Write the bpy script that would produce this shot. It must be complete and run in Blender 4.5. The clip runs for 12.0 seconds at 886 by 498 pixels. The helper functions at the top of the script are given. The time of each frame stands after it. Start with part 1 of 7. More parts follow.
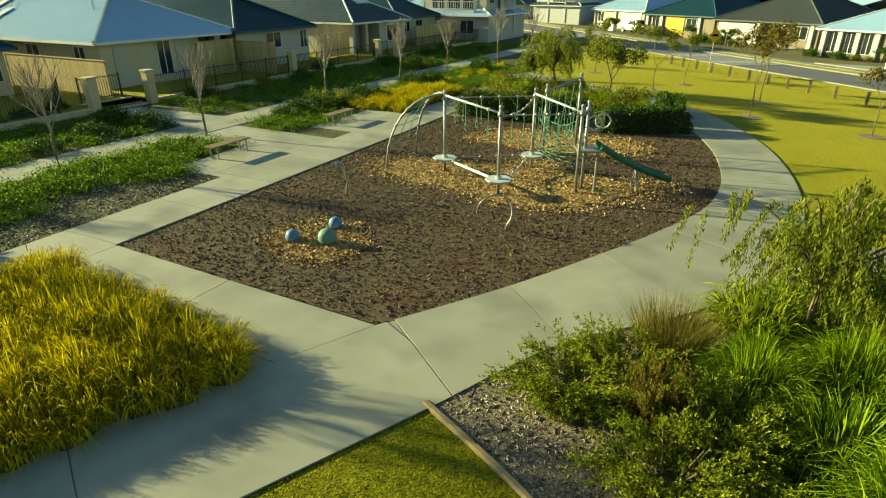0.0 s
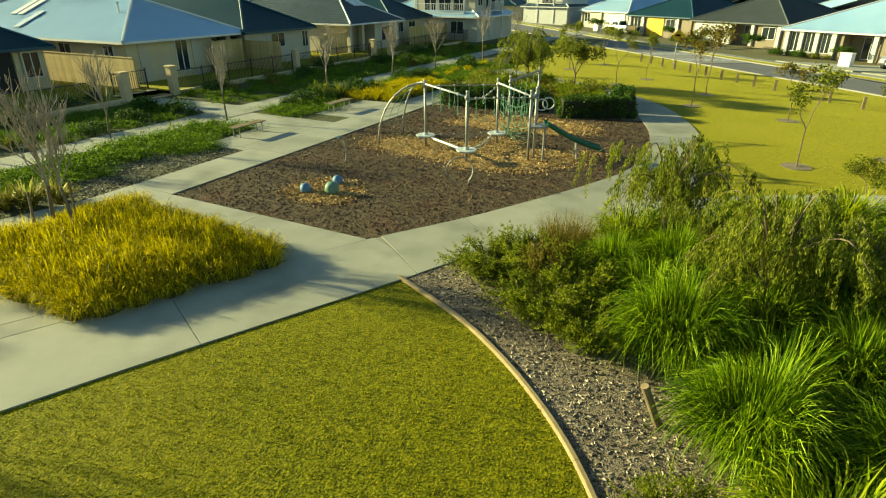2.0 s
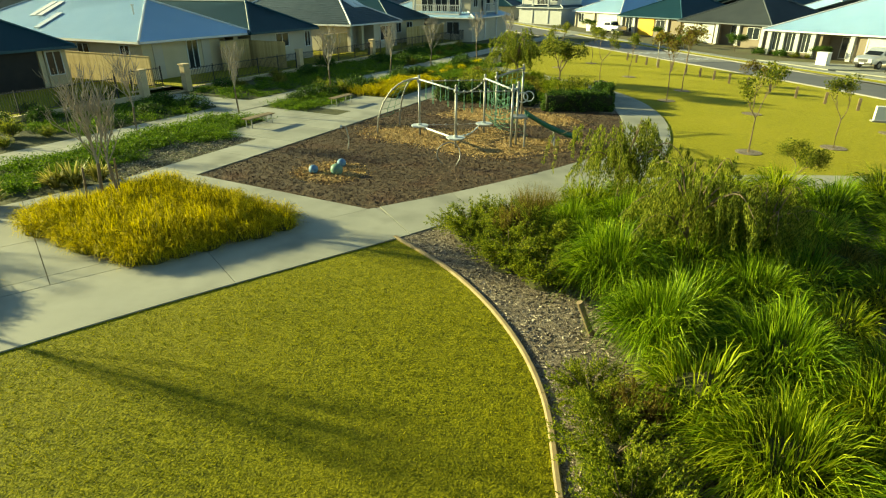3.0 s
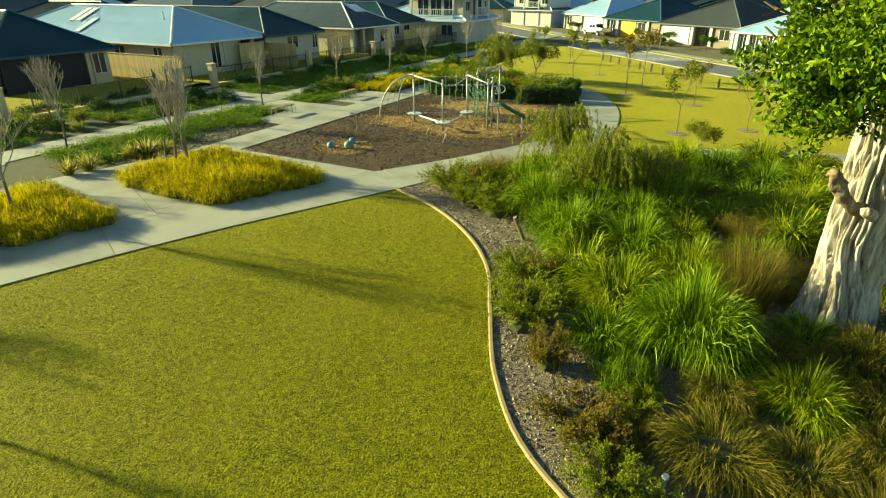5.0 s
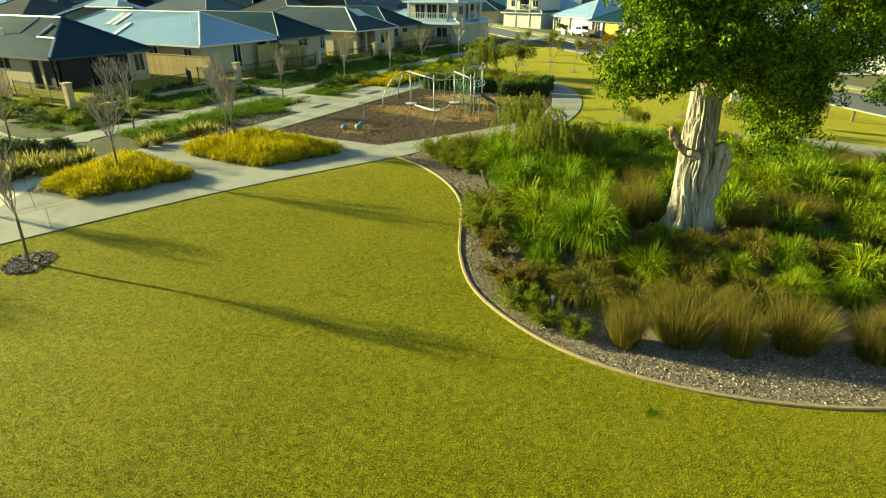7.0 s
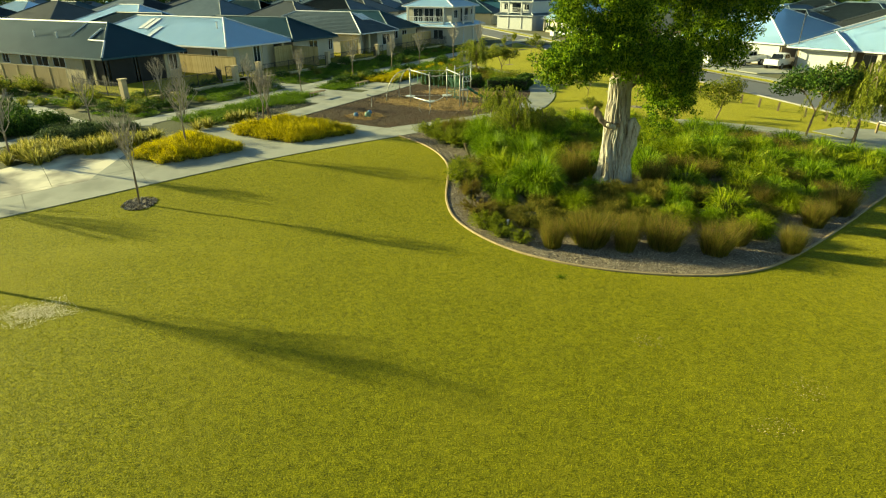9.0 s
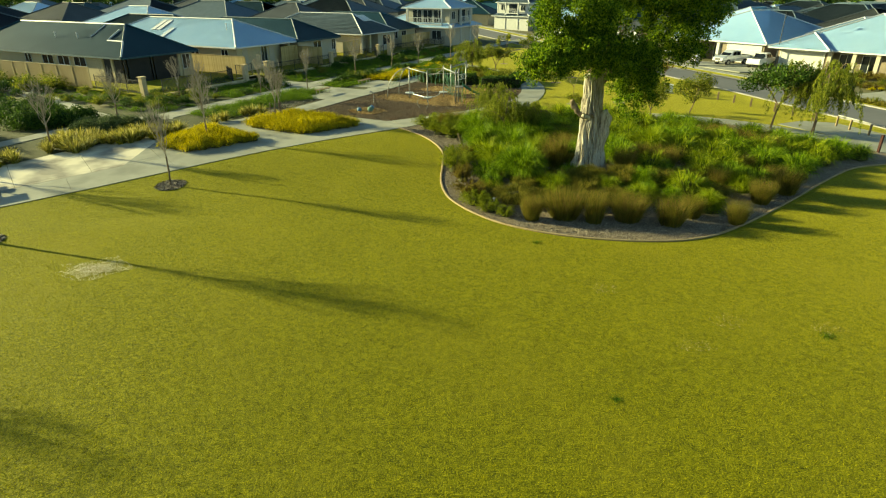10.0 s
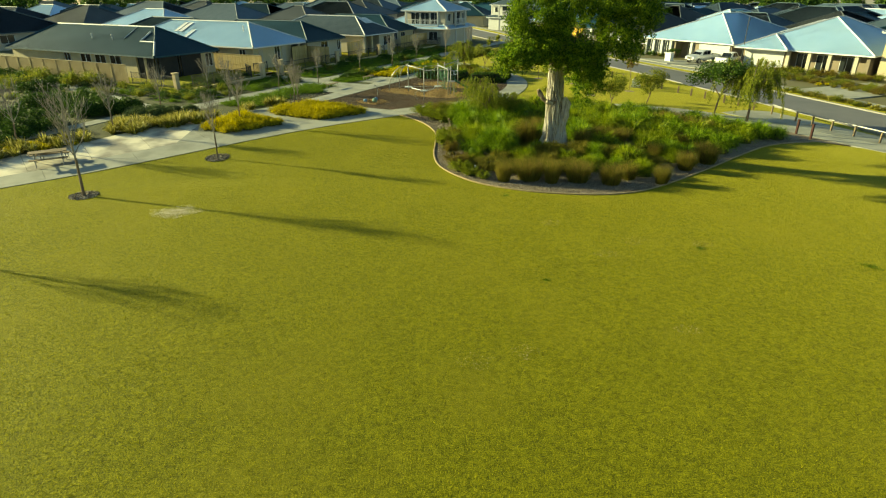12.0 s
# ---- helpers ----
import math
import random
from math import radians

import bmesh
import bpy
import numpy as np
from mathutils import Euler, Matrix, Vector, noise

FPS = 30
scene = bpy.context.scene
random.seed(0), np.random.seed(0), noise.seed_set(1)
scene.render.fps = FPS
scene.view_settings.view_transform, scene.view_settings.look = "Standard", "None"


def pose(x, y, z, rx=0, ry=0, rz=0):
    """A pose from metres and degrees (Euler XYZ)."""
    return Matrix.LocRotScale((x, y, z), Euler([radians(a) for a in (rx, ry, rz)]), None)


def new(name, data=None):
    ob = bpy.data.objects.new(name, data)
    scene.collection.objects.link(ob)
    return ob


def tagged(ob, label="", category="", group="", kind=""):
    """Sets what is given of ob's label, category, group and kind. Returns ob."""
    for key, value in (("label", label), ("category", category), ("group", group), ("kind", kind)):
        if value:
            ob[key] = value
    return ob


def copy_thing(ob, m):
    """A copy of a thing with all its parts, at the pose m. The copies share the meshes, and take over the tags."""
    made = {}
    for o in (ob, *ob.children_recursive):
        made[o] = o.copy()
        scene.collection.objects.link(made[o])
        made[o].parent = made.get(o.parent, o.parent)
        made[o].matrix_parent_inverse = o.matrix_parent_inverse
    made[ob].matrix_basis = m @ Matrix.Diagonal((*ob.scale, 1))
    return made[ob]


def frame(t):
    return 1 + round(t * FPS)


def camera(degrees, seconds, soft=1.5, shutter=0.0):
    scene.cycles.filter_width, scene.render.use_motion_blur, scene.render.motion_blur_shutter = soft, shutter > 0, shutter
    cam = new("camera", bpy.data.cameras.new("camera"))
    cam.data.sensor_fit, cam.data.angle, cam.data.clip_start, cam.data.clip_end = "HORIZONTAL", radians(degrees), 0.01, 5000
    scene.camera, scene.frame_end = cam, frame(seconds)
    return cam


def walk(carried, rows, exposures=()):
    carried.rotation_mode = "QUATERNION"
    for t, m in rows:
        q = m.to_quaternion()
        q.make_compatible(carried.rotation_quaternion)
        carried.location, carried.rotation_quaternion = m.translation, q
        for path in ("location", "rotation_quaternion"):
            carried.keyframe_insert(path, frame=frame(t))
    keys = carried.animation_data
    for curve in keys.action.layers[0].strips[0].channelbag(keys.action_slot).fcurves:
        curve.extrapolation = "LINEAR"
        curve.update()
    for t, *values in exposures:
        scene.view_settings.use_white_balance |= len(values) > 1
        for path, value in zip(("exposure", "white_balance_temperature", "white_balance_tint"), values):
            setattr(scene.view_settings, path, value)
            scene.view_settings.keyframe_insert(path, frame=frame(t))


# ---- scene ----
cam = camera(75.0, 12.0, soft=1.15)
PITCH, ROLL = -24.3, 0.0
PATH = [
    (0, 0.000, 0.000, 5.394, -0.44),
    (0.5, 0.129, -0.958, 5.463, -0.58),
    (1, 0.294, -2.078, 5.539, -0.60),
    (1.5, 0.469, -3.309, 5.631, -0.66),
    (2, 0.608, -4.581, 5.725, -0.71),
    (2.5, 0.729, -5.917, 5.820, -0.78),
    (3, 0.861, -7.300, 5.931, -0.81),
    (5, 1.198, -13.313, 6.580, -1.00),
    (5.5, 1.262, -14.976, 6.754, -1.05),
    (6, 1.360, -16.706, 6.937, -1.11),
    (6.5, 1.453, -18.482, 7.117, -1.14),
    (7, 1.511, -20.275, 7.291, -1.16),
    (9, 1.687, -27.952, 8.095, -1.31),
    (9.5, 1.758, -29.788, 8.276, -1.35),
    (10, 1.833, -31.580, 8.424, -1.35),
    (10.5, 1.868, -33.429, 8.566, -1.34),
    (11, 1.916, -35.337, 8.735, -1.42),
    (11.5, 1.963, -37.290, 8.911, -1.46),
    (12, 2.021, -39.150, 9.084, -1.51),
]
walk(cam, [(t, pose(x, y, z, 90 + PITCH, ROLL, yaw)) for t, x, y, z, yaw in PATH],
     [(0.0, 1.52, 8200, -12), (2.5, 1.62, 8200, -12), (5.0, 1.79, 8200, -12), (7.0, 1.78, 8200, -11), (9.5, 1.61, 8200, -11), (12.0, 1.50, 8200, -11)])

# ---- light ----
SUN_DIR = Vector((-0.94, 0.34, 0.0)).normalized()
SUN_UP = radians(15.5)
SUN_DIR = Vector((SUN_DIR.x * math.cos(SUN_UP), SUN_DIR.y * math.cos(SUN_UP), math.sin(SUN_UP)))
sun_data = bpy.data.lights.new("sun", "SUN")
sun_data.energy, sun_data.angle, sun_data.color = 5.0, radians(1.0), (0.97, 0.89, 0.57)
sun = new("sun", sun_data)
sun.matrix_world = Matrix.Translation((-60, 20, 40)) @ SUN_DIR.to_track_quat("Z", "Y").to_matrix().to_4x4()
world = bpy.data.worlds.new("sky")
scene.world = world
world.use_nodes = True
wn = world.node_tree
sky = wn.nodes.new("ShaderNodeTexSky")
sky.sky_type, sky.sun_disc = "NISHITA", False
sky.sun_elevation, sky.sun_rotation = SUN_UP, math.atan2(SUN_DIR.x, SUN_DIR.y)
sky.air_density, sky.dust_density, sky.ozone_density = 1.0, 0.6, 3.0
wn.links.new(sky.outputs[0], wn.nodes["Background"].inputs[0])
wn.nodes["Background"].inputs[1].default_value = 0.068


# ---- lie of the land ----
def smooth(k):
    k = min(1.0, max(0.0, k))
    return k * k * (3 - 2 * k)


def gz(x, y):
    """Height of the ground: level at the playground, lower on the lawn and towards the road, falling away far beyond the houses."""
    a, b = smooth((4 - y) / 13), smooth((x - 12) / 30)
    return -0.68 * a - 0.12 * a * smooth((-x - 4) / 10) - 0.85 * b * (1 - a) - 0.020 * max(0.0, math.hypot(x, y) - 150)


# The street grid: s runs along the houses, r away from the playground's edge towards them.
GRID_O, GRID_U, GRID_V = (-7.4, 12.2), (0.466, 0.885), (-0.885, 0.466)
GRID_TURN = math.degrees(math.atan2(0.885, 0.466))


def grid(s, r):
    return (GRID_O[0] + s * GRID_U[0] + r * GRID_V[0], GRID_O[1] + s * GRID_U[1] + r * GRID_V[1])


def ground_at(x, y, up=0.0):
    return Vector((x, y, gz(x, y) + up))


# ---- materials ----
def material(name, colours, scale=4.0, fine=60.0, rough=0.8, bump=0.3, metal=0.0, spots=None, by_object=0.0, by_island=0.0, translucent=0.0,
             depth=0.02, spec=0.3, mix=0.35, stretch=None, band=0.2, sheen=None):
    """A noise-mixed surface: two or three colours on a coarse scale, a grain on a fine one, relief from both."""
    m = bpy.data.materials.new(name)
    m.use_nodes = True
    nt = m.node_tree
    n, l = nt.nodes, nt.links
    bsdf = n["Principled BSDF"]
    bsdf.inputs["Roughness"].default_value, bsdf.inputs["Metallic"].default_value = rough, metal
    bsdf.inputs["Specular IOR Level"].default_value = spec
    if sheen:
        bsdf.inputs["Sheen Weight"].default_value, bsdf.inputs["Sheen Roughness"].default_value, bsdf.inputs["Sheen Tint"].default_value = sheen[0], sheen[1], (*sheen[2], 1)
    geo = n.new("ShaderNodeTexCoord")
    coarse = n.new("ShaderNodeTexNoise")
    coarse.inputs["Scale"].default_value, coarse.inputs["Detail"].default_value = scale, 6.0
    grain = n.new("ShaderNodeTexNoise")
    grain.inputs["Scale"].default_value, grain.inputs["Detail"].default_value = fine, 5.0
    place = geo.outputs["Object"]
    if stretch:
        scaled = n.new("ShaderNodeVectorMath")
        scaled.operation = "MULTIPLY"
        scaled.inputs[1].default_value = stretch
        l.new(place, scaled.inputs[0])
        place = scaled.outputs[0]
    for tex in (coarse, grain):
        l.new(place, tex.inputs["Vector"])
    ramp = n.new("ShaderNodeValToRGB")
    ramp.color_ramp.elements[0].position, ramp.color_ramp.elements[1].position = 0.5 - band, 0.5 + band
    ramp.color_ramp.elements[0].color, ramp.color_ramp.elements[1].color = (*colours[0], 1), (*colours[-1], 1)
    if len(colours) == 3:
        ramp.color_ramp.elements.new(0.5).color = (*colours[1], 1)
    blend = n.new("ShaderNodeMix")
    blend.data_type = "FLOAT"
    blend.inputs[0].default_value = mix
    l.new(coarse.outputs[0], blend.inputs[2])
    l.new(grain.outputs[0], blend.inputs[3])
    value = blend.outputs[0]
    if by_object or by_island:
        add = n.new("ShaderNodeMath")
        add.operation = "MULTIPLY_ADD"
        if by_object:
            info = n.new("ShaderNodeObjectInfo")
            l.new(info.outputs["Random"], add.inputs[0])
        else:
            info = n.new("ShaderNodeNewGeometry")
            l.new(info.outputs["Random Per Island"], add.inputs[0])
        k = by_object or by_island
        add.inputs[1].default_value = k
        shift = n.new("ShaderNodeMath")
        shift.operation = "SUBTRACT"
        l.new(value, shift.inputs[0])
        shift.inputs[1].default_value = k / 2
        l.new(shift.outputs[0], add.inputs[2])
        value = add.outputs[0]
    l.new(value, ramp.inputs[0])
    colour = ramp.outputs[0]
    if spots:
        tint, size, low, high = spots
        big = n.new("ShaderNodeTexNoise")
        big.inputs["Scale"].default_value, big.inputs["Detail"].default_value = size, 3.0
        l.new(geo.outputs["Object"], big.inputs["Vector"])
        lim = n.new("ShaderNodeMapRange")
        lim.inputs[1].default_value, lim.inputs[2].default_value = low, high
        l.new(big.outputs[0], lim.inputs[0])
        mixc = n.new("ShaderNodeMix")
        mixc.data_type = "RGBA"
        l.new(lim.outputs[0], mixc.inputs[0])
        l.new(colour, mixc.inputs[6])
        mixc.inputs[7].default_value = (*tint, 1)
        colour = mixc.outputs[2]
    l.new(colour, bsdf.inputs["Base Color"])
    if bump:
        b = n.new("ShaderNodeBump")
        b.inputs["Strength"].default_value, b.inputs["Distance"].default_value = bump, depth
        l.new(blend.outputs[0], b.inputs["Height"])
        l.new(b.outputs[0], bsdf.inputs["Normal"])
    if translucent:
        tr = n.new("ShaderNodeBsdfTranslucent")
        l.new(colour, tr.inputs[0])
        ms = n.new("ShaderNodeMixShader")
        ms.inputs[0].default_value = translucent
        l.new(bsdf.outputs[0], ms.inputs[1])
        l.new(tr.outputs[0], ms.inputs[2])
        l.new(ms.outputs[0], n["Material Output"].inputs[0])
    return m


M = {
    "soil": material("soil", [(0.07, 0.06, 0.03), (0.12, 0.11, 0.05), (0.09, 0.11, 0.04)], 0.3, 12, 0.95, 0.5, depth=0.05),
    # The lawn grain's dark colour stands for shade between the blades.
    "lawn": material("lawn", [(0.036, 0.045, 0.004), (0.122, 0.124, 0.005), (0.235, 0.22, 0.011)], 8.0, 28, 0.9, 1.0, depth=0.04, mix=0.66, band=0.135, spec=0.1, sheen=(0.195, 0.45, (0.80, 0.72, 0.11)),
                     spots=((0.17, 0.155, 0.012), 0.22, 0.5, 0.95)),
    "concrete": material("concrete", [(0.225, 0.23, 0.188), (0.305, 0.305, 0.25)], 0.9, 90, 0.8, 0.12, depth=0.004, by_object=0.25,
                         spots=((0.175, 0.178, 0.145), 0.6, 0.48, 0.75)),
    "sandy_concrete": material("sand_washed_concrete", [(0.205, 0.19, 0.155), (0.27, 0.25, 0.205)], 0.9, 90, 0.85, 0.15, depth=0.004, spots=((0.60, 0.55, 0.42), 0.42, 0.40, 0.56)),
    "bark": material("dark_bark_mulch", [(0.04, 0.028, 0.016), (0.085, 0.06, 0.034), (0.135, 0.098, 0.058)], 1.2, 42, 0.95, 1.0, depth=0.05, mix=0.75,
                     spots=((0.085, 0.04, 0.022), 0.7, 0.5, 0.75)),
    "chips": material("fresh_wood_chips", [(0.13, 0.08, 0.025), (0.30, 0.195, 0.07), (0.45, 0.31, 0.12)], 2.0, 30, 0.9, 1.0, depth=0.06, mix=0.7),
    "mulch": material("grey_mulch", [(0.065, 0.050, 0.035), (0.19, 0.152, 0.108), (0.35, 0.29, 0.21)], 2.2, 40, 0.95, 1.0, depth=0.06, mix=0.75),
    "verge_mulch": material("dark_verge_mulch", [(0.03, 0.034, 0.012), (0.055, 0.062, 0.02), (0.11, 0.10, 0.055)], 1.2, 30, 0.95, 1.0, depth=0.06, mix=0.75),
    "asphalt": material("asphalt", [(0.105, 0.107, 0.108), (0.145, 0.146, 0.144)], 0.4, 70, 0.85, 0.15, depth=0.005),
    "kerb": material("kerb_concrete", [(0.20, 0.195, 0.175), (0.28, 0.27, 0.24)], 1.5, 60, 0.85, 0.15, depth=0.004),
    "sand_kerb": material("limestone_kerb", [(0.22, 0.165, 0.085), (0.36, 0.27, 0.15)], 3.0, 40, 0.85, 0.3, depth=0.006),
    "render_cream": material("cream_render", [(0.43, 0.365, 0.235), (0.50, 0.43, 0.28)], 1.0, 60, 0.85, 0.1, depth=0.004),
    "render_pale": material("pale_render", [(0.38, 0.345, 0.27), (0.45, 0.41, 0.33)], 1.0, 60, 0.85, 0.1, depth=0.004),
    "render_tan": material("tan_grey_render", [(0.17, 0.14, 0.10), (0.23, 0.19, 0.14)], 1.0, 60, 0.85, 0.1, depth=0.004),
    "limestone": material("limestone", [(0.42, 0.32, 0.18), (0.56, 0.44, 0.27)], 2.5, 40, 0.9, 0.4, depth=0.01, by_object=0.3),
    "roof_pale": material("pale_blue_steel_roof", [(0.38, 0.60, 0.80), (0.46, 0.67, 0.85)], 0.5, 30, 0.34, 0.03, depth=0.002, spec=1.0),
    "roof_dark": material("charcoal_roof", [(0.010, 0.054, 0.080), (0.017, 0.068, 0.096)], 0.6, 30, 0.5, 0.05, depth=0.004, spec=0.3),
    "roof_grey": material("grey_tile_roof", [(0.055, 0.095, 0.125), (0.09, 0.13, 0.165)], 1.0, 30, 0.6, 0.2, depth=0.01, by_object=0.2),
    "trim": material("white_trim", [(0.50, 0.52, 0.53), (0.58, 0.60, 0.60)], 1.0, 20, 0.5, 0.03, depth=0.002),
    "fence_tan": material("tan_steel_fence", [(0.42, 0.32, 0.16), (0.49, 0.38, 0.20)], 0.8, 30, 0.6, 0.05, depth=0.002),
    "timber": material("pine_slats", [(0.35, 0.255, 0.10), (0.49, 0.37, 0.165)], 2.0, 30, 0.75, 0.2, depth=0.004, by_object=0.35),
    "old_timber": material("weathered_timber", [(0.13, 0.095, 0.055), (0.27, 0.20, 0.12)], 4.0, 60, 0.85, 0.4, depth=0.006),
    "iron": material("black_steel", [(0.012, 0.013, 0.015), (0.022, 0.022, 0.024)], 3.0, 40, 0.45, 0.03, depth=0.001, spec=0.5),
    "steel": material("galvanised_steel", [(0.23, 0.23, 0.215), (0.31, 0.31, 0.29)], 3.0, 60, 0.45, 0.04, metal=0.5, depth=0.001),
    "white_plastic": material("white_plastic", [(0.38, 0.42, 0.43), (0.47, 0.51, 0.51)], 2.0, 40, 0.45, 0.03, depth=0.001),
    "slide": material("green_plastic", [(0.02, 0.10, 0.055), (0.03, 0.14, 0.075)], 2.0, 40, 0.35, 0.05, depth=0.002),
    "rope": material("green_rope", [(0.06, 0.16, 0.10), (0.12, 0.25, 0.16)], 20.0, 200, 0.9, 0.3, depth=0.002),
    "ball_blue": material("blue_rubber", [(0.07, 0.17, 0.30), (0.11, 0.23, 0.36)], 4.0, 90, 0.6, 0.15, depth=0.003),
    "ball_green": material("green_rubber", [(0.10, 0.20, 0.15), (0.15, 0.26, 0.20)], 4.0, 90, 0.6, 0.15, depth=0.003),
    "yellow": material("yellow_paint", [(0.62, 0.36, 0.02), (0.70, 0.42, 0.03)], 2.0, 40, 0.5, 0.05, depth=0.002),
    "dark": material("dark_void", [(0.01, 0.011, 0.012), (0.02, 0.02, 0.02)], 2.0, 40, 0.6, 0.0),
    "white_paint": material("white_paint", [(0.40, 0.41, 0.40), (0.47, 0.48, 0.46)], 2.0, 40, 0.5, 0.05, depth=0.002),
    "pale_trunk": material("pale_gnarled_bark", [(0.11, 0.09, 0.065), (0.38, 0.345, 0.285), (0.53, 0.49, 0.415)], 4.5, 18, 0.9, 1.0, depth=0.06, stretch=(1, 1, 0.14), band=0.15),
    "brown_trunk": material("brown_bark", [(0.10, 0.07, 0.045), (0.22, 0.165, 0.11)], 6.0, 60, 0.9, 0.5, depth=0.01),
    "stub_bark": material("broken_brown_wood", [(0.06, 0.045, 0.03), (0.20, 0.15, 0.10), (0.36, 0.29, 0.21)], 5.0, 30, 0.9, 0.8, depth=0.03, stretch=(1, 1, 0.4)),
    "twig": material("grey_twigs", [(0.20, 0.172, 0.14), (0.34, 0.30, 0.25)], 6.0, 60, 0.9, 0.3, depth=0.005),
}


def leaf_material(name, dark, mid, light, translucent=0.35, rough=0.55):
    return material(name, [dark, mid, light], 1.2, 8, rough, 0.0, by_island=0.7, translucent=translucent, spec=0.07)


M["leaf_dark"] = leaf_material("dark_green_leaves", (0.018, 0.044, 0.008), (0.040, 0.086, 0.013), (0.09, 0.15, 0.022), 0.22)
M["leaf_grey"] = leaf_material("grey_green_leaves", (0.03, 0.055, 0.018), (0.06, 0.095, 0.033), (0.12, 0.16, 0.056), 0.2)
M["leaf_crown"] = leaf_material("fig_leaves", (0.028, 0.066, 0.006), (0.080, 0.155, 0.011), (0.23, 0.32, 0.02), 0.40)
M["leaf_olive"] = leaf_material("olive_leaves", (0.06, 0.085, 0.012), (0.14, 0.165, 0.02), (0.26, 0.265, 0.034), 0.45)
# Dark colour standing for the shade inside tussocks and shrubs.
M["plant_shade"] = material("plant_core_shade", [(0.03, 0.034, 0.010), (0.07, 0.068, 0.022)], 8, 60, 0.95, 0.8, depth=0.03)
M["leaf_frond"] = leaf_material("needle_shrub_leaves", (0.06, 0.092, 0.009), (0.15, 0.19, 0.017), (0.32, 0.34, 0.034), 0.42)
M["leaf_weep"] = leaf_material("weeping_leaves", (0.07, 0.10, 0.014), (0.165, 0.195, 0.024), (0.30, 0.32, 0.045), 0.45)
M["leaf_rust"] = leaf_material("rusty_leaves", (0.08, 0.05, 0.015), (0.16, 0.115, 0.025), (0.22, 0.20, 0.035), 0.42)
M["leaf_bright"] = leaf_material("bright_green_leaves", (0.038, 0.082, 0.007), (0.092, 0.170, 0.012), (0.18, 0.27, 0.022), 0.3)
M["strap"] = leaf_material("strap_leaves", (0.045, 0.095, 0.006), (0.12, 0.21, 0.012), (0.27, 0.37, 0.028), 0.36, 0.4)
M["strap_lime"] = leaf_material("lime_strap_leaves", (0.065, 0.112, 0.006), (0.165, 0.235, 0.013), (0.34, 0.385, 0.030), 0.36, 0.4)
M["straw"] = leaf_material("golden_grass", (0.115, 0.115, 0.006), (0.39, 0.325, 0.013), (0.68, 0.55, 0.028), 0.40, 0.6)
M["sedge"] = leaf_material("brown_sedge", (0.065, 0.075, 0.012), (0.155, 0.15, 0.022), (0.27, 0.225, 0.04), 0.4, 0.6)
M["variegated"] = leaf_material("cream_striped_leaves", (0.13, 0.13, 0.02), (0.31, 0.28, 0.055), (0.50, 0.44, 0.13), 0.32, 0.5)
M["reed"] = leaf_material("dry_reed", (0.09, 0.052, 0.02), (0.19, 0.115, 0.04), (0.30, 0.195, 0.07), 0.35, 0.7)


def glass_material():
    m = bpy.data.materials.new("window_glass")
    m.use_nodes = True
    b = m.node_tree.nodes["Principled BSDF"]
    b.inputs["Base Color"].default_value = (0.02, 0.026, 0.03, 1)
    b.inputs["Roughness"].default_value, b.inputs["Specular IOR Level"].default_value = 0.08, 0.6
    return m


M["glass"] = glass_material()


# ---- building blocks ----
def part(name, bm, mat, parent=None, label="", smooth_faces=False):
    """One mesh object from a bmesh, under its thing."""
    me = bpy.data.meshes.new(name)
    bm.to_mesh(me)
    bm.free()
    return mesh_part(name, me, mat, parent, label, smooth_faces)


def mesh_part(name, me, mat, parent=None, label="", smooth_faces=False):
    if not me.materials:
        me.materials.append(mat)
    if smooth_faces:
        me.polygons.foreach_set("use_smooth", [True] * len(me.polygons))
    ob = new(name, me)
    if parent:
        ob.parent = parent
    if label:
        ob["label"] = label
    return ob


def thing(name, place, turn=0.0, label="", category="", group="", kind=""):
    """An Empty at the base of a thing."""
    ob = new(name)
    ob.empty_display_size = 0.2
    ob.matrix_basis = Matrix.Translation(place) @ Matrix.Rotation(radians(turn), 4, "Z")
    return tagged(ob, label, category, group, kind)


def box(bm, x0, y0, z0, x1, y1, z1, bevel=0.0):
    made = bmesh.ops.create_cube(bm, size=1.0, matrix=Matrix.LocRotScale(((x0 + x1) / 2, (y0 + y1) / 2, (z0 + z1) / 2), None,
                                                                         (abs(x1 - x0), abs(y1 - y0), abs(z1 - z0))))
    if bevel:
        edges = list({e for v in made["verts"] for e in v.link_edges})
        bmesh.ops.bevel(bm, geom=edges, offset=bevel, segments=2, affect="EDGES", profile=0.6)


def block(x0, y0, z0, x1, y1, z1, bevel=0.0):
    bm = bmesh.new()
    box(bm, x0, y0, z0, x1, y1, z1, bevel)
    return bm


def tube(bm, points, radii, sides=8, caps=True):
    """A tapered tube along a line of points."""
    points = [Vector(p) for p in points]
    rings = []
    for i, p in enumerate(points):
        way = (points[min(i + 1, len(points) - 1)] - points[max(i - 1, 0)])
        if way.length < 1e-6:
            way = Vector((0, 0, 1))
        q = way.to_track_quat("Z", "Y")
        r = radii[i] if isinstance(radii, (list, tuple)) else radii
        rings.append([bm.verts.new(p + q @ Vector((r * math.cos(a), r * math.sin(a), 0))) for a in
                      [2 * math.pi * k / sides for k in range(sides)]])
    for a, b in zip(rings, rings[1:]):
        for k in range(sides):
            bm.faces.new((a[k], a[(k + 1) % sides], b[(k + 1) % sides], b[k]))
    if caps and sides > 2:
        bm.faces.new(rings[0][::-1])
        bm.faces.new(rings[-1])


def rod(points, radii, sides=8):
    bm = bmesh.new()
    tube(bm, points, radii, sides)
    return bm


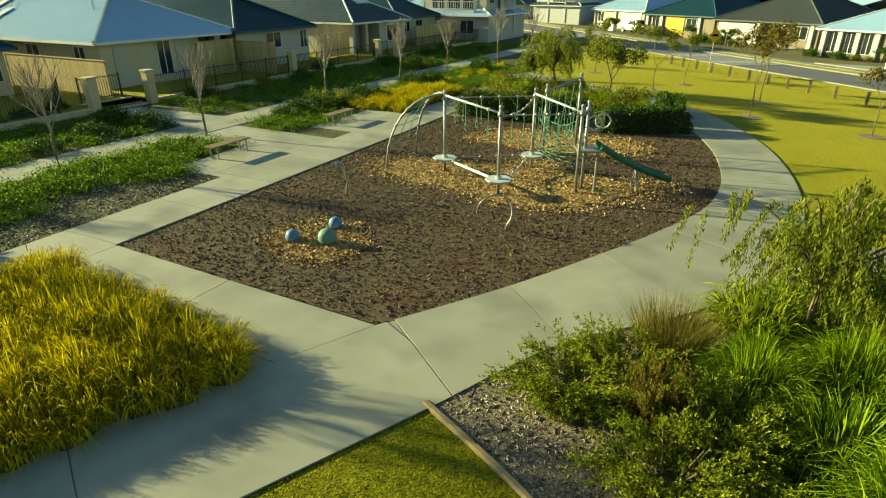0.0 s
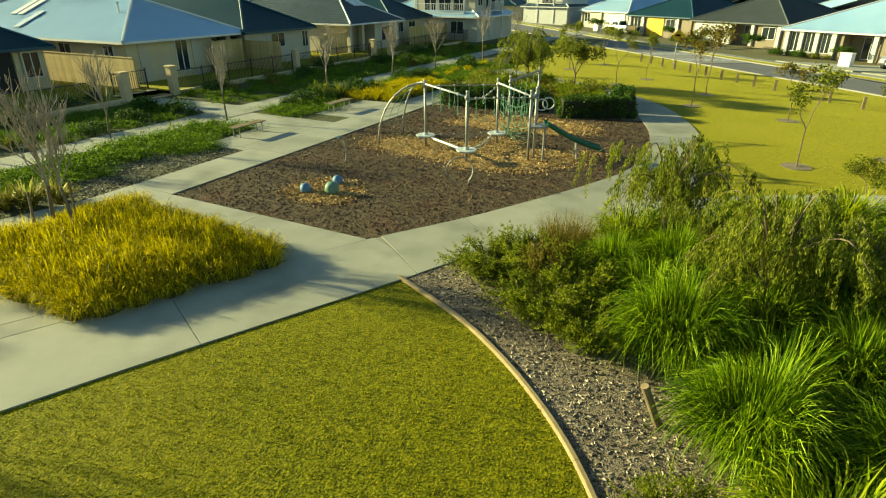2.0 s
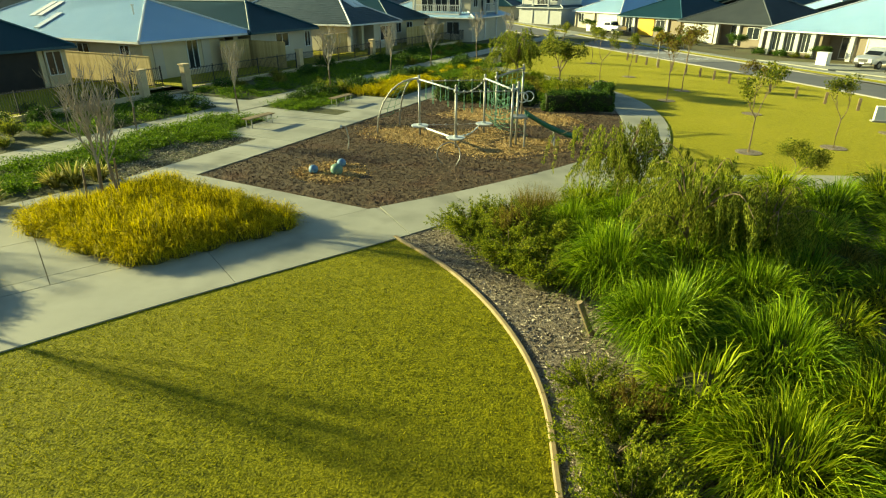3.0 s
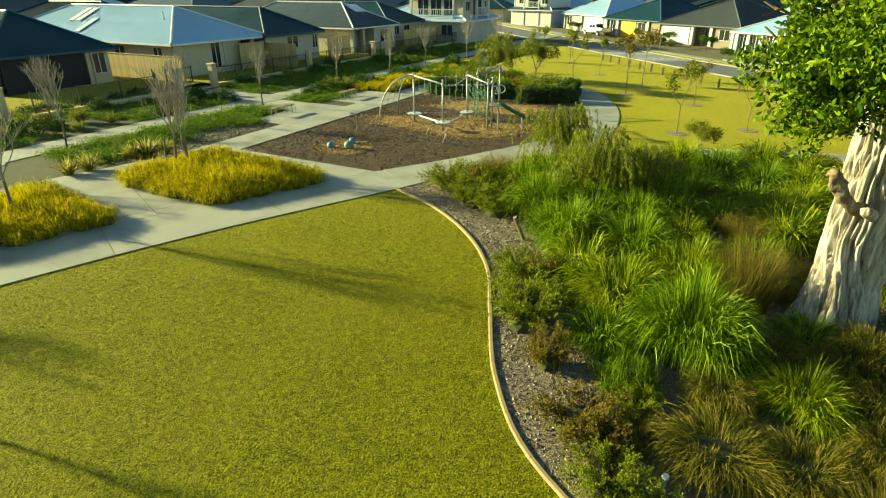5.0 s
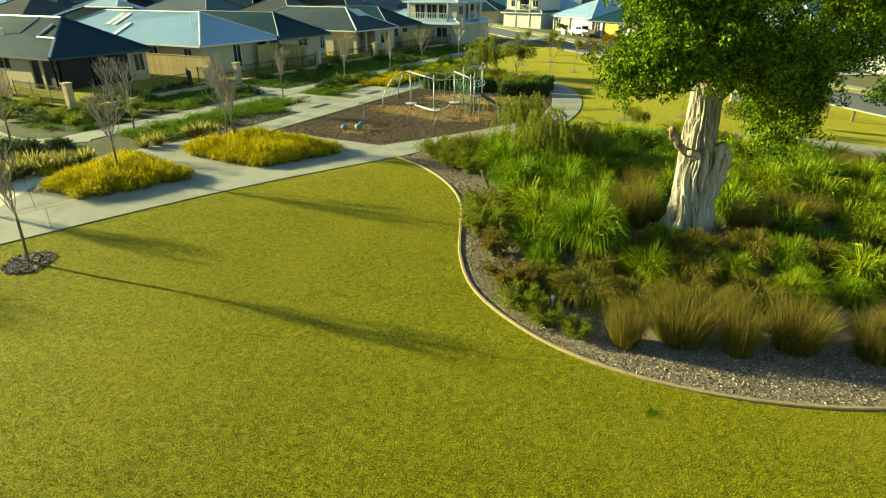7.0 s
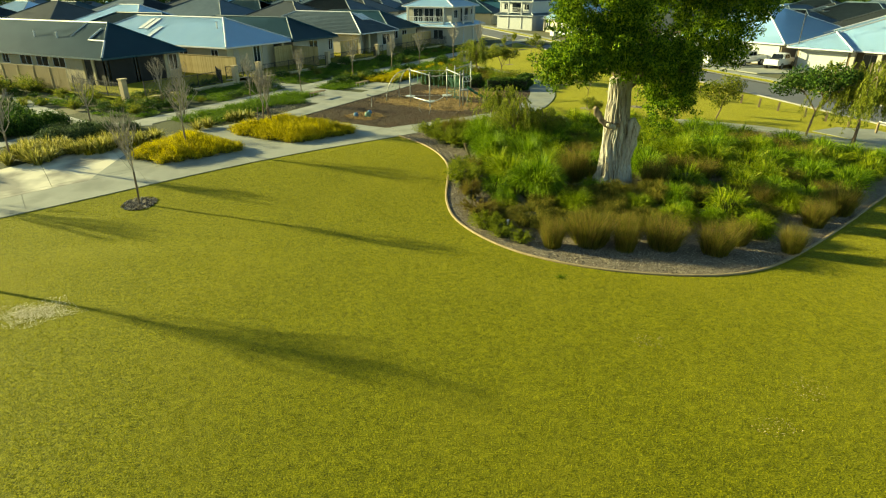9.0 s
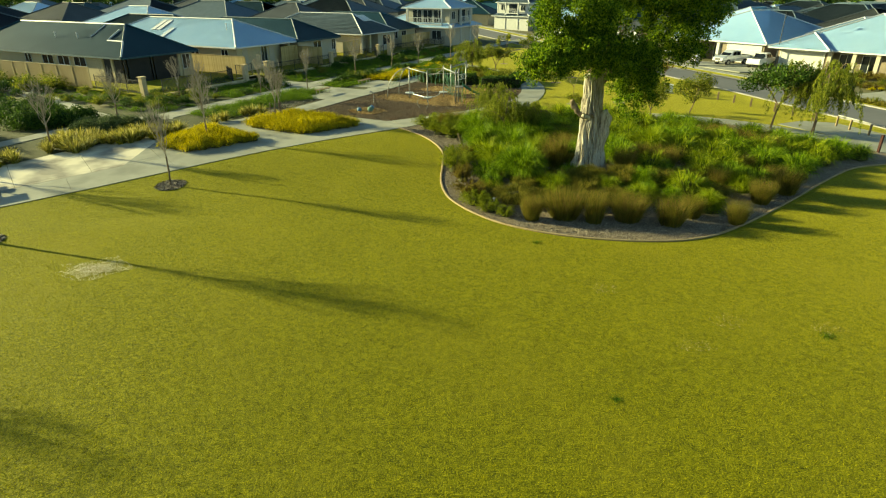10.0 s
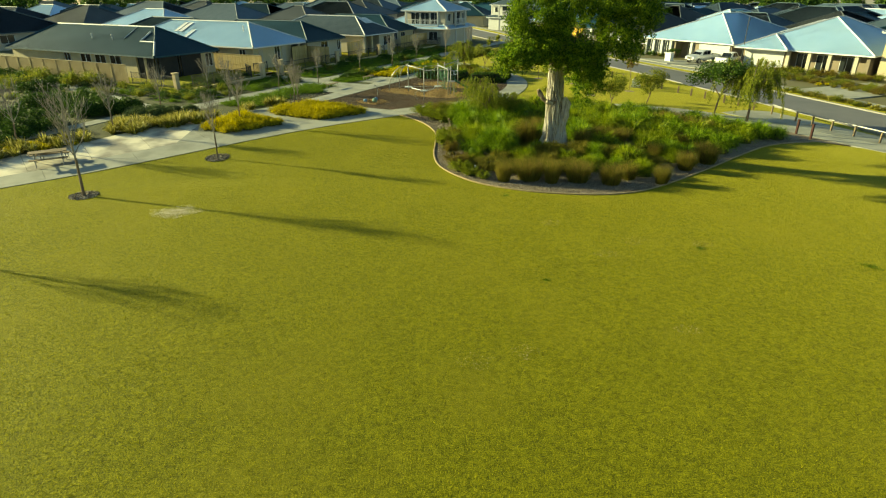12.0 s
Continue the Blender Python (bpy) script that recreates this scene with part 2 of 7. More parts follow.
def flat_sheet(points, up=0.0, thick=0.0, step=1.5):
    """A sheet over an outline that follows the ground, with a downturned edge if it is thick."""
    bm = bmesh.new()
    face = bm.faces.new([bm.verts.new((x, y, 0)) for x, y in points])
    if face.normal.z < 0 or sum((a[0] - b[0]) * (a[1] + b[1]) for a, b in zip(points[1:] + points[:1], points)) > 0:
        bmesh.ops.reverse_faces(bm, faces=[face])
    bmesh.ops.triangulate(bm, faces=bm.faces[:])
    for axis in (0, 1):
        low, high = min(p[axis] for p in points), max(p[axis] for p in points)
        k = math.ceil(low / step) * step
        while k < high:
            no = (1, 0, 0) if axis == 0 else (0, 1, 0)
            bmesh.ops.bisect_plane(bm, geom=bm.verts[:] + bm.edges[:] + bm.faces[:], plane_co=(k * no[0], k * no[1], 0), plane_no=no)
            k += step
    for f in bm.faces:
        f.normal_update()
        if f.normal.z < 0:
            f.normal_flip()
    if thick:
        rim = [e for e in bm.edges if e.is_boundary]
        made = bmesh.ops.extrude_edge_only(bm, edges=rim)["geom"]
        low = {v for v in made if isinstance(v, bmesh.types.BMVert)}
    else:
        low = set()
    for v in bm.verts:
        v.co.z = gz(v.co.x, v.co.y) + up - (thick if v in low else 0)
    return bm


def spline(points, steps=6, closed=False):
    """Points on a smooth curve through the given ones."""
    out, n = [], len(points)
    pts = [Vector((*p, 0)) if len(p) == 2 else Vector(p) for p in points]
    for i in range(n if closed else n - 1):
        if closed:
            a, b, c, d = pts[i - 1], pts[i], pts[(i + 1) % n], pts[(i + 2) % n]
        else:
            a, b, c, d = pts[max(i - 1, 0)], pts[i], pts[i + 1], pts[min(i + 2, n - 1)]
        for k in range(steps):
            t = k / steps
            out.append(0.5 * (2 * b + (c - a) * t + (2 * a - 5 * b + 4 * c - d) * t * t + (3 * b - a - 3 * c + d) * t ** 3))
    if not closed:
        out.append(pts[-1])
    return out


def flat(points):
    return [(p.x, p.y) for p in points]


def inside(x, y, poly):
    hit = False
    for (ax, ay), (bx, by) in zip(poly, poly[1:] + poly[:1]):
        if (ay > y) != (by > y) and x < (bx - ax) * (y - ay) / (by - ay) + ax:
            hit = not hit
    return hit


def ribbon(line, side, up=0.0, step=1.5):
    """Outline between a line and the same line shifted sideways."""
    out = []
    pts = [Vector((*p, 0)) for p in line]
    for i, p in enumerate(pts):
        way = (pts[min(i + 1, len(pts) - 1)] - pts[max(i - 1, 0)]).normalized()
        out.append((p.x - way.y * side, p.y + way.x * side))
    return list(line) + out[::-1]


# ---- the ground and what is laid on it ----
def clip(poly, nx, ny, d):
    """The part of a flat outline where nx*x + ny*y <= d."""
    out = []
    for a, b in zip(poly, poly[1:] + poly[:1]):
        fa, fb = nx * a[0] + ny * a[1] - d, nx * b[0] + ny * b[1] - d
        if fa <= 0:
            out.append(a)
        if (fa < 0 < fb) or (fb < 0 < fa):
            k = fa / (fa - fb)
            out.append((a[0] + (b[0] - a[0]) * k, a[1] + (b[1] - a[1]) * k))
    return out


def lay_slabs(parent, poly, origin, turn, along, across, mat, up=0.03, gap=0.009, thick=0.08):
    """Concrete slabs with open joints over an outline."""
    c, s = math.cos(radians(turn)), math.sin(radians(turn))
    local = [((x - origin[0]) * c + (y - origin[1]) * s, -(x - origin[0]) * s + (y - origin[1]) * c) for x, y in poly]
    for i in range(math.floor(min(p[0] for p in local) / along), math.ceil(max(p[0] for p in local) / along)):
        for j in range(math.floor(min(p[1] for p in local) / across), math.ceil(max(p[1] for p in local) / across)):
            cell = clip(clip(clip(clip(local, 1, 0, (i + 1) * along - gap), -1, 0, -i * along - gap), 0, 1, (j + 1) * across - gap), 0, -1, -j * across - gap)
            if len(cell) > 2:
                area = abs(sum(a[0] * b[1] - b[0] * a[1] for a, b in zip(cell, cell[1:] + cell[:1]))) / 2
                if area > 0.05:
                    part("slab", flat_sheet([(origin[0] + x * c - y * s, origin[1] + x * s + y * c) for x, y in cell], up, thick), mat, parent)


def lay_between(parent, left, right, per, mat, up=0.03, gap=0.009, thick=0.08):
    """Slabs between two edges with the same number of points; a joint after each `per` of them."""
    for i in range(0, len(left) - 1, per):
        j = min(i + per, len(left) - 1)
        a, b = list(left[i:j + 1]), list(right[i:j + 1])
        for e in (a, b):
            for k, m in ((0, 1), (-1, -2)):
                d = Vector((e[m][0] - e[k][0], e[m][1] - e[k][1], 0)).normalized() * gap
                e[k] = (e[k][0] + d.x, e[k][1] + d.y)
        part("slab", flat_sheet(a + b[::-1], up, thick), mat, parent)


steps_fine = [-70 + 2.0 * i for i in range(86)]
xs = [-2600, -1500, -900, -600, -400, -300, -240, -200, -160, -120, -90] + steps_fine + [120, 150, 200, 240, 300, 400, 600, 900, 1500, 2600]
ys = [-900, -300, -140, -100] + steps_fine + [110, 130, 160, 190, 220, 260, 300, 400, 600, 900, 1500, 2600]
bm = bmesh.new()
rows = [[bm.verts.new((x, y, gz(x, y) - 0.06)) for x in xs] for y in ys]
for a, b in zip(rows, rows[1:]):
    for k in range(len(xs) - 1):
        bm.faces.new((a[k], a[k + 1], b[k + 1], b[k]))
tagged(part("ground", bm, M["soil"]), "olive brown earth and rough grass reaching to the horizon", "ground", kind="structure")

PLAY = [(-1.05, 8.7), (1.4, 10.1), (3.6, 11.6), (5.6, 13.1), (7.3, 14.7), (8.7, 17.0), (9.8, 20.0), (10.35, 22.7), (6.4, 24.3), (1.4, 26.6), (0.4, 27.0),
        (-7.4, 12.2)]
PLAY_EDGE = flat(spline(PLAY[:8], 5)) + PLAY[8:]
KERB = flat(spline([(-0.2, 6.6), (1.2, 4.6), (2.2, 2.3), (2.6, 0.3), (2.5, -1.7), (2.4, -3.9), (2.8, -6.0), (4.2, -8.2), (5.9, -9.6), (8.0, -10.5), (10.4, -10.9),
                    (12.4, -10.7), (14.4, -9.7), (18.5, -6.6), (22.5, -3.4), (25.2, -1.6), (28.7, -0.6)], 6))
BRANCH = flat(spline([(7.6, 10.6), (13.0, 10.9), (20.0, 10.2), (25.0, 8.0), (28.6, 3.8), (31.5, -1.0), (36.0, -8.0), (43.0, -18.0), (52.0, -32.0)], 5))
IN_R = flat(spline([(-0.79, 8.84), (1.4, 10.1), (3.6, 11.6), (5.6, 13.1), (7.3, 14.7), (8.7, 17.0), (9.8, 20.0), (10.35, 22.7), (10.5, 25.5), (10.1, 28.5),
                    (9.0, 32.0), (6.6, 37.0), (4.4, 41.0)], 5))
OUT_R = flat(spline([(0.19, 6.73), (2.1, 8.1), (4.7, 9.1), (7.3, 10.8), (9.0, 13.1), (10.7, 16.4), (12.0, 20.3), (12.6, 24.0), (12.6, 27.0), (12.1, 30.0),
                     (10.9, 33.5), (8.4, 38.3), (6.2, 42.2)], 5))
FRONT_A, FRONT_B = (-0.1, 6.5), (-26.0, -12.2)
FRONT = [(0.18, 6.72), FRONT_A, FRONT_B, (-27.3, -10.4), (-1.07, 8.68), (-0.80, 8.83)]
ROAD_MID = flat(spline([(6.0, 130.0), (13.0, 100.0), (18.5, 78.0), (21.6, 65.0), (25.0, 54.5), (28.6, 44.5), (32.6, 33.0), (35.5, 21.0), (38.2, 9.0), (41.2, -4.0),
                        (47.0, -20.0), (56.0, -40.0)], 5))


def shifted(line, side):
    return ribbon(line, side)[len(line):][::-1]


ROAD_NEAR, ROAD_FAR = shifted(ROAD_MID, -3.5), shifted(ROAD_MID, 3.5)
main_lawn = [FRONT_A, FRONT_B, (-60, -40), (-60, -75), (75, -75), (60, -45), (44.5, -22)] + BRANCH[::-1][5:14] + KERB[::-1]
tagged(part("lawn", flat_sheet(main_lawn, 0.0), M["lawn"]), "wide mown lawn of yellow-green couch grass", "lawn", kind="structure")
side_lawn = OUT_R[18:] + [grid(40, 4.5), grid(56, 5), (17, 84)] + shifted(ROAD_MID, -4.0)[12:42] + shifted(BRANCH, 1.0)[::-1][12:]
tagged(part("lawn", flat_sheet(side_lawn, 0.0), M["lawn"]), "mown park lawn between the curved path and the road", "lawn", kind="structure")
bed = KERB + BRANCH[::-1][14:] + OUT_R[1:16][::-1]
tagged(part("garden_bed", flat_sheet(bed, 0.01), M["mulch"]), "grey wood mulch of the large planted bed", "garden bed", kind="structure")
tagged(part("playground_mulch", flat_sheet(PLAY_EDGE, 0.0), M["bark"]), "dark brown bark softfall of the playground", "bark mulch", kind="structure")
island = [PLAY[10], PLAY[9], PLAY[8], PLAY[7]] + IN_R[35:] + [grid(32, 0), grid(17, 0)]
tagged(part("garden_bed", flat_sheet(island, 0.01), M["mulch"]), "mulched hedge bed behind the playground", "garden bed", kind="structure")
strip = [(-28.4, -11.5), (-40, -4), grid(-12, 25), grid(-12, 15), grid(70, 15), grid(70, 1.9), grid(0, 1.9), (-13, 7)]
tagged(part("garden_bed", flat_sheet(strip, 0.0), M["verge_mulch"]), "mulched verge gardens in front of the houses", "garden bed", kind="structure")

def quad_of(s0, r0, s1, r1):
    return [grid(s0, r0), grid(s1, r0), grid(s1, r1), grid(s0, r1)]


# Pale sheets added under the slabs: joints show light as sun-caught edges.
for outline, up in ((FRONT, 0.012), ([(-1.12, 8.66), (-7.42, 12.16), grid(-0.06, 1.86), (-8.3, 10.66), (-3.08, 7.22)], 0.012), (quad_of(-0.05, 0.02, 26, 1.88), 0.012)):
    tagged(part("path_base", flat_sheet(outline, up), M["kerb"]), "pale sheet under the path slabs for sunlit joint edges", "path", kind="structure")
pavement = thing("pavement", (0, 0, 0), 0, "pale grey broom-finished concrete paths with sawn joints", "path", kind="structure")
lay_slabs(pavement, FRONT, (-3.537, 4.019), math.degrees(math.atan2(FRONT_B[1] - FRONT_A[1], FRONT_B[0] - FRONT_A[0])) + 180, 4.9, 2.4, M["concrete"])
lay_between(pavement, OUT_R, IN_R, 5, M["concrete"], 0.034)
lay_between(pavement, shifted(BRANCH, -1.0), shifted(BRANCH, 1.0), 4, M["concrete"], 0.025)
PATH_D = [(-1.12, 8.66), (-7.42, 12.16), grid(-0.06, 1.86), (-8.3, 10.66), (-3.08, 7.22)]
lay_slabs(pavement, PATH_D, (-1.05, 8.7), math.degrees(math.atan2(3.5, -6.35)), 3.6, 1.75, M["concrete"])
lay_slabs(pavement, [grid(-0.05, 0.02), grid(26, 0.02), grid(26, 1.88), grid(-0.05, 1.88)], GRID_O, GRID_TURN, 2.6, 2.4, M["concrete"])
lay_slabs(pavement, [grid(4.9, 1.9), grid(10.6, 1.9), grid(10.6, 7.0), grid(8.2, 7.0), grid(8.0, 4.2), grid(4.9, 4.0)], GRID_O, GRID_TURN, 2.6, 2.4, M["concrete"], 0.026)
lay_slabs(pavement, [grid(11.9, 1.9), grid(16.2, 1.9), grid(16.2, 4.0), grid(11.9, 4.0)], GRID_O, GRID_TURN, 2.6, 2.4, M["concrete"], 0.026)
lay_slabs(pavement, [grid(-8.6, 7.1), grid(80, 7.1), grid(80, 9.0), grid(-8.6, 9.0)], GRID_O, GRID_TURN, 2.4, 1.95, M["concrete"])
lay_slabs(pavement, [grid(9.6, 9.0), grid(11.8, 9.0), grid(11.6, 14.6), grid(10.2, 14.6)], GRID_O, GRID_TURN, 2.4, 2.0, M["concrete"], 0.026)
SPUR = flat(spline([(-26.0, -0.6), (-23.4, 3.0), (-21.9, 6.4), (-19.9, 9.0)], 4))
lay_between(pavement, shifted(SPUR, -0.6), shifted(SPUR, 0.6), 3, M["concrete"], 0.03)
CURVED_WALK = flat(spline([(-16.6, 10.6), (-19.6, 9.6), (-22.5, 11.1), (-27.0, 15.2), (-33.0, 21.0), (-40.0, 27.0)], 4))
plaza = [(-8.3, 10.62), grid(0, 1.9), grid(-1.6, 1.9), (-12.0, 9.2), (-15.0, 6.2), (-17.5, 3.0), (-20.5, -0.5), (-28.0, -7.0), (-27.25, -10.3), (-3.1, 7.25)]
lay_between(pavement, shifted(CURVED_WALK, -0.85), shifted(CURVED_WALK, 0.85), 3, M["concrete"], 0.024)
lay_slabs(pavement, clip(plaza, -1, 0, 14.6), (-8.3, 10.62), 37, 3.4, 2.6, M["concrete"], 0.022)
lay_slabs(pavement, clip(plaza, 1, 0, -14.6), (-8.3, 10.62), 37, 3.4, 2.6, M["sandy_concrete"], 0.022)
APRON = [(26.6, 9.0), (29.4, 10.6), (31.6, 10.2), (33.0, 6.6), (34.6, 1.6), (37.0, -5.2), (36.2, -6.4), (32.3, -0.4), (29.4, 4.4)]
lay_slabs(pavement, APRON, (26.6, 9.0), -62, 3.0, 2.6, M["concrete"], 0.03)

# ---- the road ----
road = tagged(part("road", flat_sheet(ribbon(shifted(ROAD_MID, -3.4), 6.8), -0.035), M["asphalt"]), "grey asphalt residential road curving past the park", "road", kind="structure")
for name, edge, side in (("kerb", ROAD_NEAR, -0.28), ("kerb", ROAD_FAR, 0.28)):
    tagged(part(name, flat_sheet(ribbon(edge, side), 0.05, 0.14), M["kerb"]), "pale concrete mountable road kerb", "kerb", kind="structure")
verge_far = ribbon(shifted(ROAD_MID, 3.8), 2.0)
tagged(part("verge", flat_sheet(verge_far, 0.0), M["lawn"]), "narrow grassed verge across the road", "verge", kind="structure")
far_walk = thing("footpath", (0, 0, 0), 0, "pale concrete footpath across the road", "path", kind="structure")
lay_between(far_walk, shifted(ROAD_MID, 7.2), shifted(ROAD_MID, 5.6), 2, M["concrete"], 0.03)

# ---- kerb of the planted bed ----
edging = thing("garden_kerb", (0, 0, 0), 0, "low sandy concrete edging along lawn and bed", "kerb", kind="structure")
kerb_line = [Vector((*p, 0)) for p in KERB]
for i in range(0, len(kerb_line) - 1, 3):
    piece = kerb_line[i:i + 4]
    bm = bmesh.new()
    rings = []
    for k, p in enumerate(piece):
        way = (piece[min(k + 1, len(piece) - 1)] - piece[max(k - 1, 0)]).normalized()
        out = Vector((way.y, -way.x, 0))
        if k == 0:
            p = p + way * 0.006
        rings.append([bm.verts.new((p.x + out.x * o, p.y + out.y * o, gz(p.x, p.y) + h)) for o, h in ((-0.052, -0.1), (-0.052, 0.038), (-0.03, 0.056), (0.03, 0.056), (0.052, 0.038), (0.052, -0.1))])
    for a, b in zip(rings, rings[1:]):
        for k in range(5):
            bm.faces.new((a[k], b[k], b[k + 1], a[k + 1]))
    bm.faces.new(rings[0])
    bm.faces.new(rings[-1][::-1])
    bmesh.ops.recalc_face_normals(bm, faces=bm.faces[:])
    part("kerbstone", bm, M["sand_kerb"], edging)


# ---- houses ----
def hip_roof(bm, x0, y0, x1, y1, z, pitch=22.0, over=0.0):
    """A hipped roof over a rectangle; the ridge runs the longer way."""
    w, d = x1 - x0, y1 - y0
    t = math.tan(radians(pitch))
    half = min(w, d) / 2
    top = z + half * t
    if w >= d:
        ridge = [(x0 + half, (y0 + y1) / 2, top), (x1 - half, (y0 + y1) / 2, top)]
    else:
        ridge = [((x0 + x1) / 2, y0 + half, top), ((x0 + x1) / 2, y1 - half, top)]
    c = [bm.verts.new(p) for p in ((x0, y0, z), (x1, y0, z), (x1, y1, z), (x0, y1, z))]
    r = [bm.verts.new(p) for p in ridge]
    if w >= d:
        for f in ((c[0], c[1], r[1], r[0]), (c[1], c[2], r[1]), (c[2], c[3], r[0], r[1]), (c[3], c[0], r[0])):
            bm.faces.new(f)
    else:
        for f in ((c[0], c[1], r[0]), (c[1], c[2], r[1], r[0]), (c[2], c[3], r[1]), (c[3], c[0], r[0], r[1])):
            bm.faces.new(f)
    return [v.co.copy() for v in c], [v.co.copy() for v in r]


def add_roof(parent, x0, y0, x1, y1, z, pitch, mat, ridge_mat=None, ridge_label="", joined=False):
    bm = bmesh.new()
    c, r = hip_roof(bm, x0, y0, x1, y1, z, pitch)
    bmesh.ops.solidify(bm, geom=bm.faces[:], thickness=0.06)
    roof = part("roof", bm, mat, parent)
    gut = bmesh.new()
    for ax, ay, bx, by in ((x0, y0, x1, y0), (x1, y0, x1, y1), (x1, y1, x0, y1), (x0, y1, x0, y0)):
        box(gut, min(ax, bx) - 0.07, min(ay, by) - 0.07, z - 0.15, max(ax, bx) + 0.07, max(ay, by) + 0.07, z + 0.0)
    part("gutter", gut, ridge_mat or mat, roof)
    if not joined:
        part("soffit", block(x0 + 0.08, y0 + 0.08, z - 0.1, x1 - 0.08, y1 - 0.08, z - 0.05), M["trim"], roof)
    if mat is M["roof_grey"] and not joined:
        bm = bmesh.new()
        rise = math.tan(radians(pitch))
        for k in range(1, int(min(x1 - x0, y1 - y0) / 2 / 0.32)):
            d = 0.32 * k
            ring_c = [Vector((x, y, z + d * rise + 0.012)) for x, y in ((x0 + d, y0 + d), (x1 - d, y0 + d), (x1 - d, y1 - d), (x0 + d, y1 - d))]
            for a, b in zip(ring_c, ring_c[1:] + ring_c[:1]):
                tube(bm, [a, b], 0.03, 4, False)
        part("tile_course", bm, mat, roof, "overlapping rows of grey roof tiles")
    lines = [(r[0], r[1])] if (r[0] - r[1]).length > 0.05 else []
    w, d = x1 - x0, y1 - y0
    ends = ((0, 0), (1, 1), (2, 1), (3, 0)) if w >= d else ((0, 0), (1, 0), (2, 1), (3, 1))
    lines += [(c[a], r[b]) for a, b in ends]
    if joined:
        bm = bmesh.new()
        for a, b in lines:
            tube(bm, [a + Vector((0, 0, 0.03)), b + Vector((0, 0, 0.05))], 0.09, 6)
        part("ridge_cap", bm, ridge_mat or mat, roof)
        return roof
    for a, b in lines:
        part("ridge_cap", rod([a + Vector((0, 0, 0.03)), b + Vector((0, 0, 0.05))], 0.09, 6), ridge_mat or mat, roof, ridge_label)
    return roof


def add_window(parent, x, z, w, h, y=0.0, normal=-1, axis="x", door=False):
    """A window or glazed door in a wall, in the house's own axes: glass set back in a proud frame."""
    f = 0.05

    def b(a0, z0, a1, z1, d0, d1):
        lo, hi = sorted((y + normal * d0, y + normal * d1))
        return block(a0, lo, z0, a1, hi, z1) if axis == "x" else block(lo, a0, z0, hi, a1, z1)
    win = part("door" if door else "window", b(x, z, x + w, z + h, -0.02, 0.012), M["glass"], parent)
    bm = bmesh.new()
    for a0, z0, a1, z1 in ((x - f, z - f, x, z + h + f), (x + w, z - f, x + w + f, z + h + f), (x, z + h, x + w, z + h + f), (x, z - f, x + w, z),
                           (x + w / 2 - 0.025, z, x + w / 2 + 0.025, z + h)):
        lo, hi = sorted((y - normal * 0.02, y + normal * 0.05))
        if axis == "x":
            box(bm, a0, lo, z0, a1, hi, z1)
        else:
            box(bm, lo, a0, z0, hi, a1, z1)
    part("frame", bm, M["trim"], win)
    return win




# ---- the playground ----
def soft_outline(points, wobble, seed, steps=8):
    rnd = random.Random(seed)
    return [(p.x + rnd.uniform(-wobble, wobble), p.y + rnd.uniform(-wobble, wobble)) for p in spline(points, steps, True)]


CHIPS = [soft_outline([(-4.15, 12.4), (-3.4, 11.5), (-2.4, 11.25), (-1.55, 12.2), (-1.9, 13.3), (-3.1, 13.85), (-3.9, 13.2)], 0.07, 1),
         soft_outline([(-2.6, 18.6), (-1.3, 17.0), (0.4, 15.9), (1.6, 14.6), (3.6, 14.2), (5.3, 14.9), (7.1, 16.2), (6.6, 17.2), (5.0, 17.5), (4.4, 18.5), (3.6, 19.6),
                       (2.0, 19.2), (0.6, 19.4), (-1.0, 20.2), (-2.0, 19.8)], 0.1, 2),
         soft_outline([(1.0, 22.6), (2.4, 21.2), (4.4, 20.2), (6.4, 19.6), (7.9, 20.6), (7.4, 22.4), (5.0, 23.6), (2.6, 24.4)], 0.1, 3)]
CHIP_MIDDLES = ((-2.9, 12.5), (2.2, 17.2), (4.5, 22.0))
for patch, mid in zip(CHIPS, CHIP_MIDDLES):
    tagged(part("wood_chips", flat_sheet([(x + (mid[0] - x) * 0.16, y + (mid[1] - y) * 0.16) for x, y in patch], 0.012), M["chips"]), "fresh orange wood chips scattered over dark bark", "wood chips", kind="structure")


def ball(bm, p, r, u=14, v=9):
    bmesh.ops.create_uvsphere(bm, u_segments=u, v_segments=v, radius=r, matrix=Matrix.Translation(p))


def ring(bm, centre, r, thick, normal, sides=18):
    q = Vector(normal).to_track_quat("Z", "Y")
    pts = [Vector(centre) + q @ Vector((r * math.cos(2 * math.pi * k / sides), r * math.sin(2 * math.pi * k / sides), 0)) for k in range(sides + 1)]
    tube(bm, pts, thick, 6, False)


def rope(a, b, sag, n=8):
    a, b = Vector(a), Vector(b)
    return [a.lerp(b, k / n) - Vector((0, 0, sag * 4 * (k / n) * (1 - k / n))) for k in range(n + 1)]


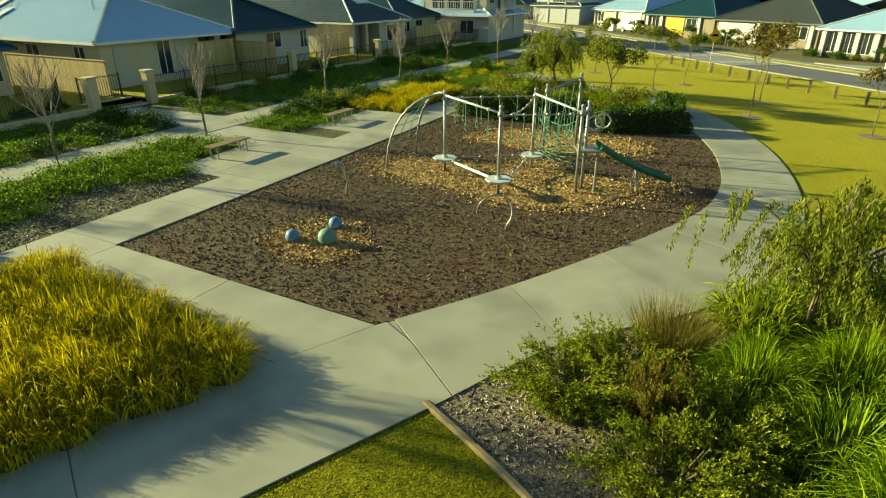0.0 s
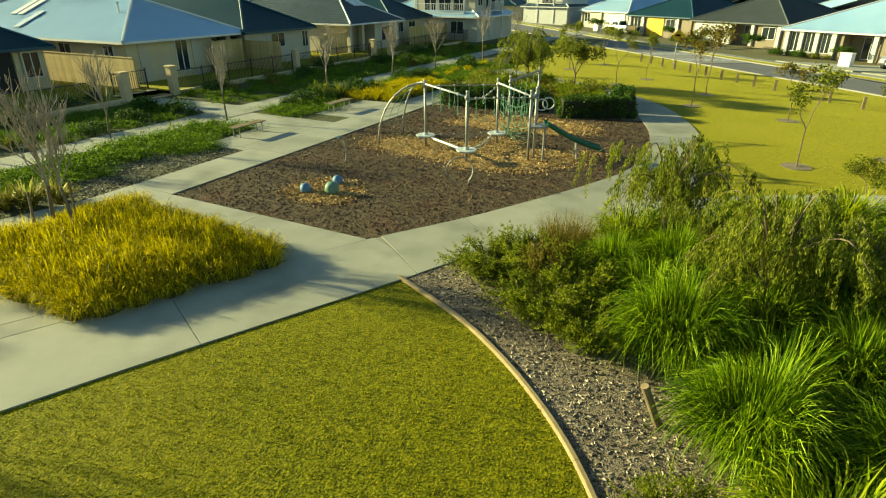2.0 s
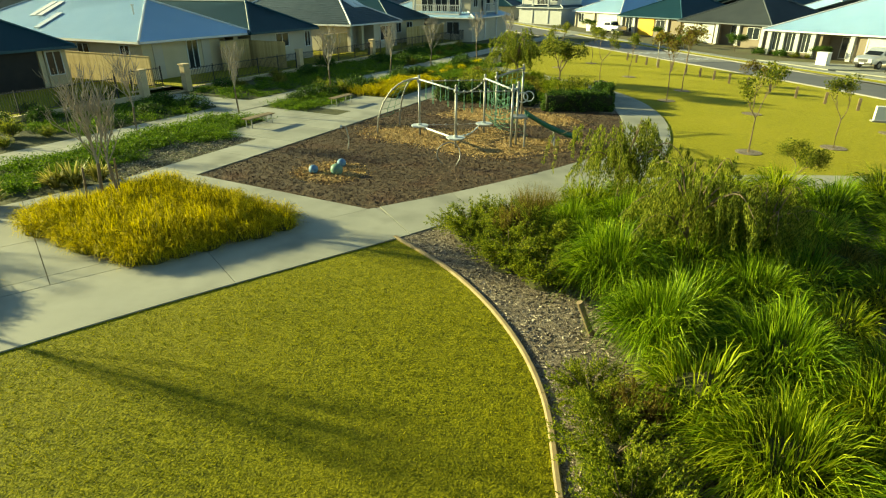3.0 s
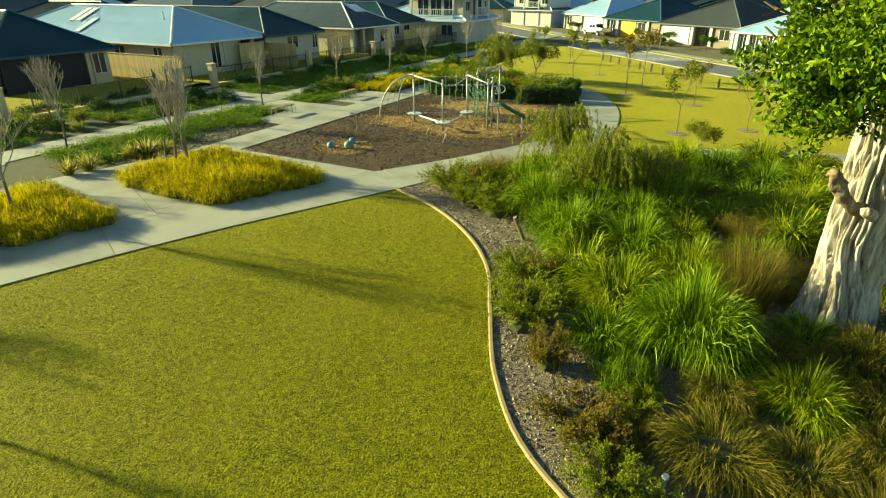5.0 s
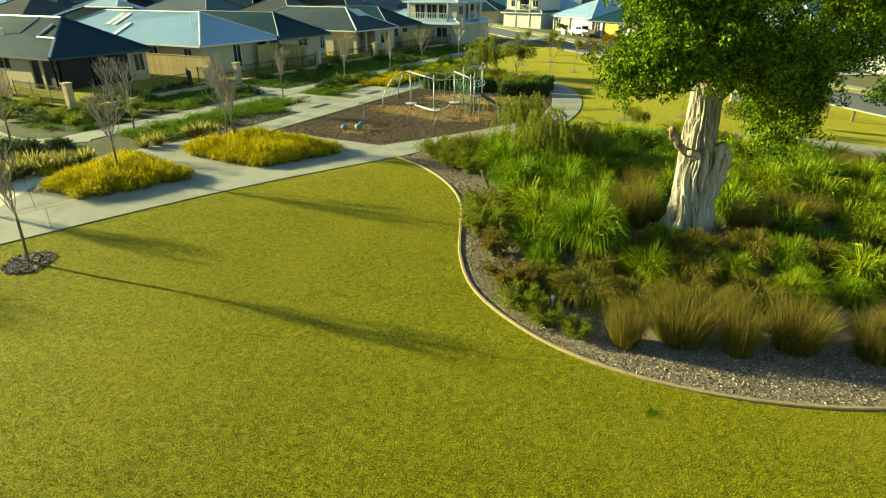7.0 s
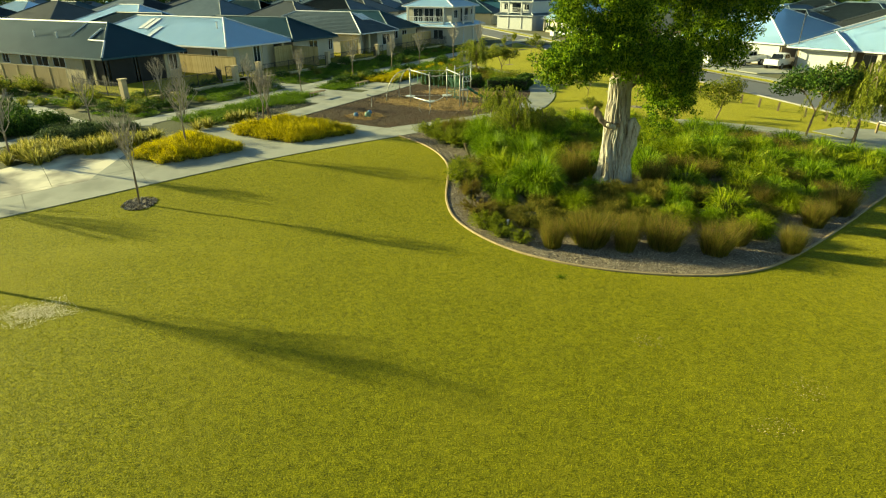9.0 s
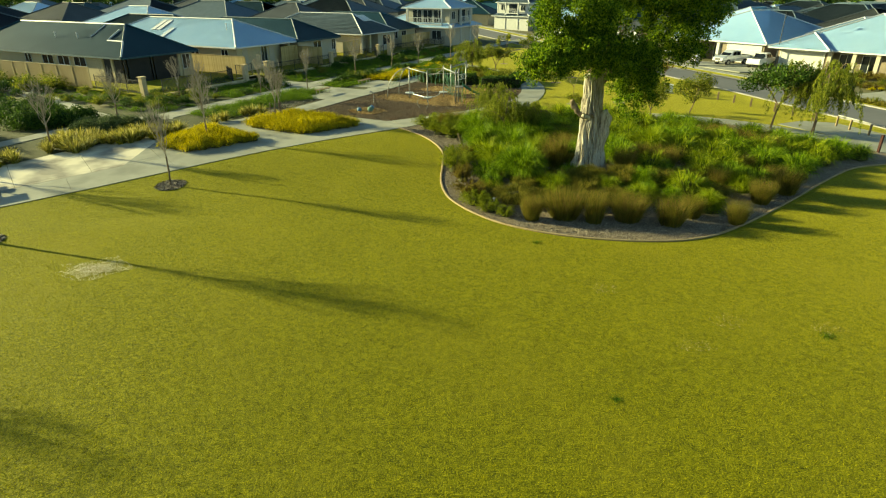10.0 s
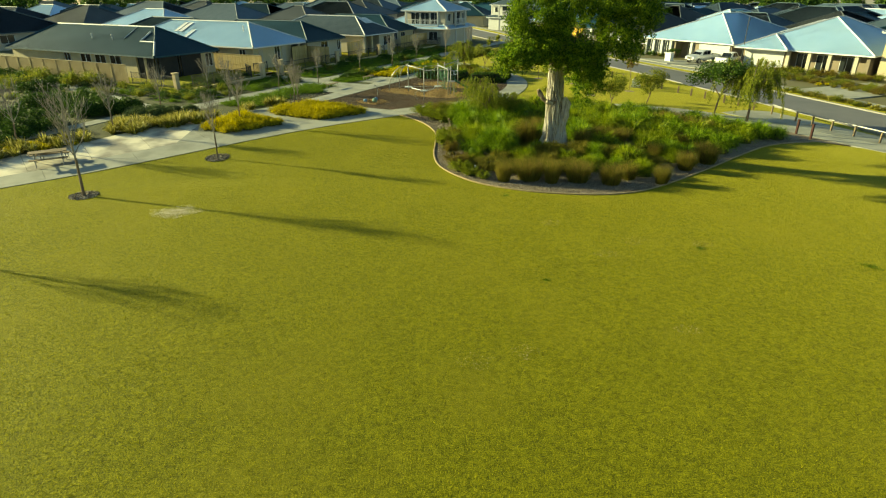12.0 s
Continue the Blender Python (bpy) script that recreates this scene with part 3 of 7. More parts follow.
def climbing_frame():
    base = Vector((2.0, 17.2, 0))
    f = thing("climbing_frame", base, 0, "galvanised steel rope climbing frame with white stepping discs and green slide", "climbing frame")

    def at(x, y, z):
        return Vector((x, y, z)) - base
    p1, p2, p3, p4, p5 = (0.2, 18.1), (1.7, 15.8), (3.05, 18.45), (3.95, 15.9), (4.2, 16.25)
    pa, pb = (3.75, 20.3), (5.1, 21.2)
    for (x, y), h in ((p1, 2.5), (p2, 2.45), (p3, 2.5), (p4, 2.45), (p5, 2.5), (pa, 2.35), (pb, 2.6)):
        bm = rod([at(x, y, -0.05), at(x, y, h)], 0.047, 10)
        ball(bm, at(x, y, h + 0.02), 0.06, 10, 6)
        for z in (h - 0.18,):
            tube(bm, [at(x, y, z - 0.06), at(x, y, z + 0.06)], 0.085, 10)
        part("post", bm, M["steel"], f, smooth_faces=True)
    for x, y in (p1, p2, p3):
        bm = bmesh.new()
        bmesh.ops.create_cone(bm, cap_ends=True, segments=8, radius1=0.36, radius2=0.40, depth=0.07, matrix=Matrix.Translation(at(x, y, 0.42)))
        bmesh.ops.bevel(bm, geom=bm.edges[:], offset=0.012, segments=1, affect="EDGES")
        disc = part("stepping_disc", bm, M["white_plastic"], f, "white moulded plastic disc")
        part("collar", rod([at(x, y, 0.45), at(x, y, 0.53)], 0.09, 10), M["white_plastic"], disc)
    # bars overhead, with clamps
    for a, b, za, zb, r, n in ((p1, p2, 2.4, 2.3, 0.032, 4), (p3, p4, 2.38, 2.3, 0.032, 5), (p1, p3, 2.32, 2.32, 0.018, 4), (p2, p4, 2.25, 2.25, 0.018, 6), (p4, p5, 2.3, 2.3, 0.035, 0)):
        bm = rod([at(*a, za), at(*b, zb)], r, 8)
        for k in range(1, n + 1):
            c = at(*a, za).lerp(at(*b, zb), k / (n + 1))
            ball(bm, c, 0.055, 8, 6)
        bar = part("bar", bm, M["white_plastic"] if r > 0.03 else M["steel"], f, smooth_faces=True)
        for k in range(1, n + 1):
            c = at(*a, za).lerp(at(*b, zb), k / (n + 1))
            drop = 0.45 + 0.2 * ((k * 7) % 3) / 2
            bm = rod([c, c - Vector((0, 0, drop))], 0.013, 5)
            ring(bm, c - Vector((0, 0, drop + 0.08)), 0.09, 0.014, (1, 0.3, 0), 10)
            part("hanging_ring", bm, M["rope"], f)
    # low beams and rope bridge between the discs
    part("beam", rod([at(0.45, 17.75, 0.4), at(1.45, 16.15, 0.4)], 0.045, 8), M["white_plastic"], f)
    bm = bmesh.new()
    line = rope(at(1.95, 16.2, 0.42), at(2.8, 18.1, 0.42), 0.12)
    tube(bm, line, 0.022, 6)
    for c in line[1:-1:2]:
        ball(bm, c, 0.05, 8, 6)
    part("rope_bridge", bm, M["white_plastic"], f)
    bm = bmesh.new()
    line = rope(at(0.55, 18.15, 0.45), at(2.7, 18.4, 0.45), 0.02)
    tube(bm, line, 0.014, 6)
    for c in line[1:-1:2]:
        ball(bm, c, 0.055, 8, 6)
    part("rope_bridge", bm, M["steel"], f)
    bm = bmesh.new()
    line = rope(at(*p2, 2.25), at(*p3, 2.35), 0.22)
    tube(bm, line, 0.016, 6)
    for c in line[1:-1]:
        ball(bm, c, 0.045, 8, 6)
    part("rope_bridge", bm, M["steel"], f)
    # the arched ladder
    feet = ((-1.7, 18.4), (-0.8, 20.2))
    for k, (x, y) in enumerate(feet):
        top = at(0.2 - 0.35 * (1 - k) * 0.3, 18.1 + 0.25 * k, 2.42)
        foot = at(x, y, -0.03)
        pts = []
        for j in range(11):
            a = j / 10 * math.pi / 2
            h = Vector((foot.x + (top.x - foot.x) * (1 - math.cos(a)), foot.y + (top.y - foot.y) * (1 - math.cos(a)), foot.z + (top.z - foot.z) * math.sin(a)))
            pts.append(h)
        bm = rod(pts, 0.035, 8)
        for c in pts[2:-1:2]:
            ball(bm, c, 0.055, 8, 6)
        part("arch", bm, M["steel"], f, smooth_faces=True)
        if k == 0:
            first = pts
        else:
            for i in range(2, 10):
                part("rung_rope", rod(rope(first[i], pts[i], 0.05, 4), 0.011, 5), M["rope"], f)
            for i in (0.33, 0.66):
                part("rung_rope", rod([p.lerp(q, i) - Vector((0, 0, 0.04)) for p, q in zip(first[2:10], pts[2:10])], 0.011, 5), M["rope"], f)
    # nets of green rope
    def net(c00, c10, c11, c01, nu, nv, sag):
        bm = bmesh.new()

        def q(i, j):
            a, b = Vector(c00).lerp(Vector(c10), i), Vector(c01).lerp(Vector(c11), i)
            return a.lerp(b, j) - Vector((0, 0, sag * 4 * i * (1 - i)))
        for i in range(nu + 1):
            tube(bm, [q(i / nu, j / nv) for j in range(nv + 1)], 0.012, 4, False)
        for j in range(nv + 1):
            tube(bm, [q(i / nu, j / nv) for i in range(nu + 1)], 0.012, 4, False)
        part("climbing_net", bm, M["rope"], f)
    net(at(*pa, 2.15), at(*pb, 2.4), at(4.6, 20.2, 0.05), at(3.4, 19.5, 0.05), 5, 8, 0.0)
    net(at(*p3, 0.9), at(*p4, 1.2), at(4.9, 17.6, 0.1), at(3.7, 19.2, 0.1), 6, 4, 0.15)
    net(at(3.15, 18.2, 2.0), at(3.85, 16.2, 2.0), at(3.85, 16.2, 1.35), at(3.15, 18.2, 1.35), 5, 2, 0.3)
    part("bar", rod([at(*pa, 2.2), at(*pb, 2.5)], 0.04, 8), M["steel"], f)
    # deck, wheels and slide
    deck = part("deck", block(*(at(3.95, 15.85, 1.17)), *(at(4.6, 16.5, 1.23)), 0.01), M["steel"], f)
    part("post", rod([at(4.5, 15.95, -0.03), at(4.5, 15.95, 1.2)], 0.04, 8), M["steel"], f)
    for z, dx in ((1.95, 0.18), (2.0, 0.42)):
        bm = bmesh.new()
        ring(bm, at(4.2 + dx, 16.2, z), 0.2, 0.025, (0.2, 1, 0.1), 18)
        part("hand_wheel", bm, M["white_plastic"], f, smooth_faces=True)
    top, low = at(4.55, 16.15, 1.28), at(6.75, 16.35, 0.22)
    n = 14
    bm = bmesh.new()
    rings = []
    for k in range(n + 1):
        t = k / n
        c = top.lerp(low, t) + Vector((0, 0, -0.10 * math.sin(math.pi * t) + 0.10 * max(0, t - 0.8)))
        if t > 0.85:
            c.z = max(c.z, low.z)
        side = Vector((-0.09, 1, 0)).normalized()
        prof = [(-0.27, 0.15), (-0.245, 0.16), (-0.22, 0.04), (-0.11, 0.0), (0.11, 0.0), (0.22, 0.04), (0.245, 0.16), (0.27, 0.15), (0.25, -0.02), (0, -0.05), (-0.25, -0.02)]
        rings.append([bm.verts.new(c + side * a + Vector((0, 0, b))) for a, b in prof])
    for a, b in zip(rings, rings[1:]):
        for k in range(len(a)):
            bm.faces.new((a[k], b[k], b[(k + 1) % len(a)], a[(k + 1) % len(a)]))
    bm.faces.new(rings[0])
    bm.faces.new(rings[-1][::-1])
    bmesh.ops.recalc_face_normals(bm, faces=bm.faces[:])
    slide = part("slide", bm, M["slide"], f, "dark green moulded plastic slide", True)
    part("slide_leg", rod([at(5.75, 16.0, -0.03), at(5.75, 16.25, 0.62)], 0.035, 8), M["steel"], slide)
    part("slide_leg", rod([at(5.75, 16.5, -0.03), at(5.75, 16.25, 0.62)], 0.035, 8), M["steel"], slide)


climbing_frame()
for x, y, r, mat, label in ((-3.42, 12.45, 0.165, "ball_blue", "small blue rubber ball set in wood chips"), (-2.58, 12.3, 0.215, "ball_green", "large green rubber ball set in wood chips"),
                            (-2.55, 13.25, 0.165, "ball_blue", "small blue rubber ball set in wood chips")):
    bm = bmesh.new()
    bmesh.ops.create_icosphere(bm, subdivisions=4, radius=r, matrix=Matrix.Translation((0, 0, r * 0.72)))
    for v in bm.verts:
        v.co += v.co.normalized() * 0.006 * noise.noise(v.co * 9)
    b = tagged(part("play_ball", bm, M[mat], None, "", True), label, "play ball", "balls on the chips")
    b.matrix_basis = Matrix.Translation(ground_at(x, y))

# an upright steel hoop and a crooked stem
bm = bmesh.new()
tube(bm, [Vector((0.42 * math.cos(a), 0.10 * math.sin(a * 2), 0.46 + 0.44 * math.sin(a))) for a in [math.pi * (1.32 - 1.55 * k / 26) for k in range(27)]], 0.02, 8)
tube(bm, [(0.28, 0, -0.03), (0.31, 0.02, 0.14), (0.40, 0.03, 0.32)], 0.02, 8)
hoop = tagged(part("play_hoop", bm, M["steel"], None, "", True), "thin galvanised steel hoop standing in bark", "hoop")
hoop.matrix_basis = Matrix.Translation(ground_at(1.35, 13.1)) @ Matrix.Rotation(radians(-6), 4, "Z")
stem = thing("talking_tube", ground_at(-2.66, 15.8), 0, "bent steel stem with a round mouthpiece", "play tube")
part("stem", rod(spline([(0, 0, -0.03), (0.03, 0, 0.18), (0.05, 0.0, 0.4), (0.02, 0, 0.62), (-0.02, 0, 0.8), (-0.09, 0, 0.9), (-0.18, 0, 0.9)], 5), 0.028, 8), M["steel"], stem, smooth_faces=True)
part("mouthpiece", rod([(-0.18, 0, 0.9), (-0.25, 0, 0.895)], [0.04, 0.075], 12), M["white_plastic"], stem)


# ---- benches ----
def bench(x, y, turn, long=1.8, label="weathered timber slab bench on steel legs", slats=4):
    b = thing("bench", ground_at(x, y, 0.03), turn, label, "bench", "park benches")
    w = 0.44
    for k in range(slats):
        d = w / slats
        y0 = -w / 2 + k * d
        part("slat", block(-long / 2, y0 + 0.008, 0.41, long / 2, y0 + d - 0.008, 0.455, 0.006), M["timber" if slats < 4 else "old_timber"], b)
    for sx in (-1, 1):
        bm = bmesh.new()
        for sy in (-1, 1):
            tube(bm, [(sx * long * 0.38, sy * 0.17, -0.02), (sx * long * 0.38, sy * 0.17, 0.39)], 0.025, 6)
        box(bm, sx * long * 0.38 - 0.03, -0.2, 0.37, sx * long * 0.38 + 0.03, 0.2, 0.41)
        part("leg_frame", bm, M["steel"], b)
    return b


bench(*grid(7.0, 3.7), GRID_TURN, 1.75)
bench(*grid(13.2, 3.5), GRID_TURN, 1.75)
bench(-20.9, -3.9, 8, 1.9)


# ---- plants ----
def quads_to_mesh(name, quads, tris=None):
    """A mesh of loose quads (n, 4, 3) and triangles (m, 3, 3)."""
    parts_v, starts, totals, count = [], [], [], 0
    for arr, k in ((quads, 4), (tris, 3)):
        if arr is not None and len(arr):
            arr = np.asarray(arr, dtype=np.float32)
            parts_v.append(arr.reshape(-1, 3))
            starts.append(count + np.arange(len(arr)) * k)
            totals.append(np.full(len(arr), k))
            count += len(arr) * k
    v = np.concatenate(parts_v)
    me = bpy.data.meshes.new(name)
    me.vertices.add(len(v))
    me.vertices.foreach_set("co", v.ravel())
    me.loops.add(len(v))
    me.loops.foreach_set("vertex_index", np.arange(len(v), dtype=np.int32))
    st = np.concatenate(starts).astype(np.int32)
    me.polygons.add(len(st))
    me.polygons.foreach_set("loop_start", st)
    me.update(calc_edges=True)
    return me


def strips_to_mesh(name, left, right):
    """Ribbons: left and right edges as (n, k, 3)."""
    n, k, _ = left.shape
    v = np.stack([left, right], axis=2).reshape(n * k * 2, 3).astype(np.float32)
    base = (np.arange(n) * k * 2)[:, None] + (np.arange(k - 1) * 2)[None, :]
    f = np.stack([base, base + 1, base + 3, base + 2], axis=2).reshape(-1, 4)
    me = bpy.data.meshes.new(name)
    me.vertices.add(len(v))
    me.vertices.foreach_set("co", v.ravel())
    me.loops.add(f.size)
    me.loops.foreach_set("vertex_index", f.ravel().astype(np.int32))
    me.polygons.add(len(f))
    me.polygons.foreach_set("loop_start", np.arange(len(f), dtype=np.int32) * 4)
    me.update(calc_edges=True)
    return me


def clump_mesh(seed, n, length, start, end, width, base=0.15, k=5, thin=0.6):
    """A tussock: n blades from one base, each leaning out and bending over; start, end: the greatest lean in degrees at foot and tip."""
    g = np.random.default_rng(seed)
    a = g.uniform(0, 2 * np.pi, n)
    lean = g.uniform(0.0, 1.0, n) ** thin
    size = length * g.uniform(0.7, 1.12, n) * (1 - 0.12 * lean)
    t = (np.arange(k - 1) + 0.5)[None, :] / (k - 1)
    ang = np.radians(start * lean[:, None] + (end - start) * lean[:, None] * t ** 1.3 + g.normal(0, 5, (n, 1)))
    step = size[:, None] / (k - 1)
    flat_d = np.concatenate([np.zeros((n, 1)), np.cumsum(np.sin(ang) * step, 1)], 1) + base * np.sqrt(g.uniform(0, 1, (n, 1)))
    z = np.concatenate([np.full((n, 1), -0.02), np.cumsum(np.cos(ang) * step, 1)], 1)
    z[:, 1:] = np.maximum(z[:, 1:], g.uniform(0.01, 0.06, (n, 1)))
    tt = np.linspace(0, 1, k)[None, :]
    twist = g.normal(0, 0.22, (n, 1)) * tt
    mid = np.stack([np.cos(a[:, None] + twist) * flat_d, np.sin(a[:, None] + twist) * flat_d, z], 2)
    wide = width * g.uniform(0.7, 1.3, n)[:, None] * np.interp(np.linspace(0, 1, k), [0, 0.3, 0.65, 1], [0.7, 1.0, 0.85, 0.06])[None, :] / 2
    roll = g.normal(0, 0.5, n)[:, None]
    side = np.stack([-np.sin(a)[:, None] * wide * np.cos(roll), np.cos(a)[:, None] * wide * np.cos(roll), wide * np.sin(roll)], 2)
    return strips_to_mesh("foliage", mid - side, mid + side)


def reed_mesh(seed, n, h, width, base=0.3):
    """An upright tussock: fine stems of uneven height from a broad base, leaning at random, mostly outwards."""
    g = np.random.default_rng(seed)
    a0, r0 = g.uniform(0, 2 * np.pi, n), base * np.sqrt(g.uniform(0, 1, n))
    a = a0 + g.normal(0, 0.9, n)
    lean = np.radians(np.abs(g.normal(9, 11, n)) + 9 * r0 / base)
    bend = np.radians(g.normal(16, 15, n))
    size = h * g.uniform(0.35, 1.1, n) ** 0.8
    t = np.linspace(0, 1, 4)
    d = size[:, None] * (np.sin(lean)[:, None] * t + 0.5 * np.sin(bend)[:, None] * t ** 2)
    z = np.maximum(size[:, None] * (np.cos(lean)[:, None] * t - 0.12 * np.abs(np.sin(bend))[:, None] * t ** 2), 0) - 0.02
    mid = np.stack([(np.cos(a0) * r0)[:, None] + np.cos(a)[:, None] * d, (np.sin(a0) * r0)[:, None] + np.sin(a)[:, None] * d, z], 2)
    w = width * g.uniform(0.6, 1.4, n)[:, None] * np.array([0.8, 1.0, 0.8, 0.1])[None, :] / 2
    b = g.uniform(0, 2 * np.pi, n)
    side = np.stack([np.cos(b)[:, None] * w, np.sin(b)[:, None] * w, np.zeros((n, 4))], 2)
    return strips_to_mesh("foliage", mid - side, mid + side)


def dome_mesh(seed, n, rad, h, width, base=0.16, droop=0.75, k=4):
    """A rounded tussock: blades that radiate from one base to the surface of a low dome, arching over towards their tips."""
    g = np.random.default_rng(seed)
    a = g.uniform(0, 2 * np.pi, n)
    up = g.uniform(-0.06, 1.0, n)
    lump = 1 + 0.12 * np.sin(3 * a + seed) + 0.08 * np.sin(5 * a + 2 * seed)
    size = g.uniform(0.74, 1.08, n) * lump
    flat_r = np.sqrt(np.maximum(1 - up ** 2, 0))
    tip_d, tip_z = rad * flat_r * size, np.maximum(h * up * size, 0.02)
    t = np.linspace(0, 1, k)[None, :]
    # the middle of each blade bulges above the straight line from foot to tip
    bulge = droop * (0.14 + 0.34 * flat_r)[:, None] * h * 4 * t * (1 - t) * g.uniform(0.6, 1.2, (n, 1))
    foot = base * np.sqrt(g.uniform(0, 1, n)) + 0.42 * tip_d * g.uniform(0, 1, n)
    d = foot[:, None] + (tip_d - foot)[:, None] * t ** 1.15
    z = np.maximum(tip_z[:, None] * t + bulge, 0.012)
    az = a[:, None] + g.normal(0, 0.30, (n, 1)) * t
    mid = np.stack([np.cos(az) * d, np.sin(az) * d, z], 2)
    wide = width * g.uniform(0.7, 1.35, n)[:, None] * np.interp(np.linspace(0, 1, k), [0, 0.35, 0.7, 1], [0.7, 1.0, 0.8, 0.08])[None, :] / 2
    roll = g.normal(0, 0.7, n)[:, None]
    side = np.stack([-np.sin(a)[:, None] * wide * np.cos(roll), np.cos(a)[:, None] * wide * np.cos(roll), wide * np.sin(roll)], 2)
    return strips_to_mesh("foliage", mid - side, mid + side)


def frond_mesh(seed, radius, h, branches, tufts, per, leaf, long=3.2):
    """A spreading shrub of arching branches, each with short side sprays that are thick with narrow leaves."""
    g = np.random.default_rng(seed)
    a = g.uniform(0, 2 * np.pi, branches)
    rise = g.uniform(0.08, 1.0, branches)
    reach = radius * np.sqrt(1 - (0.85 * rise) ** 2) * g.uniform(0.6, 1.08, branches)
    top = h * (0.25 + 0.75 * rise) * g.uniform(0.75, 1.1, branches)
    u = np.sort(g.uniform(0.25, 1.0, (branches, tufts)), axis=1)
    az = a[:, None] + g.normal(0, 0.25, (branches, 1)) * u
    foot = np.stack([np.cos(az) * reach[:, None] * u, np.sin(az) * reach[:, None] * u, top[:, None] * (1.45 * u - 0.45 * u ** 3) * 0.98 + 0.04], 2).reshape(-1, 3)
    out = np.stack([np.cos(az), np.sin(az), np.broadcast_to((0.25 + 0.9 * rise)[:, None], az.shape)], 2).reshape(-1, 3)
    out = out + g.normal(0, 0.55, out.shape)
    out /= np.linalg.norm(out, axis=1)[:, None]
    m = len(foot)
    spray = g.uniform(0.10, 0.22, m) * radius
    v = g.uniform(0, 1, (m, per))
    p = (foot[:, None, :] + out[:, None, :] * (spray[:, None] * v)[:, :, None]).reshape(-1, 3) + g.normal(0, 0.010 * radius, (m * per, 3))
    p[:, 2] = np.maximum(p[:, 2], 0.015)
    d = np.repeat(out, per, axis=0) + g.normal(0, 0.5, (m * per, 3))
    d /= np.linalg.norm(d, axis=1)[:, None]
    e = np.cross(d, g.normal(0, 1, d.shape))
    e /= np.maximum(np.linalg.norm(e, axis=1), 1e-6)[:, None]
    w = leaf * g.uniform(0.6, 1.3, m * per)[:, None]
    return quads_to_mesh("foliage", np.stack([p, p + d * w * long * 0.45 + e * w / 2, p + d * w * long, p + d * w * long * 0.45 - e * w / 2], 1))


def spray_mesh(seed, radius, h, stems, per, size, long=3.0, spread=75):
    """A loose shrub: stems that fan out from the base, with small leaves along their outer part."""
    g = np.random.default_rng(seed)
    a = g.uniform(0, 2 * np.pi, stems)
    tilt = np.radians(spread) * g.uniform(0, 1, stems) ** 0.7
    ln = g.uniform(0.55, 1.12, stems)
    u = g.uniform(0.12, 1.0, (stems, per)) ** 0.7
    bend = 0.25 * u ** 2
    out = radius * ln[:, None] * (np.sin(tilt)[:, None] * u + bend * 0.4 * np.sin(tilt)[:, None])
    z = h * ln[:, None] * (np.cos(tilt)[:, None] * u + 0.22 * np.sin(tilt)[:, None] * u - 0.1 * bend) + 0.03
    jit = g.normal(0, 0.05 * radius + 0.012, (stems, per, 3))
    p = np.stack([np.cos(a)[:, None] * out, np.sin(a)[:, None] * out, z], 2) + jit
    p[:, :, 2] = np.maximum(p[:, :, 2], 0.02)
    p = p.reshape(-1, 3)
    m = len(p)
    way = np.repeat(np.stack([np.cos(a) * np.sin(tilt), np.sin(a) * np.sin(tilt), np.cos(tilt)], 1), per, axis=0)
    dvec = way + g.normal(0, 0.55, (m, 3))
    dvec /= np.linalg.norm(dvec, axis=1)[:, None]
    e = np.cross(dvec, g.normal(0, 1, (m, 3)))
    e /= np.maximum(np.linalg.norm(e, axis=1), 1e-6)[:, None]
    s = size * g.uniform(0.6, 1.3, m)[:, None]
    return quads_to_mesh("foliage", np.stack([p - dvec * s * long / 2, p + e * s / 2, p + dvec * s * long / 2, p - e * s / 2], 1))


def scatter_leaves(g, centres, per, radius, size, squash=0.8, long=1.6, hang=0.0):
    """Leaf quads round the given centres."""
    c = np.repeat(np.asarray(centres, float), per, axis=0)
    n = len(c)
    off = g.normal(0, 1, (n, 3))
    off *= (radius * g.uniform(0.2, 1.0, n) ** 0.6 / np.maximum(np.linalg.norm(off, axis=1), 1e-6))[:, None]
    off[:, 2] *= squash
    p = c + off
    d = g.normal(0, 1, (n, 3))
    d[:, 2] -= hang
    d /= np.linalg.norm(d, axis=1)[:, None]
    e = np.cross(d, g.normal(0, 1, (n, 3)))
    e /= np.maximum(np.linalg.norm(e, axis=1), 1e-6)[:, None]
    s = size * g.uniform(0.6, 1.3, n)[:, None]
    return np.stack([p - d * s * long / 2, p + e * s / 2, p + d * s * long / 2, p - e * s / 2], 1)


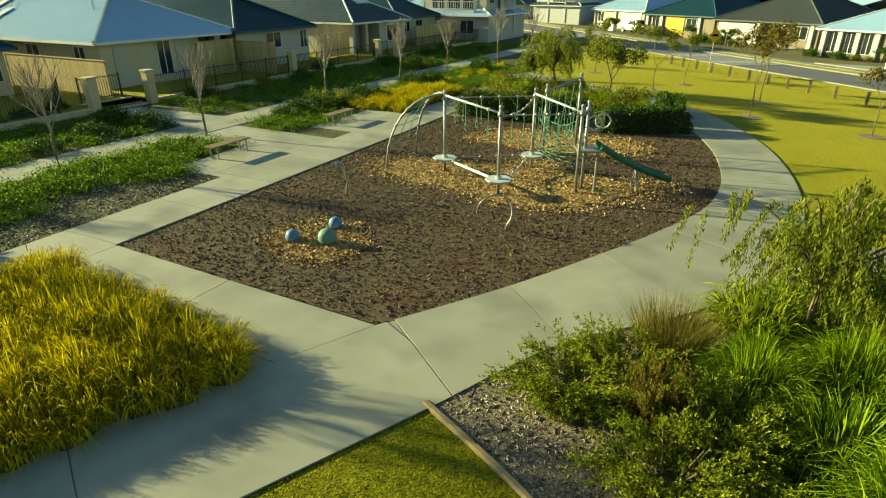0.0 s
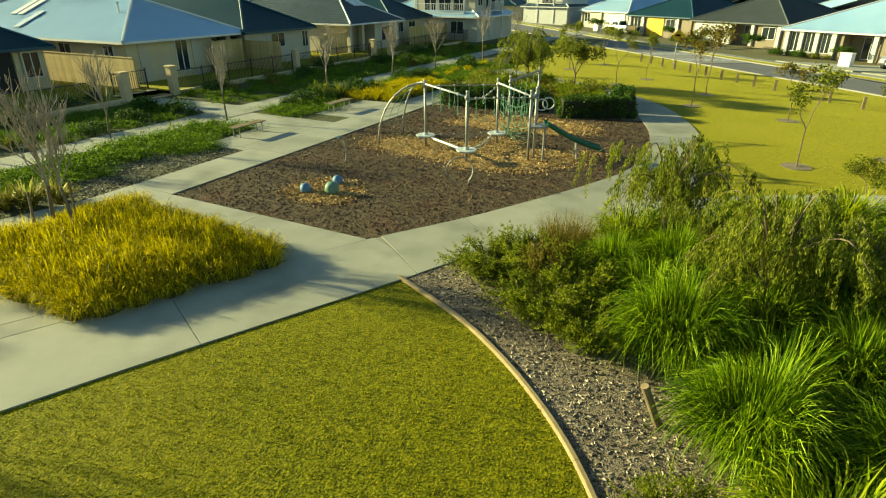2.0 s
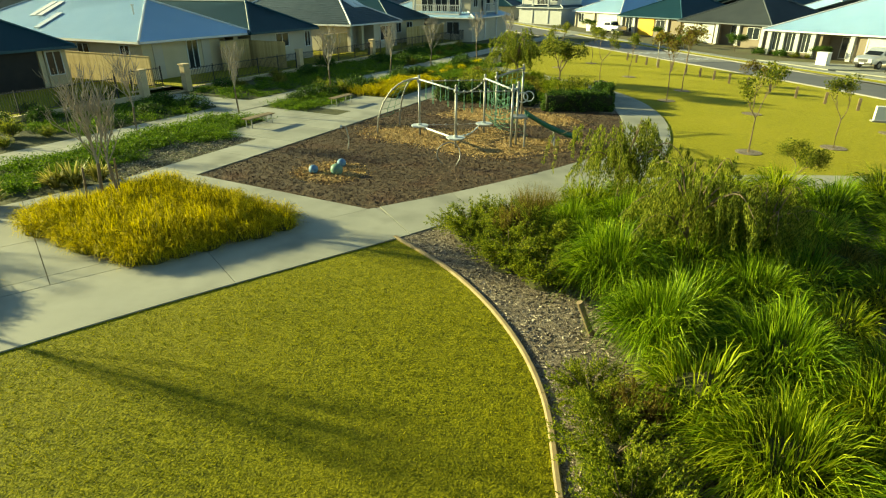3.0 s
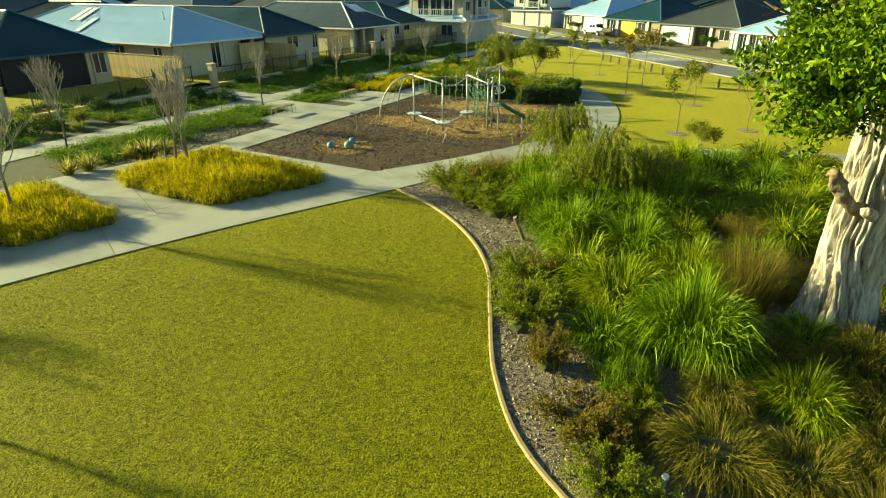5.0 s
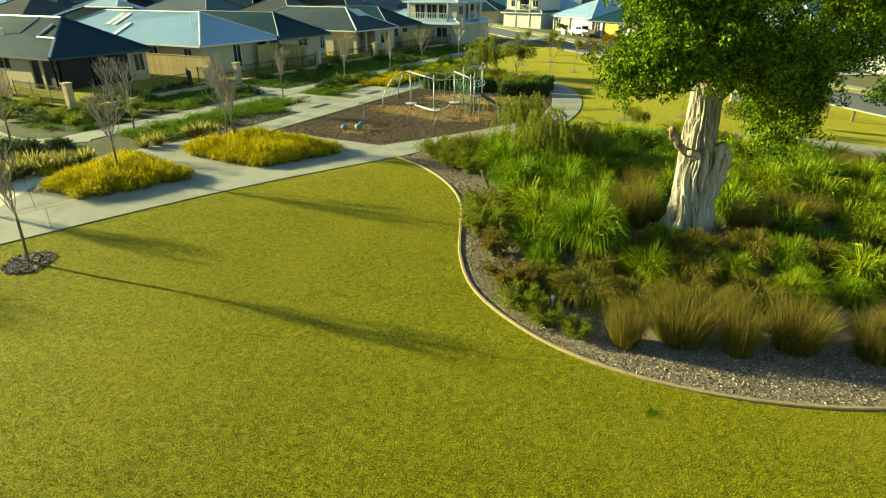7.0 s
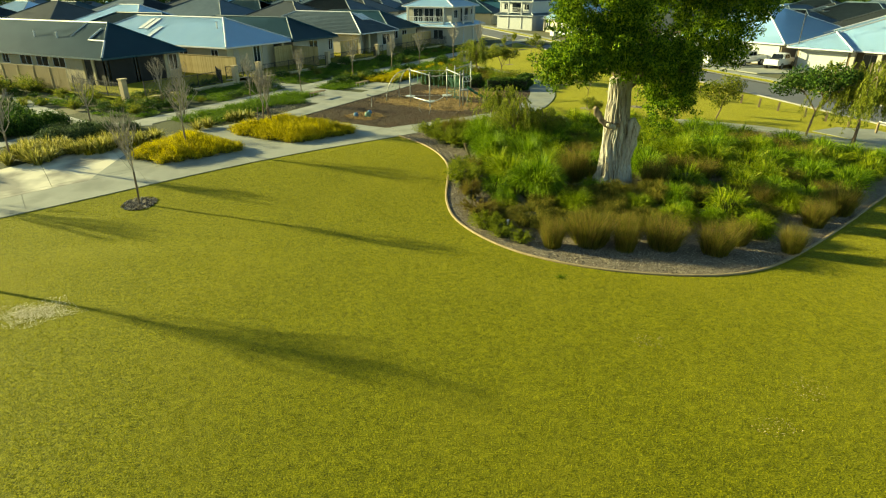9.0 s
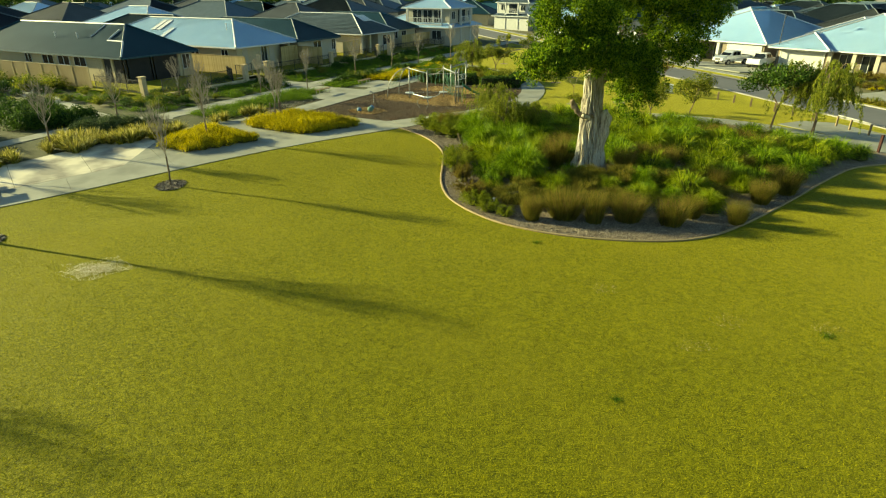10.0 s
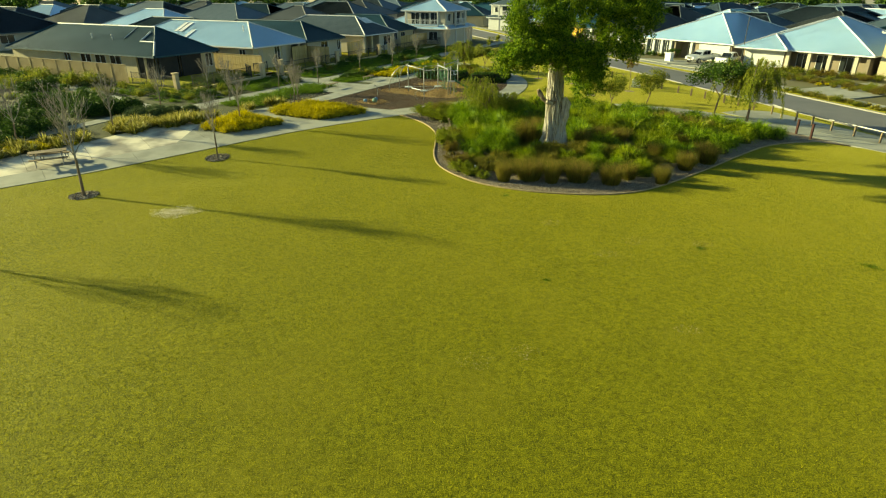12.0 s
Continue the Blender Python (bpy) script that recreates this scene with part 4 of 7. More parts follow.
def shrub_mesh(seed, rx, ry, h, lumps, per, size, boxy=False, long=1.8):
    """A shrub's foliage: leaves in many lumps over an uneven mound or a clipped block."""
    g = np.random.default_rng(seed)
    if boxy:
        c = g.uniform(-1, 1, (lumps, 3))
        ax = g.integers(0, 3, lumps)
        sg = g.choice([-1, 1], lumps)
        c[np.arange(lumps), ax] = sg
        c[:, 2] = np.abs(c[:, 2])
        c[:, :2] *= (1 - 0.22 * c[:, 2:3] ** 3) * (1 - 0.10 * np.abs(c[:, 1::-1]) ** 4)
        c = c * np.array([rx, ry, h]) * g.uniform(0.86, 1.02, (lumps, 1))
        r = 0.16
    else:
        d = g.normal(0, 1, (lumps, 3))
        d[:, 2] = np.abs(d[:, 2])
        d /= np.linalg.norm(d, axis=1)[:, None]
        lump = 0.72 + 0.38 * g.uniform(0, 1, lumps)
        c = d * lump[:, None] * g.uniform(0.5, 1.0, (lumps, 1)) ** 0.5 * np.array([rx, ry, h])
        c[:, 2] += 0.06
        r = 0.20 * min(rx, ry, h * 1.2) + 0.05
    q = scatter_leaves(g, c, per, r, size, 0.9, long)
    q[:, :, 2] = np.maximum(q[:, :, 2], 0.01)
    return quads_to_mesh("foliage", q)


def twig_mesh(seed, rx, h, n):
    rnd = random.Random(seed)
    bm = bmesh.new()
    for _ in range(n):
        a, l = rnd.uniform(0, 6.28), rnd.uniform(0.3, 0.85)
        tube(bm, [(0, 0, -0.04), (rx * l * 0.4 * math.cos(a), rx * l * 0.4 * math.sin(a), h * 0.4), (rx * l * math.cos(a), rx * l * math.sin(a), h * rnd.uniform(0.6, 0.9))], [0.018, 0.012, 0.005], 5, False)
    me = bpy.data.meshes.new("stems")
    bm.to_mesh(me)
    bm.free()
    return me


MODELS = {}


def model(key, name, meshes, label, category, group):
    """The first of a kind of plant; later ones are copies of it."""
    MODELS[key] = [name, meshes, label, category, group, None]


def plant(key, x, y, turn=None, size=1.0, tall=None, up=0.0, label=""):
    name, meshes, text, category, group, first = MODELS[key]
    rnd = random.Random(int(x * 977 + y * 331))
    turn = rnd.uniform(0, 360) if turn is None else turn
    m = Matrix.Translation(ground_at(x, y, up)) @ Matrix.Rotation(radians(turn), 4, "Z")
    if first is None:
        ob = thing(name, (0, 0, 0), 0, text, category, group)
        for pn, me, mat in meshes:
            mesh_part(pn, me, mat, ob)
        MODELS[key][5] = ob
        ob.matrix_basis = m @ Matrix.Diagonal((size, size, tall or size, 1))
    else:
        ob = copy_thing(first, m)
        ob.scale = (size, size, tall or size)
    if label:
        ob["label"] = label
    return ob


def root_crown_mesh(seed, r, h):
    """Low dark dome inside a plant: dead leaves, and shade put into the colour."""
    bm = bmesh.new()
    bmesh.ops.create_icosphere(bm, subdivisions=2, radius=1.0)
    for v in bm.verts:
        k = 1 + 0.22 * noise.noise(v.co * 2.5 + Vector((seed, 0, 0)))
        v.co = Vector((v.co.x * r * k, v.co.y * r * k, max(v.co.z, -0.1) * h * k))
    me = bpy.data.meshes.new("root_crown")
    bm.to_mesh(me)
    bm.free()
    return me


BED = "plants of the large bed"
for i in range(3):
    # Dark cores fill the tussocks; their colour stands for shade among the blades.
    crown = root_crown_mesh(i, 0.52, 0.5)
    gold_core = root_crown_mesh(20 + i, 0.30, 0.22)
    small_core = root_crown_mesh(5 + i, 0.4, 0.36)
    # Added dark lump in place of the shade between a shrub's sprays.
    shrub_shade = root_crown_mesh(9 + i, 0.40, 0.30)
    model("strap%d" % i, "strap_leaf_clump", [("foliage", dome_mesh(10 + i, 2600, 1.0, 0.92, 0.0115), M["strap"]), ("root_crown", crown, M["plant_shade"])],
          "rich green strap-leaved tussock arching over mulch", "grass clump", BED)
    model("lime%d" % i, "strap_leaf_clump", [("foliage", dome_mesh(20 + i, 2600, 1.0, 0.88, 0.0115), M["strap_lime"]), ("root_crown", crown, M["plant_shade"])],
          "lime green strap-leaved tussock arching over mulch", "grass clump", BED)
    model("backstrap%d" % i, "strap_leaf_clump", [("foliage", dome_mesh(12 + i, 760, 0.98, 0.9, 0.018), M["strap"]), ("root_crown", crown, M["plant_shade"])], "rich green strap-leaved tussock among its neighbours", "grass clump", BED)
    model("backlime%d" % i, "strap_leaf_clump", [("foliage", dome_mesh(22 + i, 760, 0.98, 0.86, 0.018), M["strap_lime"]), ("root_crown", crown, M["plant_shade"])], "lime green strap-leaved tussock among its neighbours", "grass clump", BED)
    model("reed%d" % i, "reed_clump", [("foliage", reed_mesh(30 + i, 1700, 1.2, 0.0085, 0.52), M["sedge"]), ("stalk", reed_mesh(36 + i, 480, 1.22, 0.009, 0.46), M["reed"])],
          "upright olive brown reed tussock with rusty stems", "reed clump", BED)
    model("sedge%d" % i, "sedge_clump", [("foliage", dome_mesh(40 + i, 1700, 0.80, 0.50, 0.0078, 0.2, 1.5), M["sedge"]), ("root_crown", small_core, M["plant_shade"])],
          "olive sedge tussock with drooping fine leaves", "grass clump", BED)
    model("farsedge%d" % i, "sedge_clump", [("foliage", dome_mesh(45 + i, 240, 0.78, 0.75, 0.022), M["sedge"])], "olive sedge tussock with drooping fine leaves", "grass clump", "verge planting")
    model("gold%d" % i, "golden_grass", [("foliage", dome_mesh(50 + i, 470, 0.60, 0.55, 0.0095, 0.18, 1.0), M["straw"]), ("root_crown", gold_core, M["plant_shade"])],
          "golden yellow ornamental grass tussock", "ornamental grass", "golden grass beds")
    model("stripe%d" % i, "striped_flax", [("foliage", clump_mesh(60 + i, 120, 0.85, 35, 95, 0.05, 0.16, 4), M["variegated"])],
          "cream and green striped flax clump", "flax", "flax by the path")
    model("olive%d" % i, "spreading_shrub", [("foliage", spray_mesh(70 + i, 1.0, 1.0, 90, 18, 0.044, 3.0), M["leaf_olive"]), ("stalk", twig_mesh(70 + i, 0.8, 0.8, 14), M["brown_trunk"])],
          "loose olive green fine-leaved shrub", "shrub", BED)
    model("bedolive%d" % i, "spreading_shrub", [("foliage", frond_mesh(70 + i, 0.95, 0.8, 95, 13, 15, 0.0165, 2.6), M["leaf_frond"]), ("inner_core", shrub_shade, M["plant_shade"]), ("stalk", twig_mesh(70 + i, 0.8, 0.8, 14), M["brown_trunk"])],
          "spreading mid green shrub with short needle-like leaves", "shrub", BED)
    model("bedrust%d" % i, "spreading_shrub", [("foliage", frond_mesh(80 + i, 0.95, 0.6, 85, 12, 14, 0.018, 2.5), M["leaf_rust"]), ("inner_core", shrub_shade, M["plant_shade"]), ("stalk", twig_mesh(80 + i, 0.8, 0.6, 14), M["brown_trunk"])],
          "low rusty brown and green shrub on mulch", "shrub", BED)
    model("rust%d" % i, "spreading_shrub", [("foliage", spray_mesh(80 + i, 1.0, 0.75, 90, 18, 0.042, 2.8), M["leaf_rust"]), ("stalk", twig_mesh(80 + i, 0.8, 0.6, 14), M["brown_trunk"])],
          "low rusty brown and green shrub on mulch", "shrub", BED)
    model("cover%d" % i, "ground_cover", [("foliage", spray_mesh(90 + i, 1.2, 0.34, 64, 21, 0.043, 2.0, 88), M["leaf_bright"])],
          "bright green spreading ground cover", "ground cover", "verge planting")
    model("darkshrub%d" % i, "rounded_shrub", [("foliage", shrub_mesh(100 + i, 1.0, 1.0, 0.85, 100, 14, 0.07), M["leaf_dark"])],
          "dark green rounded garden shrub", "shrub", "verge planting")
for i in range(2):
    model("mound%d" % i, "rounded_shrub", [("foliage", shrub_mesh(120 + i, 1.0, 1.0, 0.8, 300, 18, 0.05, False, 2.0), M["leaf_dark" if i else "leaf_grey"])],
          "clipped dark green mounded shrub" if i else "clipped grey-green mounded shrub", "shrub", "verge planting")
model("tuft0", "strap_leaf_clump", [("foliage", dome_mesh(14, 2400, 0.6, 0.64, 0.0085, 0.36, 0.35), M["strap"]), ("root_crown", small_core, M["plant_shade"])], "dense bright green grassy tuft", "grass clump", BED)

# the large bed: (kind, x, y, width, height)
PLANTING = [
    ("olive", 1.8, 6.6, 1.9, 0.8), ("olive", 2.55, 4.85, 1.9, 0.9), ("olive", 3.2, 4.0, 1.5, 0.75), ("olive", 2.6, 6.9, 1.6, 0.85), ("strap", 4.4, 6.5, 1.9, 1.1), ("olive", 3.4, 5.5, 1.7, 0.9),
    ("rust", 2.8, 6.0, 0.9, 0.95), ("olive", 3.35, 0.2, 1.4, 0.6), ("olive", 3.3, -1.1, 1.8, 0.7), ("rust", 3.9, -0.4, 1.0, 0.6), ("olive", 3.25, -2.2, 1.7, 1.0),
    ("rust", 3.7, -5.2, 1.8, 0.6), ("olive", 3.9, -6.6, 1.4, 0.65), ("rust", 3.5, -3.6, 1.0, 0.8), ("olive", 4.45, -7.4, 1.2, 0.55),
    ("strap", 4.65, 3.7, 2.3, 1.45), ("strap", 4.8, 1.4, 2.2, 1.6), ("lime", 5.5, -1.55, 2.7, 1.3), ("strap", 6.5, -3.2, 2.4, 1.6), ("tuft", 4.9, -4.2, 1.25, 0.85),
    ("strap", 7.2, 2.7, 2.4, 1.2), ("strap", 6.5, 0.5, 2.4, 1.4), ("lime", 7.3, -0.9, 2.1, 1.3), ("reed", 8.5, -1.6, 1.5, 1.75), ("reed", 7.5, -2.2, 1.3, 1.5), ("lime", 11.5, 2.8, 2.4, 1.1),
    ("sedge", 6.5, -4.7, 1.4, 0.8), ("lime", 7.9, -5.0, 1.8, 0.95), ("sedge", 9.3, -4.2, 1.5, 1.1), ("sedge", 5.8, -6.15, 2.1, 0.8), ("sedge", 7.0, -6.6, 1.6, 0.75), ("reed", 6.2, -8.4, 1.2, 1.4),
    ("reed", 7.65, -8.2, 1.9, 1.4), ("reed", 8.8, -8.8, 1.1, 1.4), ("reed", 10.3, -8.6, 1.8, 1.4), ("reed", 12.0, -9.1, 1.7, 1.4), ("reed", 14.8, -9.1, 1.0, 1.1), ("reed", 17.1, -6.7, 1.2, 1.2),
    ("reed", 18.9, -5.5, 1.5, 1.4), ("lime", 14.2, -7.6, 1.4, 0.95), ("tuft", 12.2, -5.8, 1.2, 0.95), ("sedge", 11.5, -4.0, 1.6, 1.1), ("reed", 14.5, -1.5, 1.9, 1.2), ("strap", 10.3, 5.7, 2.4, 1.0), ("sedge", 10.0, 4.2, 1.8, 0.9), ("sedge", 9.2, -5.4, 1.5, 0.95),
    ("lime", 10.3, -5.2, 1.7, 0.8), ("sedge", 9.9, -3.9, 1.4, 0.95), ("lime", 14.4, 0.8, 2.5, 1.3), ("reed", 12.0, -2.6, 1.4, 1.5), ("sedge", 13.2, -4.4, 1.6, 1.0), ("strap", 13.0, -6.6, 1.2, 0.8),
    ("reed", 9.3, -7.4, 1.1, 1.1), ("strap", 8.2, 4.9, 2.2, 1.3), ("strap", 5.6, 6.3, 1.9, 1.3), ("reed", 16.0, -4.6, 1.3, 1.2), ("sedge", 4.7, -5.6, 0.9, 0.5),
    ("sedge", 8.5, -6.4, 1.6, 0.9), ("lime", 11.4, -6.6, 1.5, 0.85), ("sedge", 10.3, -6.7, 1.6, 0.9), ("reed", 13.2, -8.3, 1.3, 1.2), ("sedge", 7.9, -3.9, 1.5, 1.0), ("strap", 12.3, -4.6, 1.6, 1.0),
    ("sedge", 15.2, -6.1, 1.6, 1.0), ("lime", 16.9, -5.0, 1.6, 1.0), ("olive", 4.9, -5.0, 0.9, 0.5), ("rust", 4.1, -5.9, 1.0, 0.6), ("olive", 5.1, -8.0, 0.9, 0.5)]
KIND_SIZE = {"strap": (2.0, 1.05), "lime": (1.95, 1.0), "reed": (1.8, 1.2), "sedge": (1.5, 0.8), "olive": (1.9, 0.95), "rust": (1.9, 0.7), "tuft": (1.2, 0.75)}
rnd = random.Random(5)
taken = []
for kind, x, y, w, h in PLANTING:
    kw, kh = KIND_SIZE[kind]
    grown = {"strap": 1.2, "lime": 1.2, "reed": 0.95, "tuft": 1.0}.get(kind, 1.15) * rnd.uniform(0.92, 1.1)
    plant(("bed" if kind in ("olive", "rust") else "") + kind + ("0" if kind == "tuft" else str(rnd.randrange(3))), x, y, None, w / kw * grown, h / kh * grown)
    taken.append((x, y, w * 0.33))
# the dense middle and back of the bed
tries = 0
while tries < 9000 and len(taken) < 380:
    tries += 1
    x, y = rnd.uniform(3.5, 29), rnd.uniform(-6.5, 11)
    if not inside(x, y, bed) or min((x - a) ** 2 + (y - b) ** 2 for a, b in KERB) < (1.9 if x < 16 else 1.1) ** 2:
        continue
    if min((x - a) ** 2 + (y - b) ** 2 for a, b in OUT_R[:25]) < 1.0 or min((x - a) ** 2 + (y - b) ** 2 for a, b in BRANCH) < 1.6 ** 2:
        continue
    if (x - 10.2) ** 2 + (y + 2.3) ** 2 < 1.3 ** 2 or y < -4.5 and x < 12 or (x < 4.6 and y < 0.5):
        continue
    if x > 17 and y > 4.5 - (x - 17) * 0.8 + 4:
        continue
    if any((x - a) ** 2 + (y - b) ** 2 < (r + 0.58) ** 2 for a, b, r in taken):
        continue
    kind = rnd.choices(["strap", "lime", "sedge", "reed"], [6, 3, 1.2, 1.2])[0]
    w = rnd.uniform(1.8, 2.7) if kind in ("strap", "lime") else rnd.uniform(1.1, 1.6)
    kw, kh = KIND_SIZE[kind]
    plant(("back" if kind in ("strap", "lime") else "") + kind + str(rnd.randrange(3)), x, y, None, w / kw, w / kw * rnd.uniform(0.9, 1.3))
    taken.append((x, y, w * 0.30))

# golden grass beds beside the front path
for outline, count, seed in (([(-10.6, 7.6), (-6.2, 4.75), (-2.85, 7.4), (-7.75, 10.75)], 140, 1), ([(-13.9, 2.2), (-11.8, 1.1), (-8.7, 3.4), (-12.6, 6.3)], 75, 2)):
    tagged(part("garden_bed", flat_sheet(outline, 0.045, 0.04), M["mulch"]), "small mulched grass bed set in the paving", "garden bed", kind="structure")
    rnd = random.Random(seed)
    put, k = [], 0
    while len(put) < count and k < 4000:
        k += 1
        x, y = rnd.uniform(-14, -3), rnd.uniform(1, 11)
        if not inside(x, y, outline) or any((x - a) ** 2 + (y - b) ** 2 < 0.36 ** 2 for a, b in put):
            continue
        put.append((x, y))
        rim = min(abs((bx - ax) * (y - ay) - (by - ay) * (x - ax)) / math.hypot(bx - ax, by - ay) for (ax, ay), (bx, by) in zip(outline, outline[1:] + outline[:1]))
        swell = 0.92 + 0.46 * smooth(rim / 0.9) + 0.30 * noise.noise(Vector((x * 0.9, y * 0.9, seed)))
        w = rnd.uniform(0.95, 1.2)
        plant("gold%d" % rnd.randrange(3), x, y, None, w, swell * rnd.uniform(0.95, 1.1), 0.04)


# ---- trees ----
def grow(bm, p, way, length, r, level, rnd, tips, split=3, wander=0.18, lift=0.25, shrink=0.68, thin=0.62, sides=6, open_angle=0.55):
    """A limb that bends a little and forks; the ends are collected in tips."""
    pts, d = [p.copy()], way.normalized()
    for _ in range(3):
        d = (d + Vector((rnd.gauss(0, wander), rnd.gauss(0, wander), rnd.gauss(0, wander * 0.6) + lift * 0.2))).normalized()
        pts.append(pts[-1] + d * length / 3)
    tube(bm, pts, [r, r * 0.88, r * 0.78, r * thin], max(4, sides), False)
    tips.append((pts[-1], level))
    if level <= 0:
        return
    for k in range(split):
        a = 2 * math.pi * (k + rnd.uniform(-0.3, 0.3)) / split
        q = d.to_track_quat("Z", "Y")
        out = q @ Vector((math.cos(a) * open_angle, math.sin(a) * open_angle, 1.0))
        start = pts[-1]
        if k and level > 1 and rnd.random() < 0.5:
            start = pts[2]
        grow(bm, start, out + Vector((0, 0, lift)), length * shrink * rnd.uniform(0.8, 1.15), r * thin * 0.92, level - 1, rnd, tips, split, wander, lift, shrink, thin, sides - 1, open_angle)


def bm_mesh(name, bm):
    me = bpy.data.meshes.new(name)
    bm.to_mesh(me)
    bm.free()
    return me


def bare_tree_meshes(seed, h, clear=0.34):
    """A small leafless upright tree: bare stem, then steep forking twigs."""
    rnd = random.Random(seed)
    trunk = bmesh.new()
    stem = [Vector((0, 0, -0.05)), Vector((rnd.uniform(-.05, .05), rnd.uniform(-.05, .05), h * clear * 0.5)), Vector((rnd.uniform(-.07, .07), rnd.uniform(-.07, .07), h * clear))]
    tube(trunk, stem, [0.055, 0.045, 0.04], 8, False)
    twigs = bmesh.new()
    tips = []
    lead = [stem[-1], stem[-1] + Vector((rnd.uniform(-.06, .06), rnd.uniform(-.06, .06), h * 0.2)), Vector((rnd.uniform(-.15, .15), rnd.uniform(-.15, .15), h * 0.8)), Vector((rnd.uniform(-.2, .2), rnd.uniform(-.2, .2), h))]
    tube(twigs, lead, [0.036, 0.03, 0.016, 0.006], 6, False)
    for k in range(17):
        u = 0.02 + 0.78 * k / 16
        a = 2.4 * k + rnd.uniform(-0.4, 0.4)
        p = lead[0].lerp(lead[2], u)
        grow(twigs, p, Vector((math.cos(a) * 0.62, math.sin(a) * 0.62, 1)), h * (0.21 - 0.09 * u) * rnd.uniform(0.8, 1.2), 0.019 - 0.007 * u, 2, rnd, tips, 3, 0.16, 0.45, 0.72, 0.72, 4, 0.5)
    return bm_mesh("trunk", trunk), bm_mesh("twig_crown", twigs)


for i in range(3):
    t, b = bare_tree_meshes(200 + i, 3.6)
    model("bare%d" % i, "bare_street_tree", [("trunk", t, M["brown_trunk"]), ("twig_crown", b, M["twig"])], "young leafless street tree with upright grey twigs", "tree", "bare street trees")
for k, (x, y, h) in enumerate([(-11.05, -3.8, 4.2), (-16.0, -10.0, 5.8), (-21.2, -16.4, 5.2), (*grid(8.7, 6.7), 3.3), (*grid(16.5, 6.7), 3.5), (*grid(23.5, 6.6), 3.5), (*grid(29.0, 6.2), 3.6),
                               (*grid(37.5, 6.0), 3.8), (*grid(3.0, 7.0), 3.3), (*grid(-3.5, 6.9), 3.6), (-11.6, 3.4, 3.5), (-8.75, 8.75, 3.7), (-8.45, 8.95, 3.3), (-19.5, 8.6, 3.4),
                               (-19.8, 1.5, 3.6), (-24.5, -1.5, 4.0), (*grid(46, 6.2), 3.6), (*grid(-1.0, 12.0), 3.2)]):
    plant("bare%d" % (k % 3), x, y, None, h / 3.6 * (0.9 if k < 3 else 1.12), h / 3.6 * (1.0 if k < 3 else 1.12))
for x, y in ((-11.05, -3.8), (-16.0, -10.0), (-21.2, -16.4)):
    ring_line = [(x + 0.66 * math.cos(a) * (1 + 0.08 * math.sin(3 * a)), y + 0.66 * math.sin(a) * (1 + 0.06 * math.cos(2 * a))) for a in [6.283 * k / 20 for k in range(20)]]
    tagged(part("tree_mulch", flat_sheet(ring_line, 0.02, 0.05), M["mulch"]), "round ring of grey mulch at a tree's foot", "mulch ring", kind="structure")


def leafy_tree_meshes(seed, h, spread, clear, leaf, per, blob, r0=0.06, hang=0.0, split=3, level=3, lift=0.15):
    rnd = random.Random(seed)
    g = np.random.default_rng(seed)
    trunk = bmesh.new()
    stem = [Vector((0, 0, -0.05)), Vector((rnd.uniform(-.08, .08) * h / 3, rnd.uniform(-.08, .08), h * clear * 0.5)), Vector((rnd.uniform(-.12, .12) * h / 3, rnd.uniform(-.1, .1), h * clear))]
    tube(trunk, stem, [r0, r0 * 0.8, r0 * 0.7], 8, False)
    tips = []
    for k in range(split):
        a = 6.28 * k / split + rnd.uniform(-0.5, 0.5)
        grow(trunk, stem[-1], Vector((math.cos(a) * spread, math.sin(a) * spread, 1)), h * (1 - clear) * 0.42, r0 * 0.6, level - 1, rnd, tips, 3, 0.16, lift, 0.7, 0.6, 6, spread)
    ends = [p for p, lv in tips if lv <= 1]
    q = scatter_leaves(g, [tuple(p) for p in ends], per, blob, leaf, 0.8, 2.2, hang)
    return bm_mesh("trunk", trunk), quads_to_mesh("crown", q)


